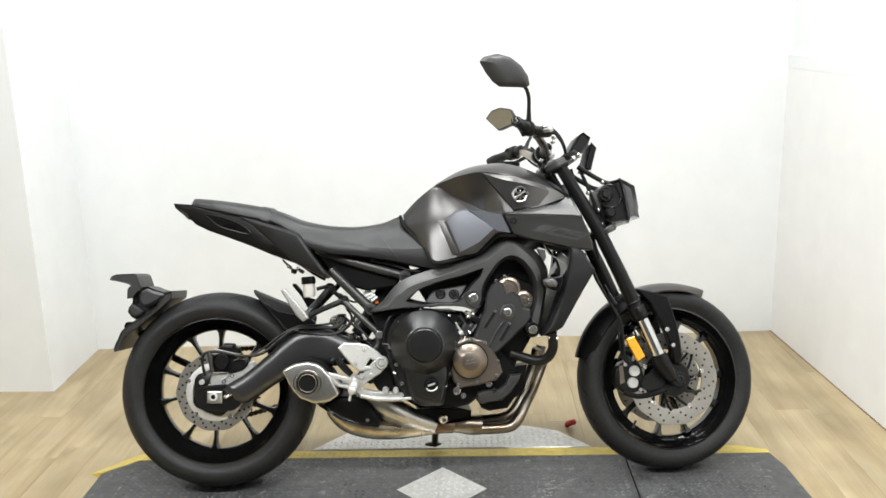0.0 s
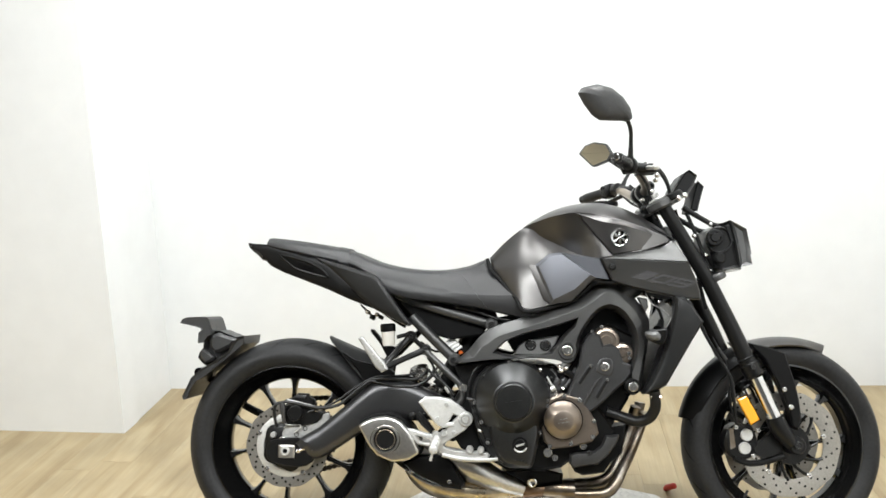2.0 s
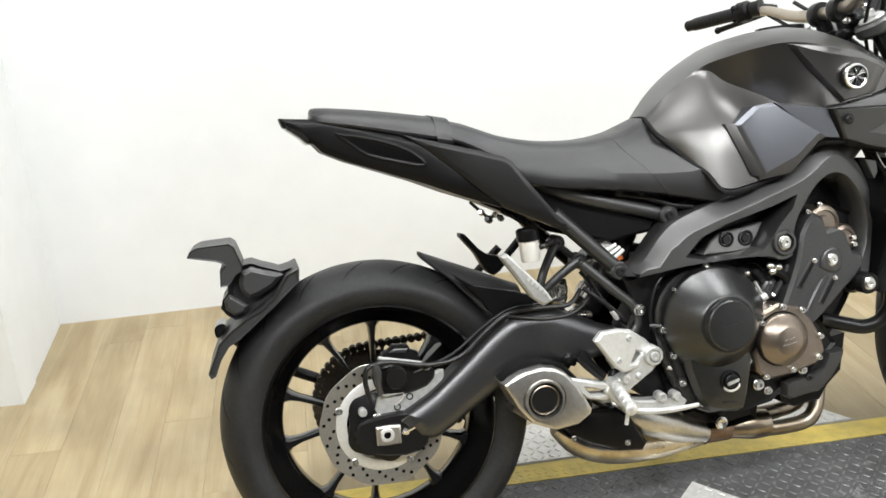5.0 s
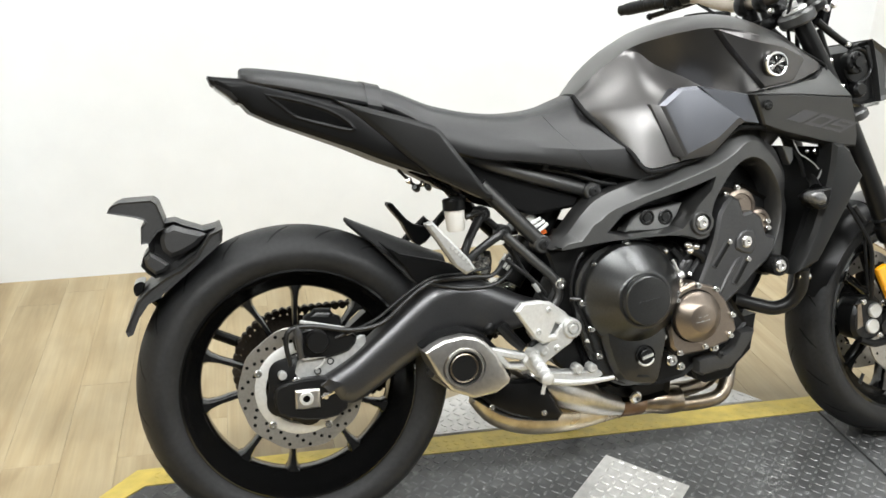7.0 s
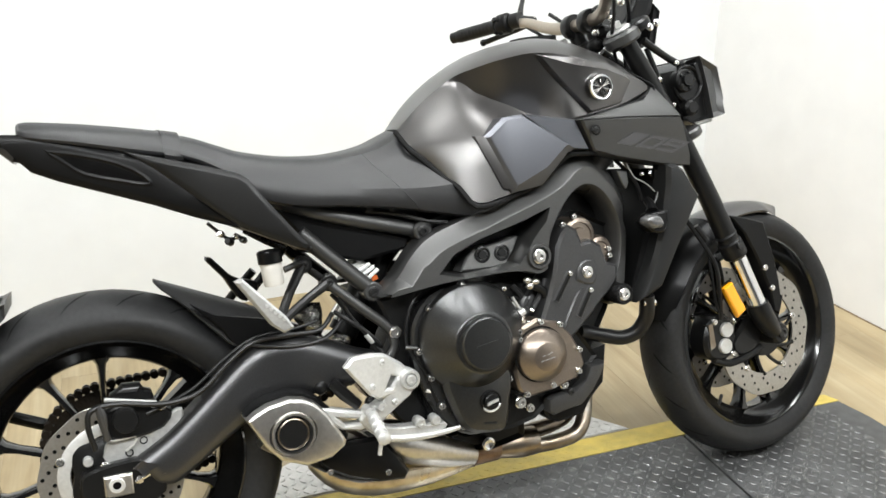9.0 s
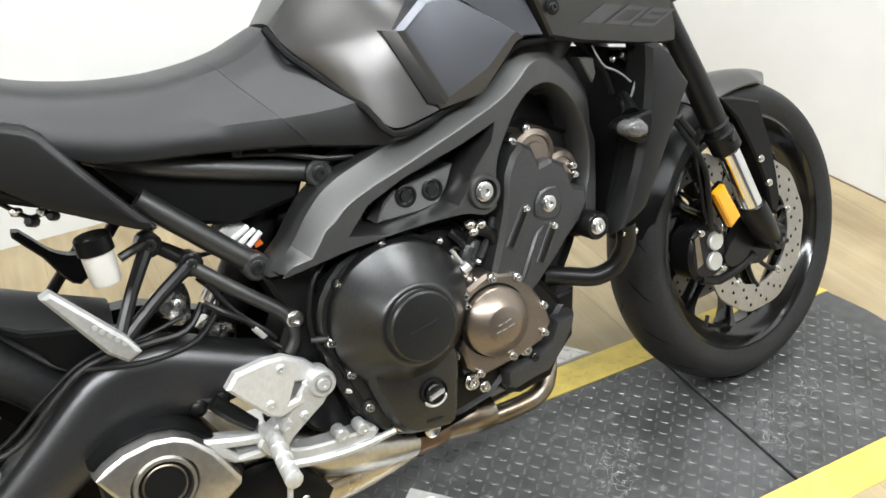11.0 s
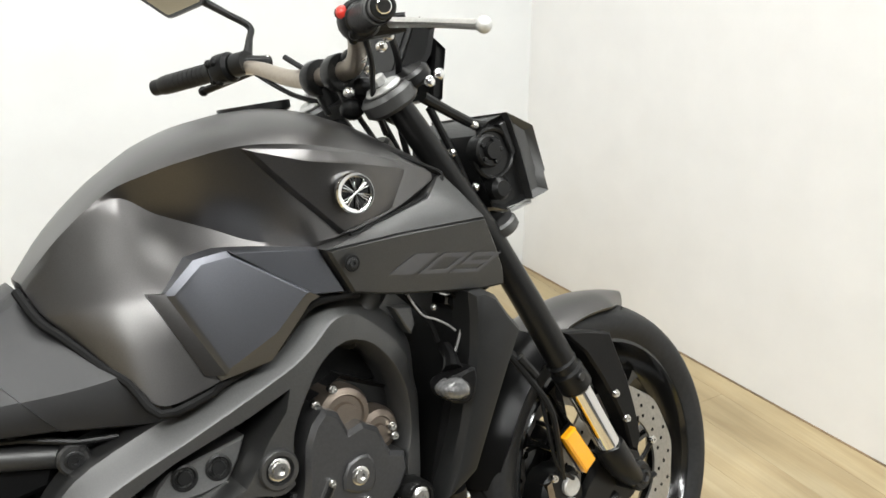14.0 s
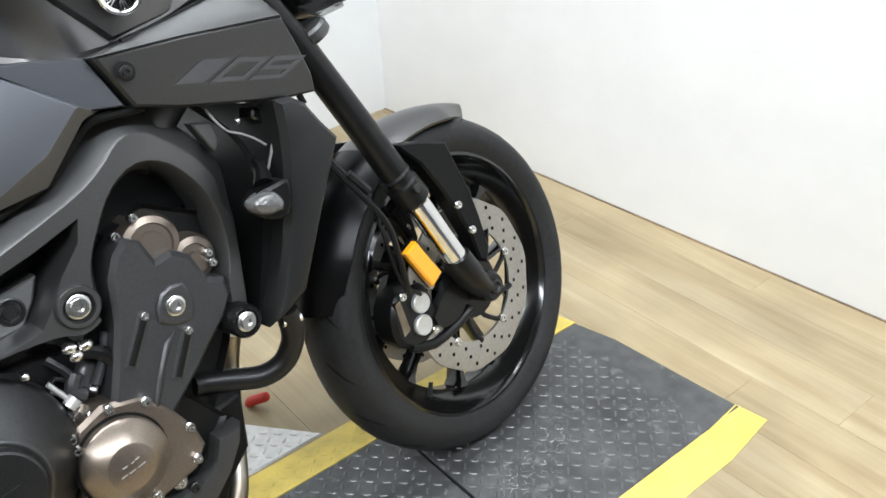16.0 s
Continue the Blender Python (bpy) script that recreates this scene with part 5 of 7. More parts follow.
part("filler_cap", lathe(0, 0, [(0.05, -0.004), (0.05, 0.006), (0.046, 0.010), (0.02, 0.011), (0, 0.011)], 32), M_SATIN, tank, "black fuel filler cap").matrix_basis = Matrix.Translation((0.225, 0, 1.014)) @ Matrix.Rotation(radians(90), 4, "X") @ Matrix.Rotation(radians(180), 4, "X")
ex, ez = (0.247, 0.894)
tilt = Matrix.Translation((ex, -0.2135, ez)) @ Matrix.Rotation(radians(-3), 4, "X") @ Matrix.Rotation(radians(-1), 4, "Z")
bm = lathe(0, 0, [(0.0195, 0.004), (0.0195, -0.004), (0.0215, -0.0052), (0.024, -0.0052), (0.0255, -0.003), (0.0255, 0.004)], 40, cap=False)
bm.transform(tilt)
emblem = part("emblem", bm, M_CHROME, tank, "round chrome tank emblem")
bm = lathe(0, 0, [(0.020, -0.0012), (0, -0.0012)], 32)
bm.transform(tilt)
part("emblem_field", bm, M_GLOSS, emblem, "dark emblem field")
for k in range(6):
    bm = bmesh.new()
    a = radians(90 + 60 * k)
    for w in (-0.4, 0.4):
        rod((0.003 * math.cos(a), -0.003, 0.003 * math.sin(a)), (0.0205 * math.cos(a + w * 0.55), -0.003, 0.0205 * math.sin(a + w * 0.55)), 0.0011, 6, bm)
    rod((0, -0.003, 0), (0.0205 * math.cos(a), -0.003, 0.0205 * math.sin(a)), 0.0013, 6, bm)
    bm.transform(tilt)
    part("emblem_arm", bm, M_CHROME, emblem)

wing = [(0.194, 0.836), (0.300, 0.832), (0.437, 0.823), (0.455, 0.782), (0.470, 0.742), (0.472, 0.718), (0.428, 0.722), (0.385, 0.731), (0.279, 0.756), (0.226, 0.773)]
tuck = lambda x, y, z: y * (1 - 0.35 * max(0.0, x - 0.23)) if abs(y) < 0.15 else math.copysign(abs(y) * (1 - 0.35 * max(0.0, x - 0.23)) - 0.24 * max(0.0, 0.836 - 0.0535 * (x - 0.194) - z), y)
wing_up = [(0.194, 0.836), (0.264, 0.848), (0.364, 0.863), (0.388, 0.880), (0.403, 0.894), (0.418, 0.864), (0.437, 0.823), (0.300, 0.832)]
FOLD = (wing[0][0], wing[0][1], wing[2][0], wing[2][1])


def crown_fold(x, y, z):
    """The upper plane of the scoop leans inwards above its fold."""
    h = z - (FOLD[1] + (FOLD[3] - FOLD[1]) * (x - FOLD[0]) / (FOLD[2] - FOLD[0]))
    return tuck(x, y if abs(y) < 0.15 else math.copysign(abs(y) - 0.75 * max(0.0, h), y), z)


for sg, a, b in ((-1, "air_scoop", "scoop_top"), (1, "far_scoop", "far_scoop_top")):
    w = part(a, warp(slab(wing, [(sg * 0.12, 0.0), (sg * 0.2175, 0.0), (sg * 0.222, 0.003)]), tuck), M_WING, bike, "matt grey air scoop panel")
    part(b, warp(slab(wing_up, [(sg * 0.12, 0.0), (sg * 0.220, 0.0), (sg * 0.222, 0.0012)]), crown_fold), M_WING, w)
    if sg < 0:
        scoop = w
tbx, tbz = (0.223, 0.813)
# Black disc laid on the panel as the shade of a bolt well.
part("scoop_bolt_well", lathe(tbx, tbz, [(0.0105, -0.2225), (0.0095, -0.2235), (0, -0.2235)], 20), M_HOLE, scoop)
bolt(tbx, tbz, -0.2225, 0.0072, scoop, M_DBOLT)


def decal(strokes, origin, along, rise, y, parent):
    """Flat painted bars in a slanted square type, in a frame of two edge vectors."""
    for su, sv, w, h in strokes:
        pts = [(origin[0] + along[0] * u + rise[0] * v, origin[1] + along[1] * u + rise[1] * v) for u, v in ((su, sv), (su + w, sv), (su + w, sv + h), (su, sv + h))]
        part("decal_bar", warp(slab(pts, [(y + 0.001, 0), (y - 0.0006, 0)]), tuck), M_DECAL, parent, "grey painted decal")


DEC = [(0.277, 0.783), (0.424, 0.749), (0.320, 0.801)]
along, rise = (DEC[1][0] - DEC[0][0], DEC[1][1] - DEC[0][1]), (DEC[2][0] - DEC[0][0], DEC[2][1] - DEC[0][1])
decal([(0.0, 0.0, 0.25, 1.0)], DEC[0], along, rise, -0.2225, scoop)
decal([(0.31, 0, 0.055, 1), (0.56, 0, 0.055, 1), (0.365, 0, 0.195, 0.2), (0.365, 0.8, 0.195, 0.2)], DEC[0], along, rise, -0.2225, scoop)
decal([(0.93, 0, 0.055, 1), (0.66, 0.42, 0.055, 0.58), (0.715, 0.8, 0.215, 0.2), (0.715, 0.42, 0.215, 0.18), (0.66, 0, 0.27, 0.18)], DEC[0], along, rise, -0.2225, scoop)

# ---- cooling ----
rad = part("radiator", slab([(0.414, 0.72), (0.455, 0.707), (0.378, 0.509), (0.339, 0.451), (0.302, 0.459), (0.363, 0.611)], [(-0.165, 0), (0.165, 0)]), M_CASE, bike, "black radiator")
shroud = [(0.398, 0.728), (0.420, 0.727), (0.440, 0.713), (0.456, 0.683), (0.474, 0.656), (0.441, 0.605), (0.409, 0.553), (0.366, 0.482), (0.337, 0.467), (0.301, 0.457), (0.325, 0.497), (0.351, 0.548), (0.367, 0.589), (0.385, 0.643), (0.395, 0.691)]
part("radiator_shroud", slab(shroud, [(-0.15, 0.0), (-0.194, 0.0), (-0.204, 0.007), (-0.206, 0.012)]), M_SHROUD, bike, "matt black radiator shroud")
part("far_shroud", slab(shroud, [(0.15, 0.0), (0.194, 0.0), (0.204, 0.007)]), M_SHROUD, bike, "matt black radiator shroud")
hose = part("radiator_hose", tube([(0.205, -0.12, 0.402), (0.223, -0.12, 0.397), (0.258, -0.13, 0.386), (0.292, -0.145, 0.378), (0.319, -0.158, 0.387), (0.333, -0.168, 0.408), (0.337, -0.177, 0.430), (0.334, -0.185, 0.466)], 0.0155, 14, 4), M_RUBBER, bike, "black radiator hose")
part("hose_clip", tube([(0.322, -0.187, 0.452), (0.350, -0.187, 0.448)], 0.0065, 8, 1), M_ZINC, hose)
part("hose_clip", tube([(0.223, -0.108, 0.408), (0.215, -0.108, 0.376)], 0.0055, 8, 1), M_DBOLT, hose)
ix, iz = (0.332, 0.628)
lens = [(0.299, 0.629), (0.308, 0.636), (0.322, 0.639), (0.34, 0.637), (0.352, 0.625), (0.353, 0.614), (0.347, 0.604), (0.334, 0.603), (0.317, 0.606), (0.303, 0.617)]
house = [(0.306, 0.623), (0.321, 0.639), (0.343, 0.641), (0.37, 0.644), (0.376, 0.636), (0.372, 0.615), (0.363, 0.595), (0.341, 0.592), (0.315, 0.605)]
lens, house = ([(0.330 + (x - 0.330) * 0.8, 0.620 + (z - 0.620) * 0.84) for x, z in q] for q in (lens, house))
sig = part("turn_signal", slab(house, [(-0.185, 0.010), (-0.205, 0.0), (-0.232, 0.0), (-0.236, 0.004)], 2), M_BLACK, bike, "front turn signal with a clear ribbed lens")
part("signal_lens", slab(lens, [(-0.225, 0.0), (-0.242, 0.001), (-0.248, 0.005), (-0.2515, 0.010)], 2), M_SIGNAL, sig, "clear ribbed lens", sharp=60)
part("signal_stalk", tube([(ix + 0.012, -0.212, iz + 0.008), (ix + 0.022, -0.195, iz + 0.02), (ix + 0.028, -0.175, iz + 0.03)], [0.014, 0.010, 0.009], 10), M_BLACK, sig)
part("loom", tube([(0.319, -0.13, 0.748), (0.342, -0.14, 0.718), (0.362, -0.14, 0.689), (0.371, -0.14, 0.657)], 0.0042, 8, 3), M_RUBBER, bike, "black wiring loom")
part("loom_wire", tube([(0.32, -0.17, 0.741), (0.326, -0.17, 0.727), (0.338, -0.17, 0.708), (0.354, -0.17, 0.699), (0.371, -0.17, 0.687), (0.384, -0.17, 0.674)], 0.0016, 6, 4), M_WIRE, bike, "grey wire below the scoop")
part("loom_wire", tube([(0.4, -0.17, 0.691), (0.393, -0.17, 0.673), (0.383, -0.17, 0.654), (0.366, -0.17, 0.629)], 0.0019, 6, 4), M_WIRE, bike, "grey wire below the scoop")
part("loom_wire", tube([(0.391, -0.16, 0.723), (0.404, -0.16, 0.709), (0.413, -0.16, 0.696), (0.407, -0.16, 0.683)], 0.0020, 6, 4), M_RUBBER, bike, "thin dark wire below the scoop")
part("loom_plug", slab([(0.388, 0.721), (0.428, 0.713), (0.425, 0.692), (0.396, 0.697), (0.384, 0.71)], [(-0.12, 0), (-0.152, 0), (-0.155, 0.003)]), M_GLOSS, bike, "gloss black wiring plug")
part("frame_tab", slab([(0.3, 0.728), (0.326, 0.723), (0.328, 0.699), (0.32, 0.686), (0.313, 0.698)], [(-0.14, 0), (-0.160, 0.0), (-0.162, 0.002)]), M_FRAME, bike, "grey frame tab behind the scoop")
for q in [(0.359, -0.165, 0.713), (0.409, -0.165, 0.648), (0.395, -0.165, 0.621), (0.373, -0.165, 0.567)]:
    part("loom_clip", ball(bmesh.new(), q, (0.005, 0.005, 0.005), 8), M_ZINC, bike, "bright clip")

# ---- engine ----
engine = part("engine", slab([(-0.161, 0.524), (-0.067, 0.544), (0.03, 0.541), (0.117, 0.515), (0.21, 0.379), (0.227, 0.352), (0.199, 0.323), (0.172, 0.293), (0.109, 0.278), (0.073, 0.251), (0.02, 0.242), (-0.082, 0.246), (-0.151, 0.287), (-0.179, 0.393)], [(-0.138, 0.006), (-0.144, 0.0), (0.144, 0.0), (0.138, 0.006)]), M_CASE, bike, "black three-cylinder engine")
part("cylinder_block", slab([(0.028, 0.455), (0.116, 0.544), (0.169, 0.631), (0.222, 0.653), (0.292, 0.615), (0.306, 0.516), (0.268, 0.438), (0.211, 0.351), (0.096, 0.364)], [(-0.12, 0.006), (-0.13, 0.0), (0.13, 0.0), (0.12, 0.006)]), M_CASE, engine)
part("airbox", slab([(-0.108, 0.673), (0.037, 0.7), (0.164, 0.75), (0.272, 0.732), (0.324, 0.676), (0.286, 0.624), (0.178, 0.636), (0.122, 0.575), (-0.04, 0.554)], [(-0.10, 0.0), (0.10, 0.0)]), M_BLACK, bike, "black airbox between the frame spars")
flange = [(-0.166, 0.500), (-0.130, 0.538), (-0.075, 0.554), (-0.013, 0.547), (0.026, 0.519), (0.042, 0.471), (0.032, 0.388), (0.012, 0.347), (0.0, 0.284), (-0.022, 0.261), (-0.059, 0.252), (-0.096, 0.262), (-0.131, 0.294), (-0.160, 0.346), (-0.176, 0.409), (-0.178, 0.460)]
cover = part("clutch_cover", slab(flange, [(-0.13, 0.0), (-0.158, 0.0), (-0.164, 0.005)], 2), M_DOME, engine, "matt black round clutch cover")
cx, cz = (-0.059, 0.446)
prof = [(0.108, -0.158), (0.1075, -0.170), (0.1055, -0.1755), (0.102, -0.1805), (0.060, -0.2285), (0.0570, -0.2315), (0.0545, -0.2325), (0.0515, -0.2325), (0.0503, -0.2345), (0.0490, -0.2405), (0.0465, -0.2432), (0.03, -0.2442), (0, -0.2445)]
dome = part("clutch_dome", lathe(cx, cz, prof, 72), M_DOME, cover, sharp=24)
part("cap_mark", slab([(cx - 0.022, cz - 0.005), (cx + 0.022, cz + 0.001), (cx + 0.022, cz + 0.005), (cx - 0.022, cz - 0.001)], [(-0.2435, 0), (-0.2457, 0)]), M_DOME, dome, "faint raised cast bar")
bulge = [(-0.132, 0.385), (-0.120, 0.325), (-0.103, 0.284), (-0.080, 0.264), (-0.022, 0.254), (-0.005, 0.270), (0.005, 0.313), (0.014, 0.365), (-0.01, 0.41), (-0.10, 0.41)]
part("cover_foot", slab(bulge, [(-0.155, 0.0), (-0.176, 0.0), (-0.190, 0.009), (-0.1925, 0.015)], 2), M_DOME, cover)
part("foot_rib", slab([(-0.062, 0.284), (-0.034, 0.280), (-0.033, 0.275), (-0.062, 0.279)], [(-0.19, 0), (-0.1945, 0.001)]), M_DOME, cover)
gx, gz = (-0.043, 0.323)
part("sight_bezel", lathe(gx, gz, [(0.0215, -0.188), (0.0215, -0.1965), (0.020, -0.198), (0.0185, -0.1965), (0.0185, -0.192), (0, -0.192)], 28), M_HOLE, cover, "black sunk surround of the filler plug")
part("window_step", tube([(gx + 0.0195 * math.cos(radians(d)), -0.1965, gz + 0.0195 * math.sin(radians(d))) for d in range(205, 345, 15)], [0.0008] + [0.0026] * 8 + [0.0008], 8, 2), M_ALU, cover, "bright machined lip below the plug")
plug = part("filler_plug", lathe(gx, gz, [(0.015, -0.193), (0.015, -0.201), (0.013, -0.2025), (0, -0.2025)], 24), M_CASE, cover, "black filler plug")
part("plug_grip", slab([(gx - 0.012, gz - 0.005), (gx + 0.011, gz + 0.001), (gx + 0.012, gz + 0.006), (gx - 0.011, gz)], [(-0.202, 0), (-0.2075, 0)]), M_ALU, plug)
for q in [(-0.067, 0.549), (-0.136, 0.513), (0.009, 0.508), (-0.166, 0.439), (-0.149, 0.384), (-0.133, 0.326), (-0.095, 0.278), (-0.04, 0.266), (0.004, 0.365), (0.012, 0.351), (-0.003, 0.316)]:
    part("bolt_boss", lathe(q[0], q[1], [(0.0115, -0.14), (0.0115, -0.165), (0.010, -0.168), (0, -0.168)], 16), M_DOME, cover)
    bolt(q[0], q[1], -0.1675, 0.0068, cover, M_ZINC, h=0.009)
part("cover_wire", tube([(-0.148, -0.150, 0.545), (-0.168, -0.155, 0.526), (-0.182, -0.158, 0.494), (-0.187, -0.160, 0.458), (-0.177, -0.162, 0.429), (-0.161, -0.165, 0.401), (-0.148, -0.165, 0.356), (-0.134, -0.162, 0.322)], 0.0034, 8, 3), M_RUBBER, engine, "thin black wire round the cover")
part("wire_sleeve", tube([(-0.165, -0.155, 0.376), (-0.157, -0.155, 0.352), (-0.142, -0.155, 0.316)], [0.0055, 0.0065, 0.006], 10, 2), M_SATIN, engine, "black wiring connector beside the cover")
part("wire_clip", tube([(-0.160, -0.162, 0.361), (-0.150, -0.162, 0.357)], 0.0042, 8, 1), M_ALU, engine, "small bright wire clip")
part("wire_clip", tube([(-0.190, -0.160, 0.449), (-0.170, -0.166, 0.446)], 0.0045, 8, 1), M_DBOLT, engine, "small wire clip")
line2 = part("brake_line", tube([(-0.306, -0.115, 0.532), (-0.287, -0.125, 0.515), (-0.264, -0.125, 0.496), (-0.249, -0.125, 0.478), (-0.242, -0.125, 0.465), (-0.235, -0.125, 0.451), (-0.223, -0.128, 0.440)], 0.0044, 8, 3), M_SATIN, bike, "black rear brake line")
part("line_union", tube([(-0.252, -0.125, 0.481), (-0.247, -0.125, 0.475), (-0.241, -0.125, 0.463)], [0.0062, 0.0072, 0.0058], 8, 1), M_ALU, line2, "bright line union")
for q in ((0.013, -0.152, 0.524), (0.033, -0.152, 0.490), (0.084, -0.150, 0.473)):
    part("wire_clip", rod((q[0] - 0.004, q[1], q[2] + 0.003), (q[0] + 0.004, q[1] - 0.004, q[2] - 0.003), 0.005, 8, bev=0.3), M_ZINC, engine, "small bright wire clip")
part("lead_end", tube([(0.040, -0.152, 0.495), (0.046, -0.152, 0.490), (0.056, -0.152, 0.476)], [0.0035, 0.0042, 0.0036], 8, 1), M_ALU, engine, "bright lead end")
part("engine_lead", tube([(0.010, -0.150, 0.530), (0.024, -0.152, 0.506), (0.036, -0.152, 0.492), (0.050, -0.150, 0.505), (0.070, -0.146, 0.485)], 0.0032, 8, 3), M_RUBBER, engine, "thin black lead")

gen = [(0.03, 0.421), (0.043, 0.448), (0.078, 0.461), (0.123, 0.45), (0.15, 0.42), (0.171, 0.379), (0.177, 0.35), (0.157, 0.326), (0.101, 0.313), (0.045, 0.308), (0.025, 0.328), (0.019, 0.364), (0.034, 0.389)]
crank = part("crank_cover", slab(gen, [(-0.13, 0.0), (-0.177, 0.0), (-0.183, 0.005)]), M_BRONZE, engine, "bronze painted crankshaft cover")
bx, bz = (0.078, 0.39)
# Black disc behind the cap, drawn as shade in a groove.
part("cover_groove", lathe(bx, bz, [(0.056, -0.1825), (0.056, -0.1845), (0, -0.1845)], 40), M_HOLE, crank)
cap = part("crank_cap", lathe(bx, bz, [(0.0525, -0.183), (0.0525, -0.1955), (0.0505, -0.1985), (0.0288, -0.2138), (0.0275, -0.2145), (0, -0.2150)], 48), M_BRONZE, crank, "coned bronze cap with a flat face")
for u, v, w in ((-0.012, -0.007, 0.007), (-0.002, -0.006, 0.008), (0.010, -0.004, 0.010), (-0.008, 0.003, 0.006), (0.002, 0.004, 0.004), (0.008, 0.006, 0.005)):
    part("cap_mark", slab([(bx + u - w / 2, bz + v - w * 0.08), (bx + u + w / 2, bz + v + w * 0.08), (bx + u + w / 2, bz + v + 0.0016 + w * 0.08), (bx + u - w / 2, bz + v + 0.0016 - w * 0.08)], [(-0.2145, 0), (-0.2155, 0)]), M_CAST, cap, "small pale cast mark")
for q in [(0.084, 0.454), (0.035, 0.443), (0.035, 0.428), (0.126, 0.442), (0.164, 0.384), (0.159, 0.341), (0.099, 0.324), (0.04, 0.317)]:
    bolt(q[0], q[1], -0.183, 0.0066, crank, M_ZINC, h=0.009)
for q, r in (((0.135, 0.313), 0.010), ((0.035, 0.296), 0.0125), ((0.055, 0.281), 0.009), ((-0.199, 0.477), 0.0125)):
    bolt(q[0], q[1], -0.160 if q[0] > -0.1 else -0.136, r, engine, M_ZINC, h=0.010)

head = [(0.139, 0.594), (0.153, 0.618), (0.171, 0.633), (0.189, 0.622), (0.198, 0.594), (0.219, 0.598), (0.24, 0.584), (0.252, 0.547), (0.273, 0.539), (0.274, 0.516), (0.257, 0.491), (0.229, 0.469), (0.205, 0.446), (0.169, 0.416), (0.146, 0.401), (0.103, 0.435), (0.092, 0.456), (0.111, 0.499), (0.128, 0.542)]
cover2 = part("head_cover", slab(head, [(-0.12, 0.0), (-0.172, 0.0), (-0.179, 0.006)]), M_HEAD, engine, "dark grey cylinder side cover")
hx, hz = (0.199, 0.535)
part("cover_boss", slab([(hx - 0.024, hz - 0.012), (hx + 0.012, hz - 0.026), (hx + 0.024, hz - 0.004), (hx + 0.018, hz + 0.022), (hx - 0.012, hz + 0.02)], [(-0.17, 0), (-0.182, 0), (-0.184, 0.003)], 2), M_HEAD, cover2)
bolt(hx, hz, -0.1835, 0.0125, cover2, M_ZINC, h=0.007)
for a, b in zip([(0.161, 0.538), (0.205, 0.498)], [(0.126, 0.487), (0.173, 0.447)]):
    part("cover_slot", tube([(a[0], -0.1785, a[1]), (b[0], -0.1785, b[1])], 0.0082, 10, 2, flat=0.4), M_HEAD, cover2)
    # Raised black bar in place of a hollow's shade.
    part("slot_hollow", tube([(a[0] - 0.001, -0.1812, a[1] - 0.002), (b[0] + 0.001, -0.1812, b[1] + 0.002)], 0.0042, 8, 2, flat=0.35), M_HOLE, cover2, "black bar laid on the cover as a slot's shade")
    bolt(a[0], a[1], -0.181, 0.0052, cover2, M_ZINC, h=0.006)
ridge = [(0.189, 0.505), (0.166, 0.471), (0.139, 0.424), (0.129, 0.417), (0.147, 0.455), (0.173, 0.497)]
part("cover_ridge", slab(ridge, [(-0.17, 0), (-0.180, 0), (-0.1825, 0.003)]), M_HEAD, cover2)
for q, r in (((0.209, 0.605), 0.040), ((0.254, 0.568), 0.032)):
    part("cam_cap", lathe(q[0], q[1], [(r, -0.08), (r, -0.138), (r - 0.004, -0.147), (r - 0.012, -0.150), (r - 0.014, -0.147), (r - 0.022, -0.147), (r - 0.024, -0.152), (0, -0.152)], 36), M_BRONZE, engine, "bronze camshaft end cap")
for q in [(0.17, 0.633), (0.271, 0.57), (0.272, 0.556), (0.197, 0.646)]:
    bolt(q[0], q[1], -0.150, 0.006, engine, M_ZINC, h=0.009)
guard = [(0.098, 0.288), (0.116, 0.294), (0.165, 0.296), (0.185, 0.311), (0.199, 0.339), (0.237, 0.341), (0.229, 0.318), (0.204, 0.285), (0.175, 0.26), (0.149, 0.258), (0.109, 0.252), (0.096, 0.262)]
gd = part("belly_guard", slab(guard, [(-0.09, 0.0), (-0.154, 0.0), (-0.162, 0.004), (-0.163, 0.008)]), M_CARRIER, engine, "black plastic guard below the engine")
bolt(*(0.151, 0.293), -0.161, 0.0075, gd, M_DBOLT)
part("guard_back", slab([(0.09, 0.293), (0.133, 0.299), (0.173, 0.322), (0.211, 0.36), (0.26, 0.367), (0.246, 0.288), (0.213, 0.26), (0.194, 0.233), (0.134, 0.226), (0.111, 0.236), (0.098, 0.263)], [(-0.05, 0.0), (-0.128, 0.0), (-0.132, 0.004)]), M_BLACK, engine)
bolt(*(0.216, 0.357), -0.13, 0.0055, engine, M_ZINC)
sump = part("sump", slab([(-0.095, 0.23), (0.025, 0.235), (0.083, 0.22), (0.079, 0.191), (0.004, 0.181), (-0.087, 0.197)], [(-0.06, 0.008), (-0.07, 0), (0.07, 0), (0.06, 0.008)]), M_CASE, engine, "black oil sump")
stub = part("thermostat_pipe", tube([(0.096, -0.13, 0.506), (0.092, -0.135, 0.500), (0.066, -0.137, 0.466), (0.058, -0.138, 0.457)], [0.0115, 0.0135, 0.0135, 0.0150], 18, 1), M_HEAD, engine, "grey cast coolant pipe")
part("pipe_neck", tube([(0.058, -0.139, 0.457), (0.049, -0.140, 0.446), (0.035, -0.140, 0.430)], [0.0120, 0.0125, 0.0165], 18, 1), M_CAST, stub, "bare alloy pipe neck")
part("pipe_band", tube([(0.064, -0.138, 0.464), (0.058, -0.1385, 0.4565)], 0.0162, 18, 1), M_ZINC, stub, "bright hose clamp")
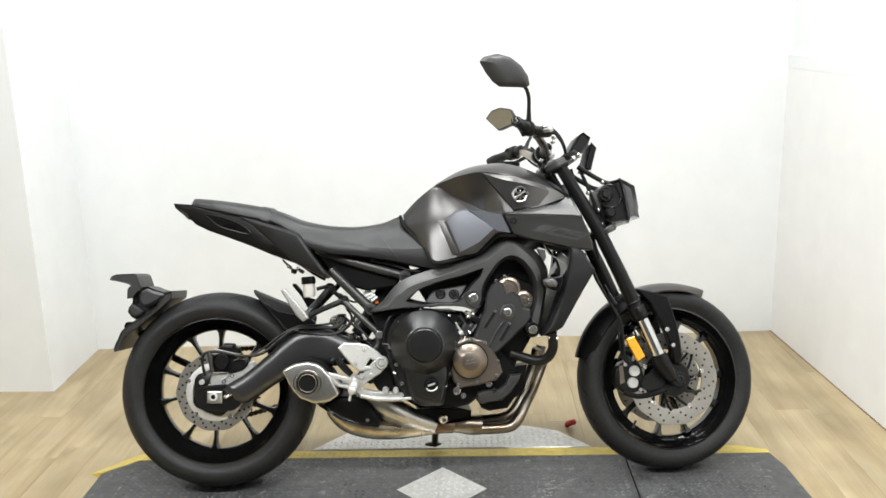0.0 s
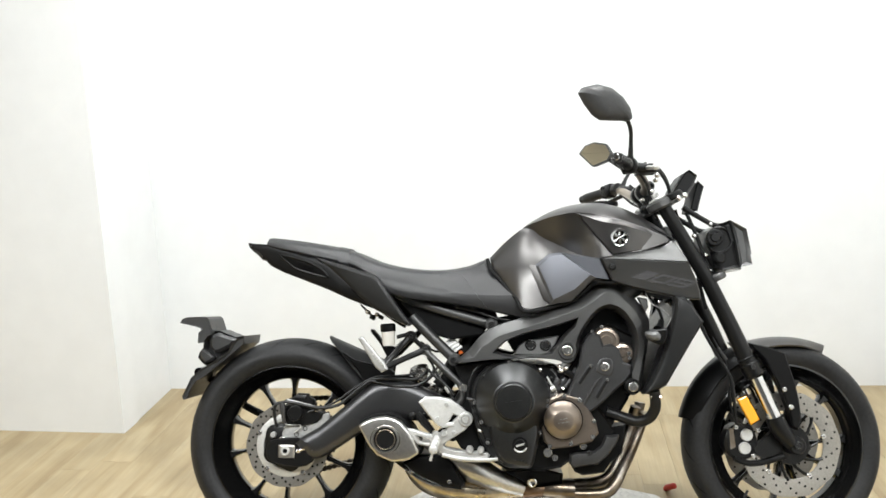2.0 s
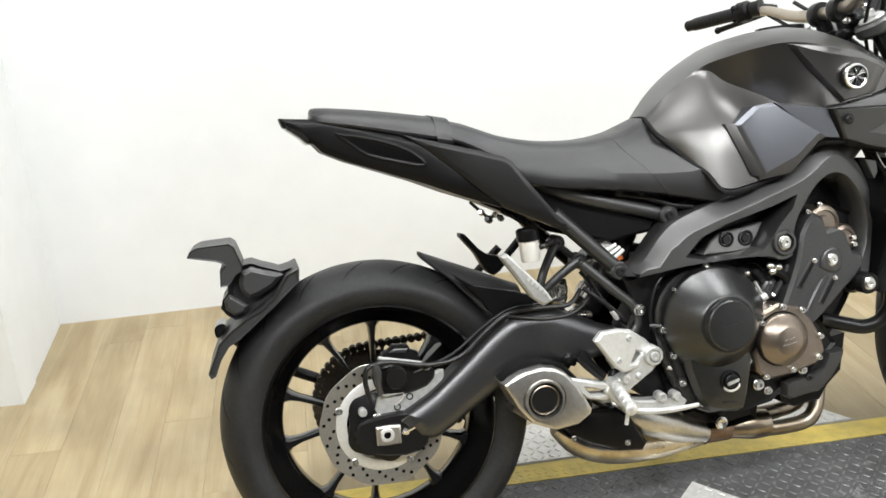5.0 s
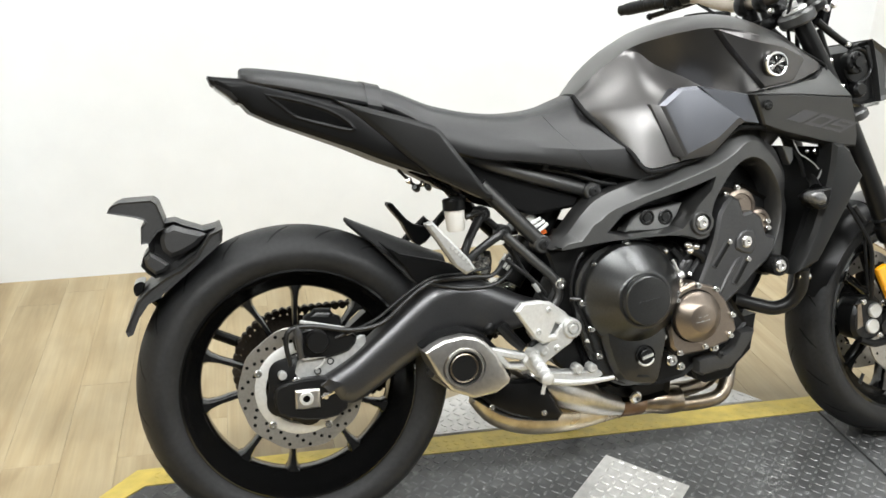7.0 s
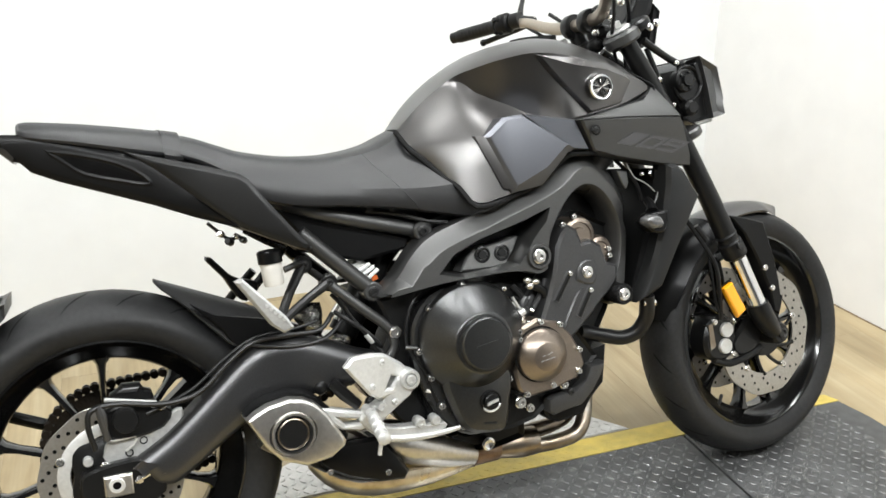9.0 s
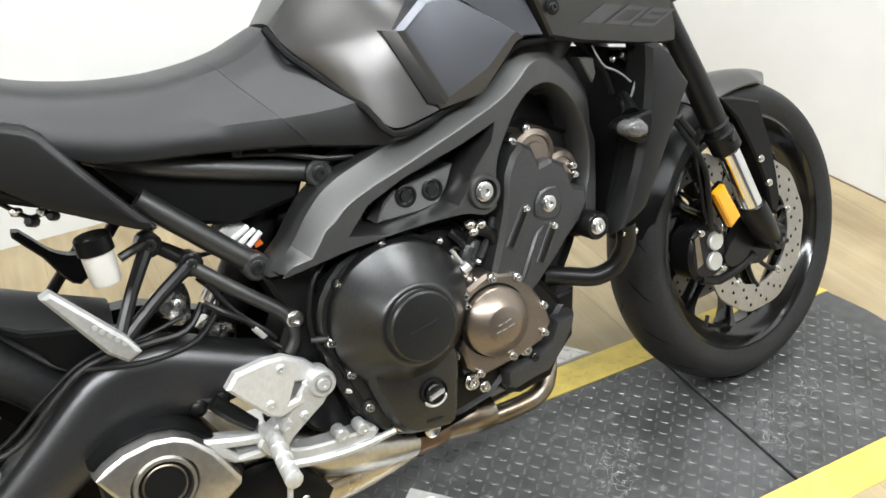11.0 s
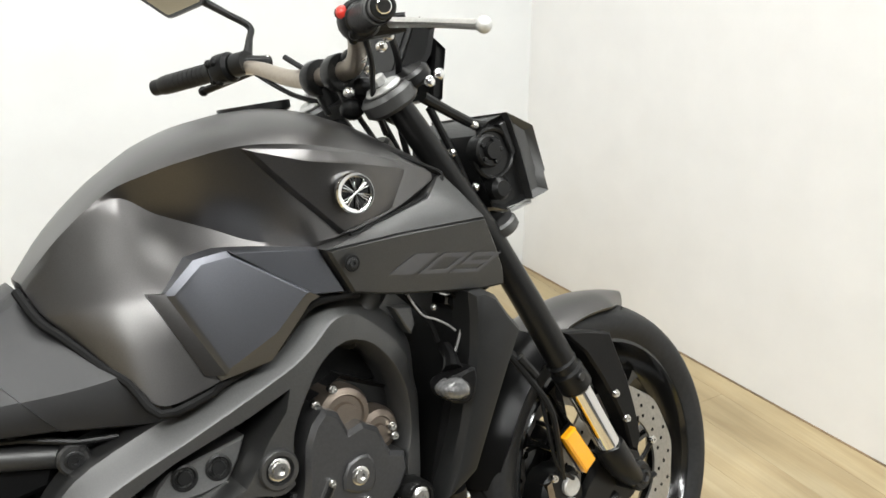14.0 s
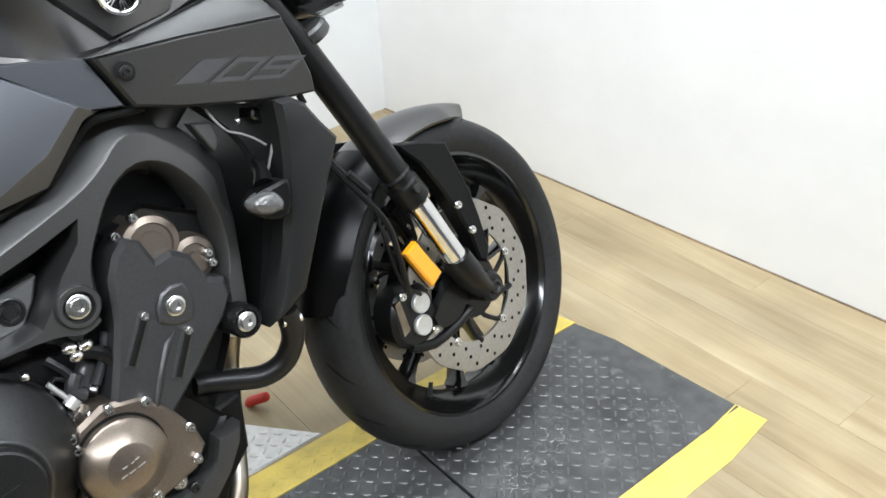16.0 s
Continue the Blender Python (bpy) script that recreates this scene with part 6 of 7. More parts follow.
pump = part("water_pipe", tube([(0.007, -0.165, 0.437), (0.015, -0.165, 0.443), (0.04, -0.165, 0.464), (0.045, -0.165, 0.469)], [0.0135, 0.0135, 0.0115, 0.010], 16, 1), M_HEAD, engine, "grey water pipe stub")
part("pipe_ring", tube([(0.036, -0.165, 0.461), (0.041, -0.165, 0.465)], 0.0132, 16, 1), M_ALU, pump, "bright hose clamp")
part("pipe_cap", tube([(0.049, -0.165, 0.472), (0.06, -0.165, 0.478)], 0.0085, 14, 1), M_ALU, engine, "bright metal pipe cap")
part("pipe_pin", tube([(0.038, -0.165, 0.508), (0.051, -0.165, 0.483)], 0.0032, 8, 1), M_ALU, engine, "bright metal pin")
for q, r in zip([(0.013, -0.17, 0.498), (0.034, -0.17, 0.43), (0.019, -0.17, 0.529), (0.066, -0.17, 0.453)], (0.0075, 0.006, 0.006, 0.006)):
    part("pipe_clip", ball(bmesh.new(), q, (r, r, r), 10), M_ZINC, pump, "bright clip")
for q in [(0.074, -0.165, 0.536), (0.092, -0.165, 0.531), (0.078, -0.165, 0.524)]:
    part("fitting", ball(bmesh.new(), q, (0.009, 0.008, 0.0075), 10), M_ZINC, engine, "bright metal pipe fitting")
part("fitting_pipe", tube([(0.084, -0.16, 0.526), (0.095, -0.16, 0.52), (0.109, -0.16, 0.51), (0.114, -0.16, 0.497)], 0.009, 10, 2), M_CASE, engine)
part("crankcase_rib", tube([(0.074, -0.15, 0.5), (0.063, -0.15, 0.483), (0.073, -0.15, 0.47)], 0.010, 10, 2), M_HEAD, engine)
part("heat_hose", tube([(0.051, -0.14, 0.526), (0.067, -0.15, 0.499), (0.054, -0.15, 0.47), (0.037, -0.145, 0.456)], 0.007, 8, 3), M_RUBBER, engine)
part("sensor_lead", tube([(0.075, -0.14, 0.522), (0.057, -0.13, 0.539), (0.03, -0.12, 0.533)], 0.004, 6, 3), M_RUBBER, engine)
part("clutch_cable_bracket", tube([(0.089, -0.15, 0.476), (0.109, -0.15, 0.503), (0.121, -0.15, 0.531)], 0.006, 8, 2), M_HEAD, engine)

# ---- exhaust ----
exhaust = part("exhaust", tube([(0.34, 0.04, 0.381), (0.324, 0.05, 0.33), (0.292, 0.02, 0.269), (0.263, -0.02, 0.229), (0.234, -0.05, 0.185), (0.206, -0.055, 0.162), (0.147, -0.055, 0.157), (0.071, -0.05, 0.161)], 0.0165, 16, 5), M_HEAT, bike, "heat-tinted steel exhaust")
part("header_pipe", tube([(0.313, 0.03, 0.401), (0.293, 0.04, 0.332), (0.261, 0.01, 0.262), (0.23, -0.01, 0.212), (0.195, -0.02, 0.189), (0.136, -0.02, 0.182), (0.05, -0.02, 0.18)], 0.0165, 14, 5), M_HEAT, exhaust)
part("header_pipe", tube([(0.336, 0.09, 0.407), (0.318, 0.09, 0.335), (0.29, 0.07, 0.263), (0.255, 0.05, 0.195), (0.211, 0.03, 0.168), (0.135, 0.02, 0.163), (0.051, 0.02, 0.163)], 0.0165, 14, 5), M_HEAT, exhaust)
part("collector", tube([(0.116, -0.045, 0.169), (0.079, -0.045, 0.17), (0.048, -0.045, 0.171), (0.025, -0.045, 0.171)], [0.030, 0.031, 0.026, 0.022], 18, 3), M_HEAT, exhaust, "grey steel collector cone")
part("clamp_band", tube([(0.026, -0.045, 0.17), (0.021, -0.045, 0.171), (-0.026, -0.045, 0.171), (-0.035, -0.045, 0.171)], [0.0225, 0.0245, 0.0245, 0.0265], 18, 2), M_RUST, exhaust, "burnt copper-brown joint")
kx, kz = (-0.008, 0.198)
part("collector_clamp", lathe(kx, kz, [(0.014, -0.06), (0.014, -0.082), (0.010, -0.084), (0.006, -0.082), (0, -0.082)], 16), M_ZINC, exhaust)
part("silencer_body", tube([(-0.365, -0.06, 0.245), (-0.318, -0.06, 0.207), (-0.25, -0.06, 0.182), (-0.16, -0.055, 0.17), (-0.079, -0.05, 0.17), (-0.034, -0.045, 0.171)], [0.022, 0.036, 0.038, 0.034, 0.028, 0.0245], 22, 4), M_GOLD, exhaust, "straw-gold heat tinted silencer body")
part("silencer_cone", tube([(-0.264, -0.085, 0.277), (-0.207, -0.085, 0.253), (-0.149, -0.08, 0.224), (-0.091, -0.065, 0.194), (-0.037, -0.048, 0.173)], [0.030, 0.040, 0.038, 0.030, 0.0245], 22, 4), M_STEEL, exhaust, "satin steel silencer cone")
part("weld_seam", tube([(-0.247, -0.1, 0.2), (-0.177, -0.095, 0.19), (-0.106, -0.082, 0.183), (-0.048, -0.07, 0.176)], 0.003, 6, 3), M_HEAT, exhaust)
shield = [(-0.38, 0.265), (-0.33, 0.288), (-0.26, 0.285), (-0.235, 0.265), (-0.213, 0.227), (-0.2, 0.204), (-0.211, 0.189), (-0.263, 0.196), (-0.322, 0.219), (-0.358, 0.242)]
hs = part("heat_shield", slab(shield, [(-0.09, 0.0), (-0.130, 0.0), (-0.139, 0.006), (-0.141, 0.012)]), M_BLACK, exhaust, "black plastic silencer shield")
for q in ((-0.245, 0.213), (-0.356, 0.24)):
    bolt(q[0], q[1], -0.140, 0.006, hs)
capo = [(-0.500, 0.378), (-0.484, 0.389), (-0.460, 0.399), (-0.422, 0.404), (-0.395, 0.398), (-0.376, 0.387), (-0.353, 0.360), (-0.326, 0.306), (-0.330, 0.296), (-0.357, 0.279), (-0.404, 0.274), (-0.448, 0.293), (-0.474, 0.326)]
mx, mz = (-0.422, 0.339)
hole_ring = [(mx + 0.041 * math.cos(2 * math.pi * k / 28), mz + 0.037 * math.sin(2 * math.pi * k / 28)) for k in range(28)]
endc = part("silencer_end", slab(capo, [(-0.10, 0.0), (-0.160, 0.0), (-0.177, 0.002), (-0.1805, 0.006), (-0.181, 0.008)], 1, [hole_ring], chamfer=0.4), M_STEEL, exhaust, "satin steel silencer end cap")
capb = [(mx + (x - mx) * 1.06 + 0.004, mz + (z - mz) * 1.07 + 0.003) for x, z in capo]
part("end_trim", slab(capb, [(-0.06, 0.0), (-0.150, 0.0), (-0.158, 0.004)]), M_BLACK, endc, "black trim round the end cap")
bm = lathe(mx, mz, [(0.0405, -0.150), (0.0405, -0.181), (0.0385, -0.186), (0.0345, -0.186), (0.0325, -0.178), (0.032, -0.110)], 36, cap=False)
part("outlet", bm, M_STEEL, endc, "rolled steel outlet")
part("outlet_slot", lathe(mx, mz, [(0.0345, -0.1795), (0.0325, -0.1765), (0.0275, -0.1765), (0.0272, -0.12), (0, -0.12)], 36), M_HOLE, endc, "dark outlet pipe")
part("outlet_lip", lathe(mx, mz, [(0.0285, -0.170), (0.0285, -0.181), (0.0268, -0.182), (0.0255, -0.180), (0.0255, -0.13)], 36, cap=False), M_HEAT, endc)
part("silencer_core", slab([(-0.475, 0.311), (-0.402, 0.362), (-0.297, 0.305), (-0.228, 0.24), (-0.265, 0.197), (-0.336, 0.218), (-0.405, 0.27)], [(-0.12, 0.01), (-0.13, 0), (0.02, 0), (0.0, 0.02)], 2), M_STEEL, exhaust)
for q in ((-0.482, 0.372), (-0.398, 0.284), (-0.345, 0.303)):
    bolt(q[0], q[1], -0.174, 0.0038, endc, M_DBOLT)

# ---- rider footrest ----
heel = [(-0.324, 0.445), (-0.307, 0.459), (-0.265, 0.456), (-0.237, 0.449), (-0.204, 0.425), (-0.184, 0.402), (-0.178, 0.386), (-0.182, 0.374), (-0.200, 0.368), (-0.233, 0.371), (-0.261, 0.370), (-0.278, 0.382), (-0.301, 0.413)]
heel_y = lambda x, y, z=0.0: y - 0.36 * max(0.0, -0.2 - x)
peg_hole = [(-0.243, 0.385), (-0.229, 0.406), (-0.217, 0.401), (-0.231, 0.384)]
rest = part("footrest_hanger", warp(slab(heel, [(-0.150, 0.0), (-0.163, 0.0), (-0.168, 0.004)], 1, [peg_hole]), heel_y), M_ALU, bike, "cast aluminium footrest hanger")
arm3 = [(-0.217, 0.400), (-0.187, 0.372), (-0.212, 0.352), (-0.236, 0.337), (-0.256, 0.322), (-0.248, 0.312), (-0.214, 0.304), (-0.167, 0.300), (-0.132, 0.296), (-0.132, 0.284), (-0.168, 0.276), (-0.240, 0.284), (-0.272, 0.302), (-0.294, 0.326), (-0.292, 0.343), (-0.251, 0.363)]
part("hanger_arm", slab(arm3, [(-0.145, 0.0), (-0.172, 0.0), (-0.176, 0.003)], 2), M_ALU, rest)
stay = [(-0.368, 0.371), (-0.316, 0.355), (-0.276, 0.345), (-0.266, 0.318), (-0.296, 0.313), (-0.331, 0.322), (-0.357, 0.345)]
slot = [(-0.336, 0.347), (-0.298, 0.336), (-0.291, 0.327), (-0.322, 0.330)]
part("silencer_stay", slab(stay, [(-0.140, 0.0), (-0.163, 0.0), (-0.168, 0.004)], 1, [slot]), M_ALU, rest)
pvx, pvz = (-0.194, 0.392)
part("pivot_ring", lathe(pvx, pvz, [(0.020, -0.15), (0.020, -0.178), (0.017, -0.183), (0.013, -0.183), (0.012, -0.179), (0, -0.179)], 28), M_ALU, rest)
for q, r in (((-0.184, 0.308), 0.0100), ((-0.153, 0.306), 0.0095), ((-0.256, 0.354), 0.009), ((-0.280, 0.350), 0.010), ((-0.194, 0.392), 0.010)):
    part("pin", lathe(q[0], q[1], [(r, -0.16), (r, -0.182), (r * 0.8, -0.186), (r * 0.4, -0.186), (r * 0.35, -0.184), (0, -0.184)], 20), M_ALU, rest)
for q in ((-0.246, 0.436), (-0.272, 0.397), (-0.227, 0.356)):
    bolt(q[0], q[1], heel_y(q[0], -0.168), 0.0065, rest, M_ALU)
pedal = part("rider_peg", tube([(-0.274, -0.17, 0.344), (-0.279, -0.22, 0.329), (-0.281, -0.26, 0.321)], [0.012, 0.011, 0.012], 12, 2), M_ALU, rest, "knurled alloy rider footrest")
for k in range(5):
    q = [*[(-0.275, -0.18, 0.34), (-0.281, -0.26, 0.321)]]
    t = k / 4
    p = [a + (b - a) * t for a, b in zip(q[0], q[1])]
    part("peg_ridge", ball(bmesh.new(), p, (0.0125, 0.004, 0.0125), 8), M_ALU, pedal)
part("peg_feeler", tube([(-0.284, -0.25, 0.315), (-0.29, -0.25, 0.29)], 0.004, 8, 1), M_ALU, pedal)
part("brake_pedal", tube([(-0.262, -0.176, 0.294), (-0.214, -0.177, 0.283), (-0.160, -0.178, 0.279), (-0.106, -0.178, 0.281)], [0.006, 0.0065, 0.006, 0.0045], 10, 3), M_ALU, rest, "alloy brake pedal")
part("master_cylinder", tube([(-0.333, -0.14, 0.406), (-0.313, -0.145, 0.381), (-0.289, -0.15, 0.356)], [0.011, 0.012, 0.009], 10, 2), M_SATIN, bike, "black rear master cylinder")
for q in [(-0.32, -0.12, 0.396), (-0.35, -0.12, 0.397), (-0.259, -0.13, 0.351), (-0.233, -0.12, 0.337)]:
    part("linkage_pivot", ball(bmesh.new(), q, (0.014, 0.012, 0.014), 10), M_CASE, bike, "dark suspension linkage")
part("shock", tube([(-0.27, -0.02, 0.47), (-0.21, -0.02, 0.56), (-0.17, -0.02, 0.63)], 0.03, 14), M_SATIN, bike, "black rear shock")

# loose lines and small things in the gap under the seat
for k, pth in enumerate(([(-0.467, -0.12, 0.499), (-0.396, -0.125, 0.484), (-0.326, -0.12, 0.488), (-0.286, -0.11, 0.527), (-0.304, -0.1, 0.563)], [(-0.433, -0.11, 0.492), (-0.354, -0.11, 0.475), (-0.3, -0.1, 0.501), (-0.276, -0.1, 0.535)], [(-0.295, -0.12, 0.558), (-0.272, -0.12, 0.51), (-0.241, -0.13, 0.474), (-0.229, -0.13, 0.456)], [(-0.328, -0.05, 0.608), (-0.283, -0.06, 0.579), (-0.237, -0.07, 0.591), (-0.205, -0.06, 0.586)])):
    part("cable", tube(pth, (0.0038, 0.0032, 0.0036, 0.0034)[k], 8, 4), M_RUBBER, bike, "black cable")
part("relay", slab([(-0.256, 0.605), (-0.234, 0.619), (-0.216, 0.604), (-0.22, 0.577), (-0.246, 0.569)], [(-0.03, 0), (-0.07, 0), (-0.073, 0.003)]), M_ALU, bike, "bright metal relay and plugs")
part("relay_label", slab([(-0.215, 0.58), (-0.204, 0.582), (-0.201, 0.574), (-0.212, 0.571)], [(-0.074, 0), (-0.078, 0)]), M_ORANGE, bike, "small orange tag")
for a, b in zip([(-0.248, -0.09, 0.594), (-0.236, -0.09, 0.587), (-0.225, -0.09, 0.58)], [(-0.219, -0.09, 0.607), (-0.211, -0.09, 0.601), (-0.204, -0.09, 0.595)]):
    part("plug_lead", rod(a, b, 0.004, 6), M_WHITE, bike, "pale plug lead")


def rough_casting(cx, cz, rx, rz, turn):
    """An uneven lump of bare cast metal with ribs and pockets."""
    rnd = random.Random(int(1000 * rx + 7 * turn))
    rings = []
    for k, (y, f) in enumerate(((0.0, 0.9), (-0.03, 1.0), (-0.04, 0.86), (-0.046, 0.62), (-0.040, 0.40), (-0.048, 0.15))):
        ring = []
        for j in range(14):
            a = 2 * math.pi * j / 14
            g = f * (1 + 0.16 * math.sin(3 * a + turn) + rnd.uniform(-0.10, 0.10))
            ring.append((cx + rx * g * math.cos(a + 0.4), y + (rnd.uniform(-0.006, 0.006) if k > 1 else 0), cz + rz * g * math.sin(a + 0.4)))
        rings.append(ring)
    return loft(rings)


part("linkage_casting", rough_casting(-0.333, 0.514, 0.028, 0.028, 0.3), M_ZINC, bike, "bare alloy linkage casting behind the footrest bracket", sharp=10)
part("linkage_casting", rough_casting(-0.284, 0.460, 0.027, 0.022, 1.7), M_ZINC, bike, "bare alloy linkage casting behind the footrest bracket", sharp=10)
for a, b in zip([(-0.294, -0.04, 0.512), (-0.287, -0.04, 0.504), (-0.279, -0.04, 0.498)], [(-0.278, -0.04, 0.532), (-0.271, -0.04, 0.523), (-0.263, -0.04, 0.515)]):
    part("spring_coil", rod(a, b, 0.004, 8), M_STEEL, bike, "bright shock spring coil")
part("seat_bracket", tube([(-0.222, -0.11, 0.709), (-0.16, -0.115, 0.696), (-0.107, -0.12, 0.676), (-0.063, -0.12, 0.668)], 0.004, 8, 2), M_SATIN, bike, "thin black seat bracket")
for q in ((-0.216, 0.712), (-0.17, 0.707), (-0.104, 0.667)):
    bolt(q[0], q[1], -0.118, 0.006, bike, M_DBOLT, name="bracket_bolt")
part("side_stand", tube([(-0.02, 0.10, 0.20), (-0.03, 0.16, 0.13), (-0.0347, 0.219, 0.064)], [0.015, 0.012, 0.011], 12), M_SATIN, bike, "black side stand")
part("stand_foot", ball(bmesh.new(), (-0.04, 0.219, 0.066), (0.03, 0.018, 0.008), 12), M_SATIN, bike, "black side stand foot")
# ---- front end ----
FORK = [(0.381, 0.094, 1.012), (0.512, 0.098, 0.773), (0.619, 0.106, 0.525), (0.633, 0.1065, 0.497), (0.681, 0.108, 0.382), (0.687, 0.108, 0.366), (0.722, 0.109, 0.300)]
for sg, nm in ((-1, "fork"), (1, "far_fork")):
    back = 0.012 if sg > 0 else 0.0
    p = [Vector((x - back, sg * y + 0.006 * (sg > 0), z)) for x, y, z in FORK]
    leg = part(nm, tube([p[0], p[1], p[2]], [0.0195, 0.0215, 0.0235], 24, 2), M_SATIN, bike, "upside-down fork leg with a black upper tube")
    part("collar", rod(p[2] + (p[0] - p[2]).normalized() * 0.012, p[3], 0.0275, 24), M_CASE, leg)
    part("stanchion", rod(p[3], p[5], 0.0205, 24), M_CHROME, leg, "bright chromed fork slider")
    foot = Vector((FX + 0.004, sg * 0.106, FZ + 0.010))
    part("fork_foot", tube([p[4], p[5], (p[5] + p[6]) / 2, foot], [0.0245, 0.0265, 0.0245, 0.018], 18, 3), M_CASE, leg, "black cast fork foot")
    part("dust_seal", rod(p[2] + (p[0] - p[2]).normalized() * 0.03, p[2] + (p[0] - p[2]).normalized() * 0.022, 0.0262, 24), M_RUBBER, leg)
    part("collar_bolt", rod(p[2] + Vector((0, sg * 0.024, 0)), p[2] + Vector((0.002, sg * 0.032, 0)), 0.008, 12), M_DBOLT, leg)
    part("axle_end", lathe(FX, FZ, [(0.0, sg * 0.07), (0.026, sg * 0.07), (0.026, sg * 0.116), (0.021, sg * 0.123), (0.012, sg * 0.123), (0.010, sg * 0.115), (0, sg * 0.115)], 28), M_CASE, leg, "", STEER_LOW)
    part("caliper_lug", slab([(0.683, 0.347), (0.703, 0.305), (0.673, 0.267), (0.627, 0.262), (0.61, 0.288), (0.648, 0.318)], [(sg * 0.066, 0), (sg * 0.084, 0)], 2), M_SATIN, leg, "", STEER_LOW)
part("axle_nut", lathe(FX, FZ, [(0.013, -0.118), (0.013, -0.128), (0.009, -0.129), (0.006, -0.124), (0, -0.124)], 12), M_DBOLT, bike, "hollow front axle nut", STEER_LOW)
# the calipers sit close over the discs
CALIPER = Matrix.Translation((0.003, 0.0265, -0.004)) @ STEER
for sg, nm in ((-1, "front_caliper"), (1, "far_caliper")):
    cal = part(nm, slab([(0.546, 0.339), (0.569, 0.36), (0.613, 0.358), (0.626, 0.336), (0.632, 0.3), (0.616, 0.265), (0.579, 0.258), (0.548, 0.271), (0.537, 0.304)], [(sg * 0.05, 0.004), (sg * 0.054, 0), (sg * 0.098, 0.0), (sg * 0.106, 0.008)], 2), M_CASE, bike, "black four-piston front brake caliper", CALIPER)
    if sg < 0:
        for q in ((0.599, 0.33), (0.592, 0.293)):
            part("caliper_piston", lathe(q[0], q[1], [(0.0175, -0.098), (0.0175, -0.112), (0.0155, -0.1145), (0.006, -0.1135), (0, -0.1135)], 28), M_ALU, cal, "bright round piston cover", CALIPER)
        for q in ((0.617, 0.27), (0.571, 0.352), (0.646, 0.275)):
            bolt(q[0], q[1], -0.104, 0.0068, cal, M_ZINC, CALIPER)
        part("caliper_bridge", tube([(0.563, -0.1, 0.265), (0.608, -0.1, 0.248), (0.664, -0.1, 0.255), (0.705, -0.1, 0.269)], 0.009, 10, 2), M_CASE, cal, "", CALIPER)
        part("pad_pin", slab([(0.551, 0.347), (0.562, 0.35), (0.567, 0.296), (0.552, 0.29)], [(-0.09, 0), (-0.107, 0)]), M_HEAT, cal, "rusty brake pad edge", CALIPER)
refl = part("fork_reflector", slab([(0.569, 0.43), (0.595, 0.441), (0.629, 0.374), (0.604, 0.359)], [(-0.112, 0.002), (-0.114, 0), (-0.124, 0), (-0.127, 0.003)]), M_AMBER, bike, "amber fork reflector", True)
part("reflector_back", slab([(0.57, 0.431), (0.6, 0.444), (0.635, 0.373), (0.607, 0.355)], [(-0.105, 0), (-0.113, 0)]), M_BLACK, refl, "", True)
part("front_brake_hose", tube([(0.477, -0.08, 0.67), (0.496, -0.09, 0.614), (0.531, -0.11, 0.541), (0.555, -0.12, 0.487), (0.56, -0.12, 0.433), (0.567, -0.11, 0.361)], 0.005, 8, 4), M_RUBBER, bike, "black front brake hose", True)
part("sensor_lead", tube([(0.525, -0.06, 0.605), (0.548, -0.1, 0.531), (0.549, -0.112, 0.469), (0.557, -0.112, 0.389), (0.588, -0.11, 0.352)], 0.0032, 8, 4), M_RUBBER, bike, "thin black sensor lead", True)
part("hose_union", tube([(0.523, -0.105, 0.577), (0.545, -0.112, 0.541)], 0.0068, 8, 1), M_DBOLT, bike, "dark hose union", True)


def shell(x, z, a0, a1, r, w0, w1, drop, name, material, label, n=26, lift=0.0):
    """A mudguard: an arched shell round the wheel between two angles, with side skirts."""
    outer, inner = [], []
    for k in range(n + 1):
        t = k / n
        a = radians(a0 + (a1 - a0) * t)
        w = w0 + (w1 - w0) * min(1, t * 3.0)
        rr = r + lift * (1 - t) ** 3
        sec = []
        for u in range(-6, 7):
            q = u / 6
            sec.append((q * w, -drop * abs(q) ** 2.6))
        outer.append([(x + (rr + d) * math.cos(a), y, z + (rr + d) * math.sin(a)) for y, d in sec])
        inner.append([(x + (rr + d - 0.004) * math.cos(a), y * 0.96, z + (rr + d - 0.004) * math.sin(a)) for y, d in sec])
    rings = [o + list(reversed(i)) for o, i in zip(outer, inner)]
    return part(name, loft(rings), material, bike, label, STEER_LOW)


fender = shell(FX, FZ, 61.5, 112, FR + 0.016, 0.016, 0.068, 0.026, "front_mudguard", M_TANK, "satin graphite front mudguard", lift=0.012)
shell(FX, FZ, 165, 112, FR + 0.016, 0.05, 0.070, 0.040, "mudguard_tail", M_BLACK, "black rear half of the front mudguard")
BRACE = Matrix.Translation((-0.008, 0.0, -0.001)) @ STEER
brace = [(0.624, 0.59), (0.674, 0.579), (0.725, 0.561), (0.735, 0.523), (0.75, 0.472), (0.758, 0.422), (0.762, 0.368), (0.75, 0.341), (0.734, 0.352), (0.728, 0.399), (0.712, 0.446), (0.692, 0.492), (0.665, 0.543)]
for sg in (-1, 1):
    br = part("mudguard_brace", slab(brace, [(sg * 0.075, 0), (sg * 0.106, 0), (sg * 0.110, 0.004)], 1), M_BLACK, fender, "black mudguard brace", BRACE)
    for q in [(0.716, 0.457), (0.733, 0.407)]:
        if sg < 0:
            bolt(q[0], q[1], -0.110, 0.0068, br, M_ZINC, BRACE)

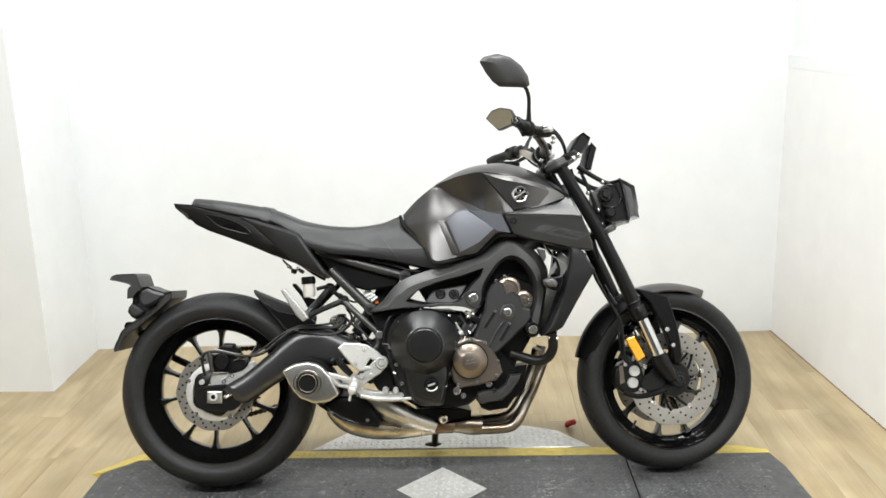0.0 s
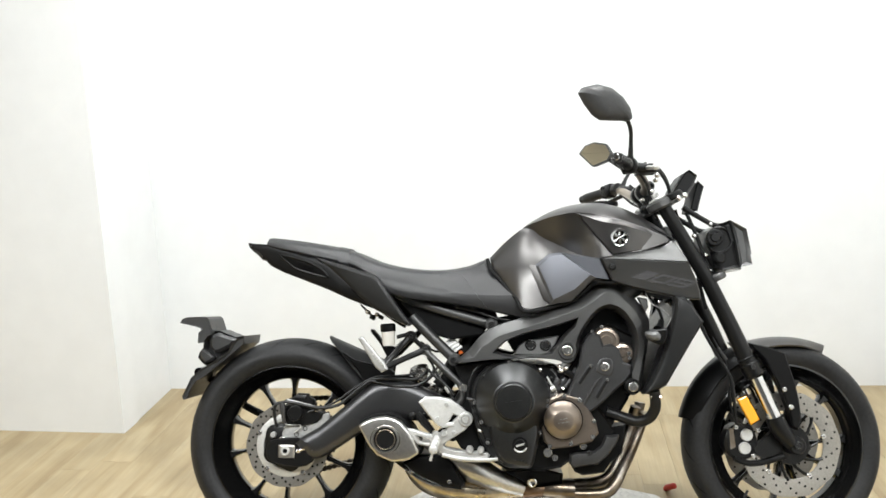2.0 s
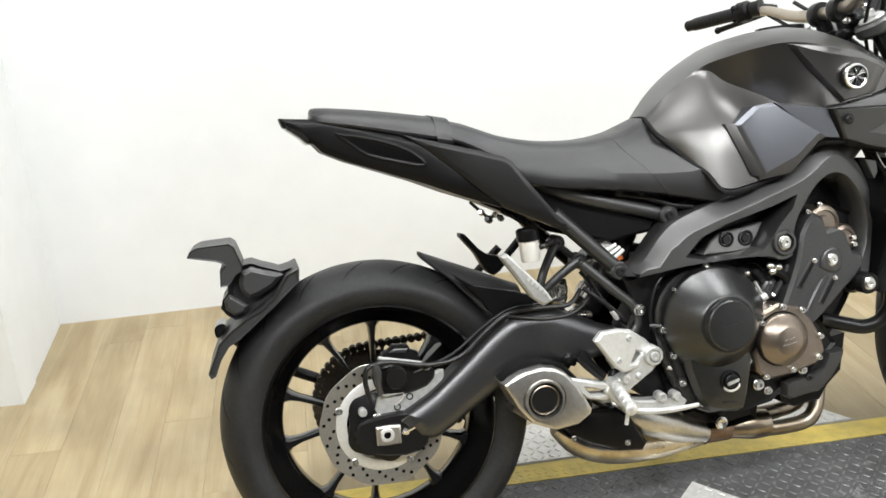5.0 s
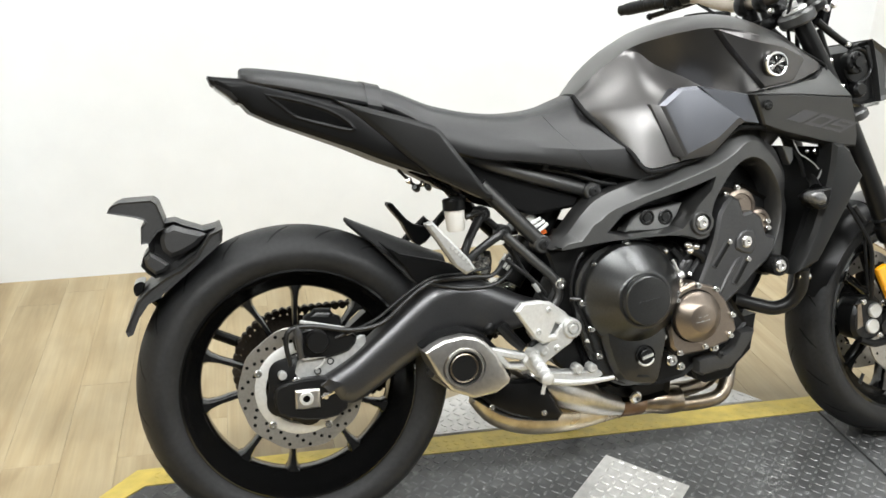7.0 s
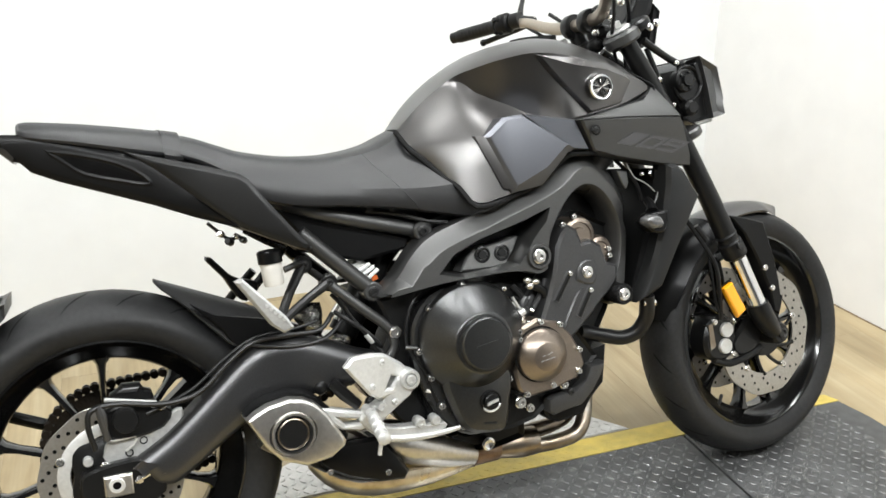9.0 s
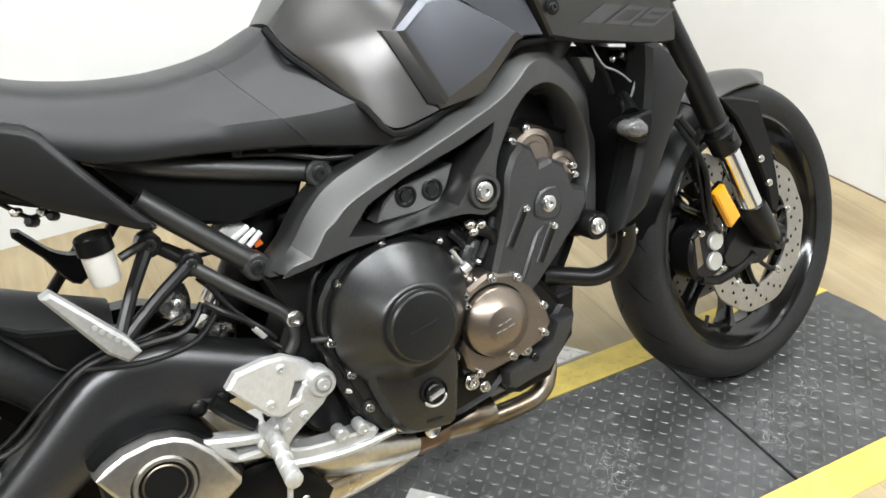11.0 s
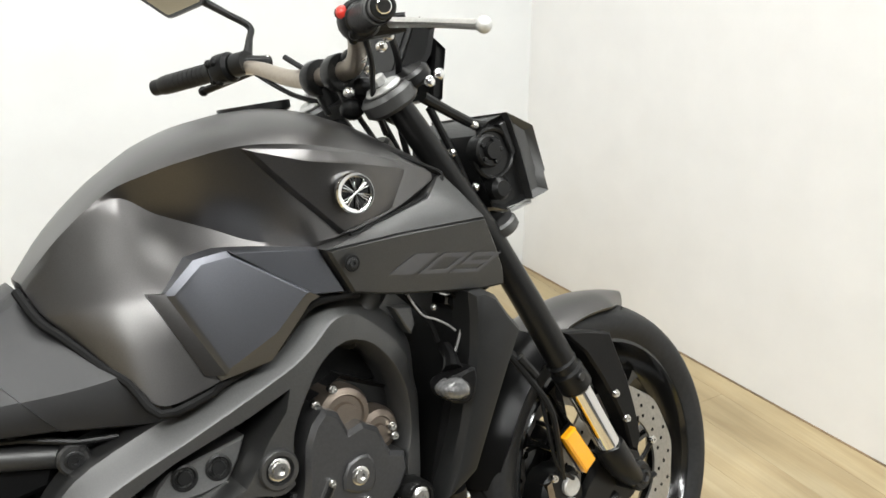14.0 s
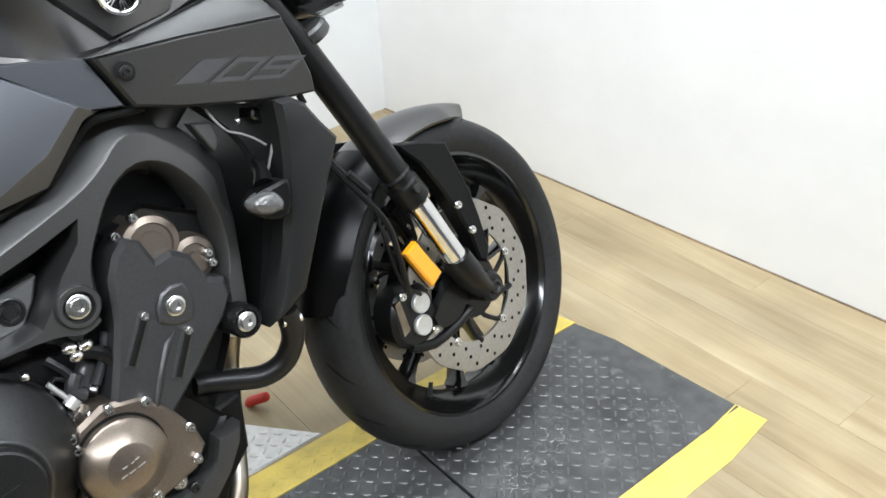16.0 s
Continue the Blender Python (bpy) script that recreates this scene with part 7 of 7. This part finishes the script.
# yokes
for nm, q, w, rr in (("upper_yoke", [(0.411, 0.0, 1.016), (0.455, 0.0, 1.024)][0], 0.022, 0.035), ("lower_yoke", [(0.534, 0.0, 0.78), (0.549, 0.0, 0.783)][0], 0.02, 0.0265)):
    bm = bmesh.new()
    c = Vector((q[0], 0, q[2]))
    d = Vector((math.sin(radians(25)), 0, -math.cos(radians(25))))
    for s in (-1, 1):
        e = c + Vector((0, s * 0.1, 0))
        rod(e - d * w * 0.5, e + d * w * 0.5, rr, 20, bm)
    f = Vector((math.cos(radians(25)), 0, math.sin(radians(25))))
    box_pts = []
    for t in (-0.5, 0.5):
        box_pts.append([c + f * u + Vector((0, v, 0)) + d * w * t for u, v in ((0.02, -0.1), (0.03, 0), (0.02, 0.1), (-0.03, 0.09), (-0.065, 0.035), (-0.065, -0.035), (-0.03, -0.09))])
    loft(box_pts, bm=bm)
    part(nm, bm, M_SATIN if nm == "upper_yoke" else M_FRAME, bike, "black fork yoke" if nm == "upper_yoke" else "grey lower fork yoke", True)
for q in [(0.423, -0.1, 1.008), (0.441, -0.1, 1.016)]:
    part("yoke_bolt", ball(bmesh.new(), (q[0], -0.136, q[2]), (0.0085, 0.006, 0.0085), 12), M_CHROME, bike, "bright yoke bolt", True)
yk = (0.376, 0.996)
axis = Vector((-math.sin(radians(25)), 0, math.cos(radians(25))))
for sg in (-1, 1):
    c = Vector((yk[0], sg * 0.1, yk[1]))
    ring = part("yoke_lobe", rod(c - axis * 0.016, c + axis * 0.012, 0.040, 28), M_FRAME, bike, "grey yoke lobe round the fork cap", True)
    part("fork_cap", rod(c + axis * 0.010, c + axis * 0.020, 0.027, 24), M_ALU, ring, "bright fork cap", True)
    part("preload_nut", rod(c + axis * 0.020, c + axis * 0.034, 0.011, 6), M_ALU, ring, "", True)

# handlebar and controls
BAR = [(0.206, -0.378, 1.080), (0.234, -0.310, 1.083), (0.260, -0.25, 1.086), (0.292, -0.185, 1.083), (0.328, -0.12, 1.060), (0.345, -0.07, 1.045), (0.347, 0.0, 1.042), (0.345, 0.07, 1.045), (0.337, 0.12, 1.056), (0.320, 0.185, 1.08), (0.295, 0.25, 1.087), (0.261, 0.307, 1.086), (0.233, 0.363, 1.0835)]
bars = part("handlebar", tube(BAR, [0.011, 0.011, 0.011, 0.0115, 0.013, 0.0142, 0.0142, 0.0142, 0.013, 0.0115, 0.011, 0.011, 0.011], 16, 4), M_BAR, bike, "bronze tapered handlebar with black grips", True)
for sg, pts in ((-1, (BAR[0], BAR[1])), (1, (BAR[12], BAR[11]))):
    a, b = Vector(pts[0]), Vector(pts[1])
    d = (b - a).normalized()
    bm = tube([a, a + d * 0.01, a + d * 0.06, a + d * 0.11, a + d * 0.118], [0.0150, 0.0158, 0.0155, 0.016, 0.0195], 20, 3)
    grip = part("grip", bm, M_RUBBER, bars, "ribbed black rubber grip", True)
    part("bar_end", rod(a - d * 0.020, a, 0.0135, 20), M_SATIN, grip, "black bar-end weight", True)
    part("bar_end_screw", rod(a - d * 0.024, a - d * 0.018, 0.008, 14), M_CHROME, grip, "", True)
    for k in range(9):
        c = a + d * (0.016 + 0.0105 * k)
        part("grip_rib", tube([c - d * 0.0022, c + d * 0.0022], 0.0163, 20, 1), M_RUBBER, grip, "", True)
    s = a + d * 0.122
    sw = part("switch_housing", tube([s, s + d * 0.006, s + d * 0.03, s + d * 0.036], [0.021, 0.0245, 0.0245, 0.02], 18, 1), M_BLACK, bars, "black switch housing", True)
    for u, m2 in ((0.012, M_RED if sg < 0 else M_BLACK), (0.024, M_BLACK)):
        c = s + d * u + Vector((-0.021, 0, 0.010))
        part("switch_button", ball(bmesh.new(), c, (0.008, 0.007, 0.008), 10), m2, sw, "red kill switch" if m2 is M_RED else "black switch button", True)
    for u, h in ((0.004, -0.016), (0.016, -0.02), (0.028, -0.016)):
        part("switch_knob", ball(bmesh.new(), s + d * u + Vector((-0.012, 0, h)), (0.007, 0.006, 0.007), 8), M_BLACK, sw, "", True)
    # lever and its perch
    perch = s + d * 0.052
    pc = part("lever_perch", tube([perch - d * 0.012, perch + d * 0.012], 0.019, 16, 1), M_SATIN, bars, "black lever clamp", True)
    piv = perch + Vector((0.045, 0, -0.004))
    part("perch_arm", tube([perch, piv + Vector((0.004, 0, 0))], [0.014, 0.012], 12, 1), M_SATIN, pc, "", True)
    tip = Vector((0.292, -0.430, 1.047)) if sg < 0 else a + Vector((0.07, 0.004, -0.018))
    lv = part("lever", tube([piv, piv + (tip - piv) * 0.3 + Vector((0.008, 0, 0)), piv + (tip - piv) * 0.7 + Vector((0.005, 0, 0)), tip], [0.0085, 0.0075, 0.007, 0.0075], 12, 4, flat=0.75), M_STEEL if sg < 0 else M_SATIN, pc, "brushed alloy brake lever" if sg < 0 else "black clutch lever", True)
    part("lever_end", ball(bmesh.new(), tip, (0.009, 0.009, 0.009), 12), M_ALU if sg < 0 else M_SATIN, lv, "", True)
    part("lever_bolt", ball(bmesh.new(), piv + Vector((0, 0, 0.008)), (0.008, 0.008, 0.006), 10), M_ZINC, pc, "", True)
    if sg < 0:
        r = perch + Vector((0.045, 0.02, -0.006))
        mc = part("brake_fluid_pot", slab([(r.x - 0.026, r.z - 0.013), (r.x + 0.026, r.z - 0.011), (r.x + 0.028, r.z + 0.012), (r.x - 0.026, r.z + 0.012)], [(r.y - 0.026, 0.004), (r.y - 0.022, 0), (r.y + 0.03, 0), (r.y + 0.034, 0.004)]), M_BLACK, bars, "black brake fluid pot", True)
        for u in (-0.014, 0.016):
            part("pot_screw", ball(bmesh.new(), r + Vector((u, -0.01, 0.012)), (0.004, 0.004, 0.002), 8), M_ZINC, mc, "", True)
for y in (-0.032, 0.032):
    part("bar_clamp", lathe(0.347, 1.042, [(0.0142, y - 0.012), (0.026, y - 0.012), (0.027, y - 0.009), (0.027, y + 0.009), (0.026, y + 0.012), (0.0142, y + 0.012)], 20, cap=False), M_SATIN, bars, "black bar clamp", True)
    part("clamp_riser", rod((0.352, y, 1.03), (0.366, y, 0.99), 0.017, 14), M_SATIN, bars, "", True)

# mirrors


def mirror(c, normal, up, size, stalk, label, flip, shape):
    """A six-sided mirror housing with its glass, on a bent stalk."""
    n = Vector(normal).normalized()
    s = n.cross(Vector(up)).normalized()
    u = s.cross(n)
    pts = [(x * flip * size, z * size) for x, z in shape]
    pts = [q for a, b, c in zip(pts[-1:] + pts[:-1], pts, pts[1:] + pts[:1]) for q in (tuple(0.9 * v + 0.1 * w for v, w in zip(b, a)), tuple(0.97 * v + 0.015 * w + 0.015 * u for v, w, u in zip(b, a, c)), tuple(0.9 * v + 0.1 * w for v, w in zip(b, c)))]
    rings = []
    for d, k in ((0.004, 1.0), (0.0, 1.0), (-0.008, 0.985), (-0.018, 0.90), (-0.026, 0.74), (-0.031, 0.48), (-0.033, 0.2)):
        rings.append([Vector(c) + s * x * k + u * z * k + n * d for x, z in pts])
    house = part("mirror", loft(rings), M_CARRIER, bars, label, True)
    g = inset(pts, 0.0045)
    part("mirror_glass", loft([[Vector(c) + s * x + u * z + n * d for x, z in g] for d in (0.0035, 0.0046)]), M_MIRROR, house, "clear mirror glass", True)
    part("mirror_stalk", tube(stalk, [0.009] + [0.006] * (len(stalk) - 2) + [0.007], 10, 4), M_SATIN, house, "", True)
    return house


RIGHT_SHAPE = [(-0.081, 0.009), (-0.070, 0.025), (-0.031, 0.041), (0.011, 0.040), (0.055, 0.020), (0.084, -0.008), (0.092, -0.031), (0.082, -0.040), (0.066, -0.040), (-0.006, -0.051), (-0.033, -0.040), (-0.061, -0.0155)]
LEFT_SHAPE = [(-0.079, 0.003), (-0.053, 0.034), (-0.009, 0.046), (0.048, 0.038), (0.079, 0.004), (0.064, -0.026), (-0.003, -0.048)]
mirror((0.176, -0.362, 1.236), (-0.42, 0.90, 0.08), (0.05, 0.1, 1), 1.0, [(0.262, -0.262, 1.095), (0.262, -0.275, 1.14), (0.258, -0.30, 1.17), (0.245, -0.325, 1.192), (0.225, -0.345, 1.205)], "black angular mirror on a bent stalk", 1, RIGHT_SHAPE)
mirror((0.268, 0.335, 1.232), (-0.755, -0.656, 0.05), (0.1, -0.1, 1), 0.92, [(0.335, 0.235, 1.10), (0.350, 0.245, 1.13), (0.36, 0.255, 1.152), (0.335, 0.275, 1.178), (0.31, 0.30, 1.205)], "black angular mirror on a bent stalk", -1, LEFT_SHAPE)

# instruments and headlight
inst = part("instrument", slab([(0.417, 1.025), (0.462, 1.094), (0.476, 1.103), (0.499, 1.085), (0.485, 1.05), (0.446, 1.01)], [(-0.060, 0.006), (-0.065, 0), (0.065, 0), (0.06, 0.006)]), M_BLACK, bike, "black digital instrument pod", True)
part("instrument_glass", slab([(0.421, 1.033), (0.459, 1.093), (0.464, 1.087), (0.428, 1.029)], [(-0.05, 0), (0.05, 0)]), M_BLACK, inst, "dark display glass", True)
part("instrument_bracket", slab([(0.504, 1.073), (0.522, 1.054), (0.509, 1.012), (0.5, 0.98), (0.478, 0.984), (0.491, 1.031)], [(-0.05, 0), (-0.056, 0.003), (0.05, 0)]), M_BLACK, inst, "", True)
lampb = [(0.579, 0.946), (0.626, 0.919), (0.637, 0.848), (0.634, 0.843), (0.638, 0.815), (0.604, 0.808), (0.594, 0.882), (0.584, 0.932)]
lamp = part("headlight", slab(lampb, [(-0.090, 0.010), (-0.098, 0.003), (-0.1, 0.0), (0.1, 0.0), (0.098, 0.003), (0.090, 0.010)]), M_FRAME, bike, "compact angular headlight with a grey shell", True)
part("headlight_lens", slab([(0.622, 0.905), (0.640, 0.850), (0.6405, 0.822), (0.622, 0.826)], [(-0.072, 0.003), (-0.076, 0), (0.076, 0), (0.072, 0.003)]), M_LENS, lamp, "clear headlight lens", True)
part("headlight_bucket", slab([(0.526, 0.920), (0.553, 0.938), (0.582, 0.944), (0.600, 0.88), (0.608, 0.811), (0.560, 0.799), (0.533, 0.810), (0.516, 0.865)], [(-0.080, 0.008), (-0.087, 0), (0.087, 0), (0.080, 0.008)]), M_CASE, lamp, "black lamp bucket with cooling ribs", True)
part("bucket_ring", lathe(0.548, 0.889, [(0.040, -0.084), (0.040, -0.092), (0.037, -0.094), (0.034, -0.092), (0.033, -0.087), (0, -0.087)], 36), M_SATIN, lamp, "ribbed black ring", True)
part("bucket_web", slab([(0.566, 0.930), (0.579, 0.934), (0.591, 0.885), (0.584, 0.876)], [(-0.08, 0), (-0.092, 0.0), (-0.094, 0.002)]), M_SATIN, lamp, "", True)
hx, hz = (0.531, 0.895)
part("lamp_motor", lathe(hx, hz, [(0.025, -0.08), (0.025, -0.104), (0.022, -0.108), (0.014, -0.108), (0.012, -0.116), (0, -0.116)], 24), M_CASE, lamp, "", True)
for k in range(5):
    a = radians(72 * k)
    part("lamp_rib", rod((hx + 0.018 * math.cos(a), -0.104, hz + 0.018 * math.sin(a)), (hx + 0.018 * math.cos(a), -0.113, hz + 0.018 * math.sin(a)), 0.0035, 8), M_SATIN, lamp, "", True)
q = (0.545, 0.836)
part("lamp_socket", lathe(q[0], q[1], [(0.018, -0.07), (0.018, -0.100), (0.012, -0.107), (0, -0.107)], 20), M_CASE, lamp, "", True)
for q in ((0.526, 0.935), (0.518, 0.801), (0.509, 0.845), (0.477, 0.902)):
    part("lamp_bolt", ball(bmesh.new(), (q[0], -0.085, q[1]), (0.007, 0.007, 0.007), 10), M_ZINC, lamp, "", True)
for sg in (-1, 1):
    part("lamp_stay", tube([(x, sg * 0.075, z) for x, y, z in [(0.45, -0.075, 0.989), (0.491, -0.075, 0.962), (0.533, -0.075, 0.937), (0.555, -0.075, 0.931)]], [0.009, 0.008, 0.008, 0.009], 10, 3), M_SATIN, lamp, "", True)
    part("lamp_stay", tube([(x, sg * 0.07, z) for x, y, z in [(0.461, -0.07, 0.973), (0.49, -0.07, 0.898), (0.514, -0.07, 0.824), (0.531, -0.07, 0.796)]], 0.006, 10, 3), M_SATIN, lamp, "", True)
part("lamp_lip", slab([(0.562, 0.803), (0.607, 0.808), (0.607, 0.801), (0.564, 0.795)], [(-0.082, 0.002), (-0.092, 0), (0.092, 0), (0.082, 0.002)]), M_ALU, lamp, "bright lower trim", True)

# cables round the headstock
for k, pth in enumerate(([(0.322, -0.17, 1.104), (0.374, -0.13, 1.083), (0.408, -0.09, 1.039), (0.419, -0.05, 0.967), (0.431, -0.04, 0.894)], [(0.299, -0.19, 1.077), (0.334, -0.14, 1.043), (0.352, -0.1, 0.995), (0.38, -0.07, 0.947)], [(0.333, 0.1, 1.084), (0.363, 0.06, 1.042), (0.382, 0.02, 0.997), (0.404, 0.0, 0.937)], [(0.317, 0.18, 1.072), (0.344, 0.12, 1.028), (0.371, 0.06, 1.003)], [(0.431, -0.06, 0.984), (0.45, -0.06, 0.91), (0.48, -0.06, 0.835), (0.495, -0.06, 0.761), (0.508, -0.07, 0.687)], [(0.31, -0.18, 1.089), (0.348, -0.15, 1.104), (0.385, -0.12, 1.082), (0.408, -0.09, 1.05)])):
    part("control_cable", tube(pth, (0.0052, 0.004, 0.0045, 0.004, 0.005, 0.0042)[k], 8, 5), M_RUBBER, bike, "black control cable", True)
for q in [(0.333, -0.12, 1.053), (0.354, -0.1, 1.035), (0.333, -0.07, 1.012), (0.36, -0.13, 1.062), (0.335, -0.17, 1.077), (0.36, -0.15, 1.073)]:
    part("cable_union", ball(bmesh.new(), q, (0.0085, 0.0085, 0.0075), 10), M_ZINC, bike, "bright cable union", True)
for q in [(0.355, -0.06, 1.056), (0.369, -0.05, 1.015), (0.351, -0.04, 0.989), (0.384, -0.06, 0.985), (0.351, 0.0, 1.042)]:
    part("wiring_plug", ball(bmesh.new(), q, (0.018, 0.02, 0.016), 10), M_BLACK, bike, "black wiring plug at the headstock", True)
# ---- floor planks ----
floor = new("floor")
tagged(floor, "pale oak plank floor, lightly worn", "floor", kind="structure")


def plank_mesh(w, l):
    bm = bmesh.new()
    e = 0.0005
    rings = [[(-w / 2, -l / 2, -0.004), (w / 2, -l / 2, -0.004), (w / 2, l / 2, -0.004), (-w / 2, l / 2, -0.004)],
             [(-w / 2, -l / 2, -e), (w / 2, -l / 2, -e), (w / 2, l / 2, -e), (-w / 2, l / 2, -e)],
             [(-w / 2 + e, -l / 2 + e, 0), (w / 2 - e, -l / 2 + e, 0), (w / 2 - e, l / 2 - e, 0), (-w / 2 + e, l / 2 - e, 0)]]
    loft(rings, bm=bm)
    bmesh.ops.recalc_face_normals(bm, faces=bm.faces)
    me = bpy.data.meshes.new("plank")
    bm.to_mesh(me)
    bm.free()
    me.materials.append(M_WOOD)
    return me


PW, PL = 0.125, 0.92
plank = plank_mesh(PW - 0.0004, PL - 0.0004)
rest_v, rest_f = [], []
for i in range(-29, 17):
    off = random.random() * PL
    for j in range(-6, 3):
        x, y = (i + 0.5) * PW, j * PL + off
        if y - PL / 2 > 1.5 or y + PL / 2 < -4.4 or x < -3.5 or x > 2.0:
            continue
        y0, y1 = max(y - PL / 2 + 0.0002, -1.3), min(y + PL / 2 - 0.0002, 1.45)
        if y1 - y0 < 0.02:
            continue
        if x > -2.2 and y1 - y0 > PL - 0.002:
            ob = new("plank", plank)
            ob.location = (x, y, FLOOR)
            ob.parent = floor
        else:
            b = len(rest_v)
            rest_v += [(x + sx * (PW - 0.0004) / 2, yy, FLOOR) for sx, yy in ((-1, y0), (1, y0), (1, y1), (-1, y1))]
            rest_f.append((b, b + 1, b + 2, b + 3))
me = bpy.data.meshes.new("far_planks")
me.from_pydata(rest_v, [], rest_f)
me.materials.append(M_WOOD)
far_floor = new("far_planks", me)
far_floor.parent = floor
tagged(far_floor, kind="stuff")
# Unseen floor beyond the planks, dark to deepen the bike's reflections.
tagged(part("unseen_hall_floor", box(bmesh.new(), -3.6, 2.2, -4.4, -1.3, FLOOR - 0.003, FLOOR + 0.001), M_HFLOOR), "unseen charcoal floor, added so the tank reflects dark", "floor", kind="structure")

# the tread bars of the deck under the front wheel, one by one on one mesh
bar_mesh = None
for cx, cy, z, a, holder in BAR_PLACES:
    if bar_mesh is None:
        loc = [(-0.5, 0, 0), (-0.24, -0.5, 0), (0.24, -0.5, 0), (0.5, 0, 0), (0.24, 0.5, 0), (-0.24, 0.5, 0), (-0.30, 0, 1), (-0.16, -0.2, 1), (0.16, -0.2, 1), (0.30, 0, 1), (0.16, 0.2, 1), (-0.16, 0.2, 1)]
        bar_mesh = bpy.data.meshes.new("tread_bar")
        bar_mesh.from_pydata([(u * 0.0205, v * 0.0065, h * 0.0020) for u, v, h in loc], [], [(k, (k + 1) % 6, 6 + (k + 1) % 6, 6 + k) for k in range(6)] + [tuple(range(6, 12))])
        bar_mesh.materials.append(M_TREAD)
    bar = new("tread_bar", bar_mesh)
    bar.parent = holder
    bar.location, bar.rotation_euler = (cx, cy, z), (0, 0, a)
